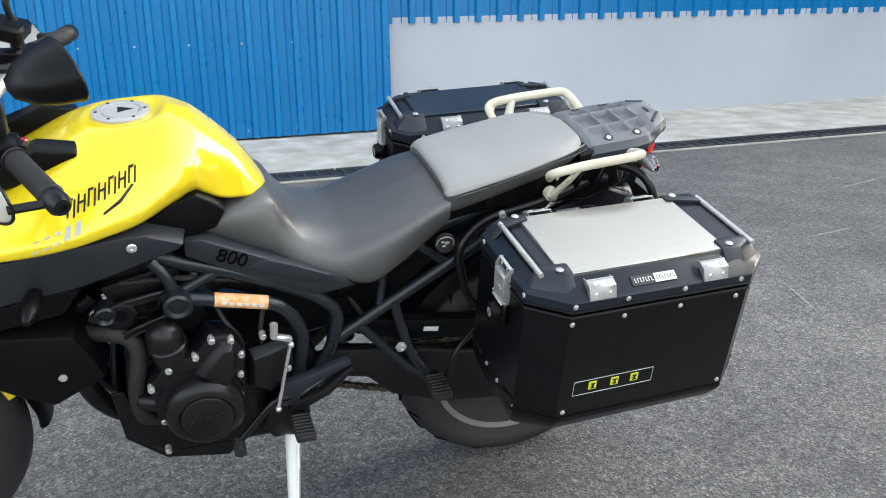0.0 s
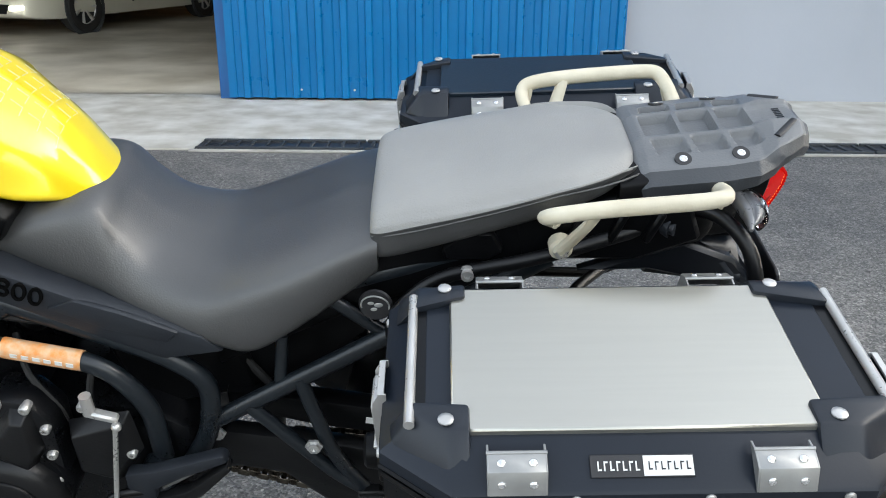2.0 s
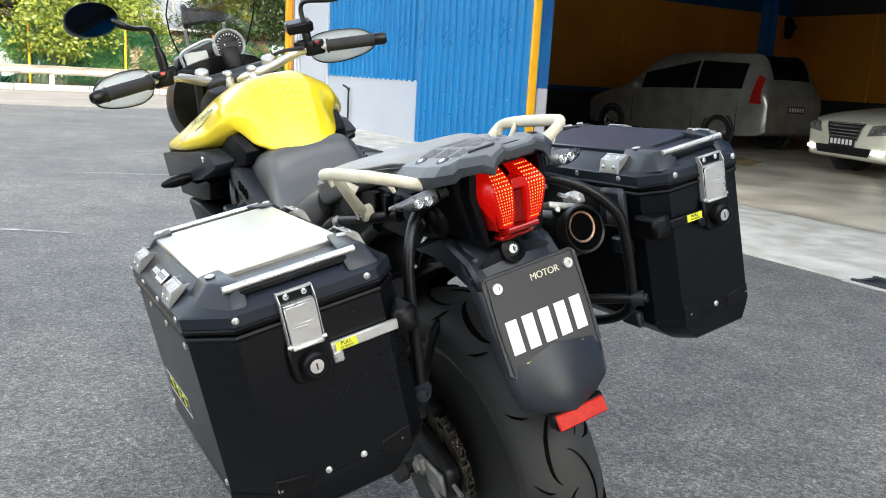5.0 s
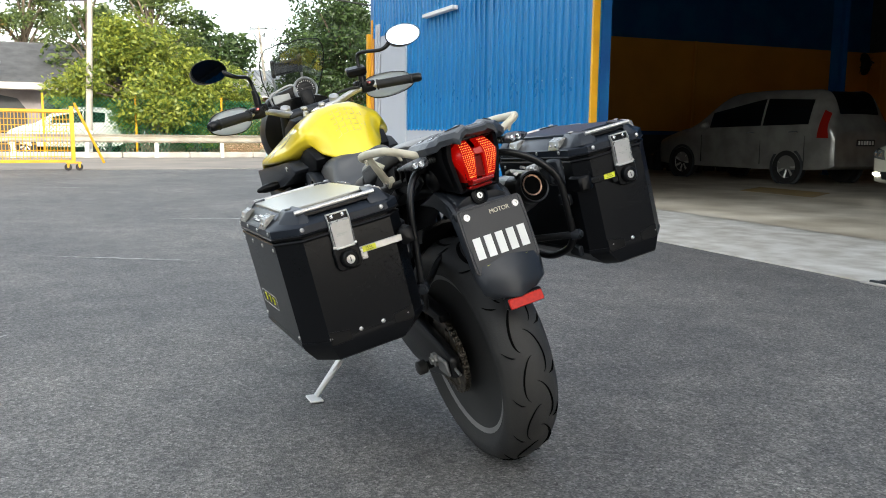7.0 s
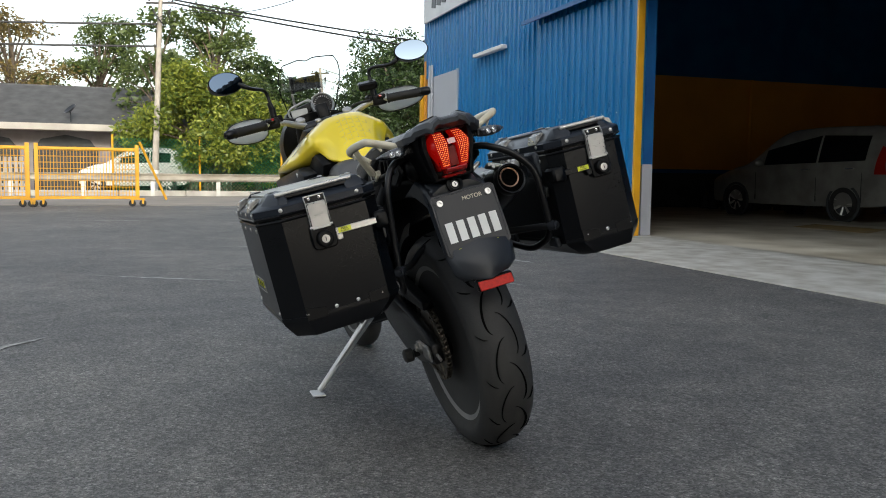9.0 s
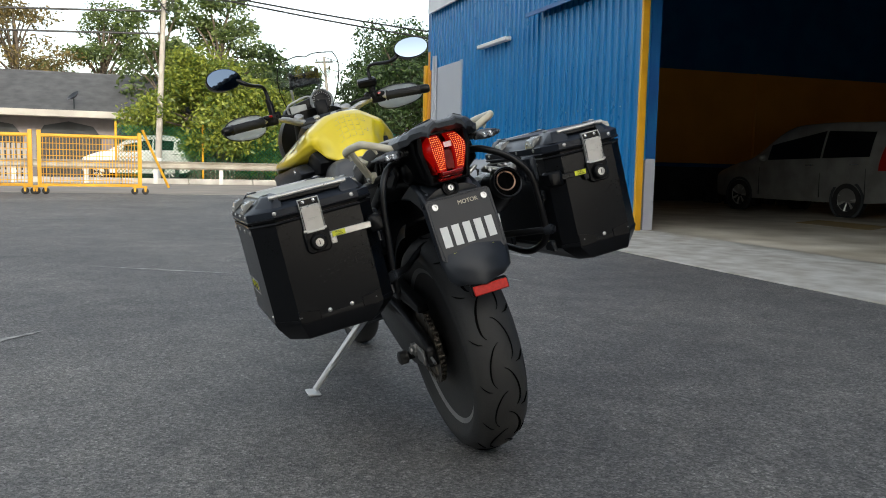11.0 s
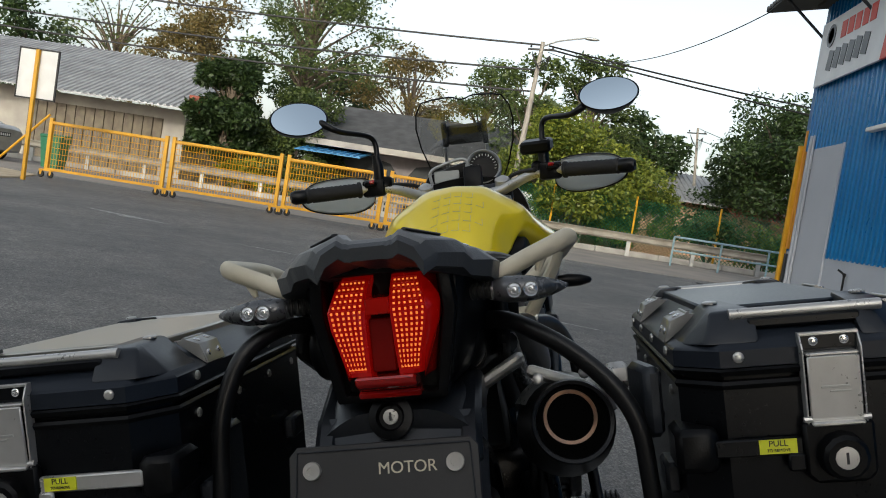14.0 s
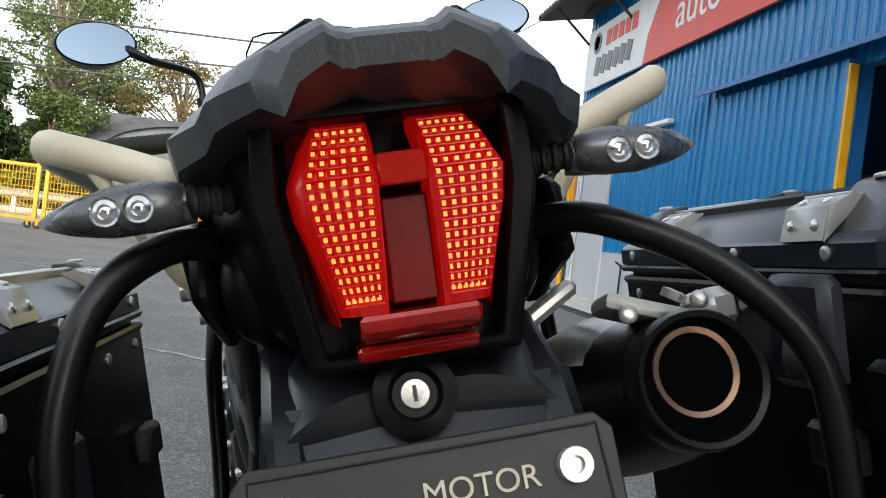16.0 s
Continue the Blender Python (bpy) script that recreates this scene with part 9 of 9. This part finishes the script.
# shop house with the zinc roof
hs = thing("shop_house", Matrix.Translation((-28.0, 0, 0)), "low shop house with zinc roof and timber shutters", "house")
bm = B()
box(bm, (-3, -19.5, 1.3), (6, 16.5, 2.6))
part("wall", bm, M["offwhite"], hs, smooth=0)
bm = B()
ribbed_roof(bm, -4.5, 1.6, -28.5, -10.6, 2.6, 4.9)
part("roof", bm, M["zinc"], hs, smooth=0)
bm = B()
box(bm, (0.9, -10.3, 2.8), (1.3, 0.5, 0.6))
part("roof_end", bm, M["rust"], hs, smooth=0)
bm = B()
ribbed_roof(bm, -4.4, 1.5, -29.2, -22.6, 2.72, 5.02)
part("red_roof_sheet", bm, M["rust"], hs, smooth=0)
for k in range(14):
    bm = B()
    box(bm, (0.04, -17.2 + 0.38 * k, 1.15), (0.06, 0.35, 2.1), None, 0.01)
    part("shutter_board", bm, M["wood"], hs, smooth=0)
for y in (-22.4, -20.0):
    bm = B()
    box(bm, (0.03, y, 1.4), (0.06, 1.6, 1.2), None, 0.01)
    wnd = part("window", bm, M["dark_band"], hs, smooth=0)
    bm = B()
    for k in range(8):
        rod(bm, (0.07, y - 0.75 + 0.21 * k, 0.82), (0.07, y - 0.75 + 0.21 * k, 1.98), 0.015, 5)
    part("window_bar", bm, M["wood"], wnd)
# bungalow with grey tiles
hb = thing("bungalow", Matrix.Translation((-32.8, -3.0, -0.25)), "white bungalow with grey tiled gable roof and arched porch", "house")
bm = B()
prism(bm, [(-3.6, 0), (3.6, 0), (3.6, 2.6), (0, 4.1), (-3.6, 2.6)], "y", -3.4, -3.2)
box(bm, (0, 1.2, 1.3), (7.0, 8.8, 2.6))
part("wall", bm, mat("pale_lilac_wall", (0.3, 0.27, 0.28), 0.8, 0, (0.2, 0.18, 0.185), 1.5), hb, smooth=0)
bm = B()
for s in (-1, 1):
    box(bm, (s * 2.05, 1.4, 3.42), (4.6, 10.4, 0.1), (0, s * 21.5, 0))
part("roof", bm, M["roof_grey"], hb, smooth=0)
bm = B()
for s in (-1, 1):
    for k in range(11):
        box(bm, (s * (0.25 + 0.38 * k), 1.4, 4.18 - 0.15 * k), (0.4, 10.4, 0.02), (0, s * 23.5, 0))
tagged(part("tile_course", bm, M["roof_grey"], hb, smooth=0), kind="stuff")
bm = B()
box(bm, (4.3, 1.4, 2.5), (0.9, 10.2, 0.22))
part("fascia", bm, M["offwhite"], hb, smooth=0)
# dark arched slabs on the wall paint the shade within the porch
for y, q in ((-1.55, 1.2), (1.13, 1.05), (3.7, 1.1)):
    bm = B()
    prism(bm, [(y - q, 0.1), (y + q, 0.1), (y + q, 1.75), (y + q * 0.75, 2.12), (y, 2.28), (y - q * 0.75, 2.12), (y - q, 1.75)], "x", 3.45, 3.56)
    part("porch_arch", bm, M["dark_band"], hb, smooth=0)
bm = B()
ribbed_roof(bm, 3.3, 5.6, -3.8, -1.4, 2.1, 2.4)
part("awning", bm, mat("blue_awning", (0.05, 0.25, 0.5), 0.5), hb, smooth=0)
bm = B()
tube(bm, [(4.0, 1.35, 2.6), (4.0, 1.35, 3.05)], 0.025, 8)
lathe(bm, [(0.0, 0.0), (0.12, 0.02), (0.24, 0.09), (0.245, 0.085), (0.12, 0.01), (0.0, -0.012)], (4.04, 1.38, 3.1), (0.35, -0.6, 0.75), 20)
part("satellite_dish", bm, M["slate"], hb)
# low garden walls
for x, y0, y1, mt, lab in ((-27.2, 2.0, 3.65, "wood", "weathered grey wooden picket fence"), (-27.0, -3.9, -2.8, "offwhite", "pale painted wooden paling fence")):
    pk = thing("picket_fence", Matrix.Translation((x, y0, 0)), lab, "fence", "garden fences")
    bm = B()
    box(bm, (0, 0, 0.6), (0.03, 0.11, 1.2), None, 0.01)
    me = finish(bm, "picket", M[mt], 0)
    for y in np.arange(0.1, y1 - y0, 0.16):
        ob = new("picket", me)
        ob.parent = pk
        ob.matrix_basis = Matrix.Translation((0, y, 0))
    bm = B()
    for z in (0.3, 1.0):
        box(bm, (-0.03, (y1 - y0) / 2, z), (0.03, y1 - y0, 0.08))
    part("rail", bm, M[mt], pk, smooth=0)
gw = thing("garden_wall", Matrix.Translation((-28.6, 3.75, 0)), "peach rendered garden wall with slotted top", "wall")
bm = B()
box(bm, (0, 1.6, 0.55), (0.15, 3.2, 1.1))
part("wall", bm, M["terracotta"], gw, smooth=0)
bm = B()
box(bm, (0, 0, 1.3), (0.14, 0.16, 0.42), None, 0.02)
me = finish(bm, "baluster", M["terracotta"], 0)
for y in np.arange(0.12, 3.2, 0.3):
    ob = new("baluster", me)
    ob.parent = gw
    ob.matrix_basis = Matrix.Translation((0, y, 0))
# far house on the right with a rusty roof
h3 = thing("far_house", Matrix.Translation((-36.0, 9.0, 0)), "low house with peach wall and rusty roof edge", "house")
bm = B()
box(bm, (-2, 0, 1.2), (5, 7.5, 2.4))
part("wall", bm, M["terracotta"], h3, smooth=0)
bm = B()
ribbed_roof(bm, -4.5, 1.2, -4.4, 4.4, 2.35, 3.9)
part("roof", bm, M["zinc"], h3, smooth=0)
bm = B()
ribbed_roof(bm, 0.6, 2.6, 1.0, 5.2, 2.0, 2.5)
part("porch_roof", bm, M["rust"], h3, smooth=0)


# ---------------------------------------------------------------- trees
def leaf_cloud(bm, rng, centre, rad, count, size):
    """Small pointed leaves scattered through an uneven shell round centre."""
    for _ in range(count):
        v = Vector((rng.gauss(0, 1), rng.gauss(0, 1), rng.gauss(0, 1))).normalized()
        p = Vector(centre) + Vector((v.x * rad[0], v.y * rad[1], v.z * rad[2])) * (0.45 + 0.6 * rng.random())
        d = Vector((rng.gauss(0, 1), rng.gauss(0, 1), rng.gauss(-0.4, 0.7))).normalized()
        u = d.orthogonal().normalized()
        u.rotate(Matrix.Rotation(rng.random() * 6.28, 3, d))
        s = size * (0.6 + 0.8 * rng.random())
        bm.faces.new([bm.verts.new(q) for q in (p, p + d * s * 0.5 + u * s * 0.22, p + d * s, p + d * s * 0.5 - u * s * 0.22)])


def tree(x, y, h, crown_r, seed, leaf, label, trunk_r=0.16, dense=1.0, base=0.35, size=0.2, clumps=26, flat=0.8):
    rng = random.Random(seed)
    t = thing("tree", Matrix.Translation((x, y, 0)), label, "tree", "roadside trees")
    bm = B()
    pts = [Vector((0, 0, 0))]
    for i in range(1, 6):
        pts.append(Vector((rng.gauss(0, 0.1), rng.gauss(0, 0.1), h * 0.85 * i / 5)))
    tube(bm, curve(pts, 16), [trunk_r, trunk_r * 0.85, trunk_r * 0.7, trunk_r * 0.5, trunk_r * 0.25], 9)
    ends = []
    for k in range(clumps):
        f = base + (1 - base) * rng.random()
        z0 = h * (0.12 + 0.7 * f * 0.8)
        a = rng.random() * 6.283
        rr = crown_r * (0.35 + 0.65 * rng.random()) * (1.0 - 0.55 * max(0, f - 0.6) / 0.4)
        e = Vector((rr * math.cos(a), rr * math.sin(a), min(h, h * f + rng.gauss(0, 0.04) * h)))
        s = Vector((0, 0, min(z0, e.z - 0.1 * h)))
        tube(bm, curve([s, s.lerp(e, 0.5) + Vector((0, 0, 0.06 * h * rng.random())), e], 7), [trunk_r * 0.4, trunk_r * 0.22, trunk_r * 0.08], 5)
        ends.append(e)
    part("trunk", bm, M["bark"], t)
    bm = B()
    for e in ends:
        r = crown_r * (0.2 + 0.2 * rng.random())
        leaf_cloud(bm, rng, e, (r, r, r * flat), int(190 * dense), size)
    tagged(part("crown", bm, M[leaf], t, smooth=0), kind="stuff")
    return t


tree(-27.6, 2.6, 4.1, 2.5, 11, "leaf_bright", "leafy yellow-green tree in a garden", 0.13, 4.2, 0.3, 0.17, 42)
tree(-28.2, 4.9, 3.6, 1.9, 12, "leaf_bright", "leafy yellow-green tree in a garden", 0.11, 3.4, 0.3, 0.16, 32)
tree(-27.4, -9.4, 4.7, 1.45, 13, "leaf_dark", "dense dark green mango tree", 0.16, 3.8, 0.25, 0.19, 44)
tree(-29.5, -7.6, 4.0, 1.9, 14, "leaf_mid", "rounded green tree beside the bungalow", 0.14, 3.0, 0.25, 0.17, 32)
tree(-40.0, -10.6, 12.0, 4.4, 15, "leaf_mid", "tall tree with open bare branches", 0.26, 1.5, 0.5, 0.21, 40, 0.45)
tree(-43.0, -5.5, 9.0, 3.4, 16, "leaf_brown", "tall thin tree with brownish leaves", 0.2, 1.2, 0.45, 0.2, 28, 0.45)
tree(-44.0, -1.5, 8.4, 3.0, 17, "leaf_mid", "tall tree with open bare branches", 0.2, 1.4, 0.45, 0.2, 30, 0.45)
tree(-38.0, 3.9, 8.2, 2.5, 18, "leaf_mid", "tall green tree behind the pole", 0.2, 1.8, 0.5, 0.2, 30, 0.55)
tree(-40.0, 7.2, 6.2, 2.4, 19, "leaf_dark", "green tree behind the houses", 0.18, 1.2, 0.35, 0.28, 26)
tree(-34.0, 11.5, 6.6, 3.0, 20, "leaf_dark", "broad dark green tree behind the fence", 0.2, 2.8, 0.35, 0.2, 40)
tree(-44.0, 14.0, 7.5, 3.2, 21, "leaf_dark", "dark green tree far behind", 0.2, 1.3, 0.3, 0.3, 28)
tree(-42.0, -17.0, 9.0, 3.6, 22, "leaf_brown", "brownish bushy tree behind the zinc roof", 0.2, 2.4, 0.35, 0.22, 34)
tree(-46.0, -24.0, 10.5, 4.0, 23, "leaf_mid", "tall grey tree, nearly bare", 0.22, 0.12, 0.5, 0.24, 40, 0.5)
tree(-50.0, -12.0, 8.0, 4.0, 24, "leaf_dark", "dark green tree far behind", 0.2, 1.2, 0.25, 0.34, 28)
tree(-52.0, 4.0, 7.0, 4.0, 25, "leaf_dark", "dark green tree far behind", 0.2, 1.2, 0.25, 0.34, 28)
tree(-48.0, -31.0, 8.5, 4.0, 26, "leaf_dark", "dark green tree far behind", 0.2, 1.2, 0.25, 0.34, 28)
tree(-30.5, 1.2, 6.5, 1.9, 27, "leaf_mid", "slim tree behind the garden", 0.12, 0.5, 0.5, 0.24, 18, 0.6)


def shrub(x, y, h, r, seed, leaf, label):
    rng = random.Random(seed)
    t = thing("shrub", Matrix.Translation((x, y, 0)), label, "shrub", "roadside shrubs")
    bm = B()
    for k in range(9):
        a = rng.random() * 6.28
        tube(bm, [(0, 0, 0), (r * 0.6 * math.cos(a), r * 0.6 * math.sin(a), h * (0.6 + 0.3 * rng.random()))], [0.03, 0.01], 5)
    part("stem", bm, M["bark"], t)
    bm = B()
    for k in range(12):
        a = rng.random() * 6.28
        leaf_cloud(bm, rng, (r * 0.6 * math.cos(a), r * 0.6 * math.sin(a), h * (0.35 + 0.5 * rng.random())), (r * 0.45, r * 0.45, h * 0.25), 150, 0.2)
    tagged(part("foliage", bm, M[leaf], t, smooth=0), kind="stuff")


for x, y, h, r, sd, lf in ((-27.0, 7.9, 1.8, 1.2, 41, "leaf_mid"), (-27.2, 9.8, 1.6, 1.2, 42, "leaf_bright"), (-27.0, 12.0, 2.0, 1.4, 43, "leaf_mid"), (-27.0, -6.6, 1.6, 1.2, 44, "leaf_mid"), (-27.2, -8.4, 1.3, 1.0, 45, "leaf_bright"), (-27.3, 4.6, 1.5, 0.9, 46, "leaf_bright"), (-28.0, 14.0, 2.4, 1.6, 47, "leaf_dark")):
    shrub(x, y, h, r, sd, lf, "leafy green shrub behind the fence")


# tall unseen trees, added east of the yard to block the sun
for x, y, h, r, sd in ((21.0, -14.5, 11.6, 3.6, 51), (20.4, -8.8, 12.2, 3.6, 52), (21.2, -3.2, 12.4, 3.6, 53), (20.6, 2.4, 12.0, 3.6, 54), (25.0, -11.5, 13.2, 3.8, 55), (25.4, -5.6, 13.6, 3.8, 56), (25.0, 0.6, 13.4, 3.8, 57)):
    tree(x, y, h, r, sd, "leaf_dark", "tall dense unseen tree added to shade the yard", 0.35, 1.5, 0.12, 0.7, 46)
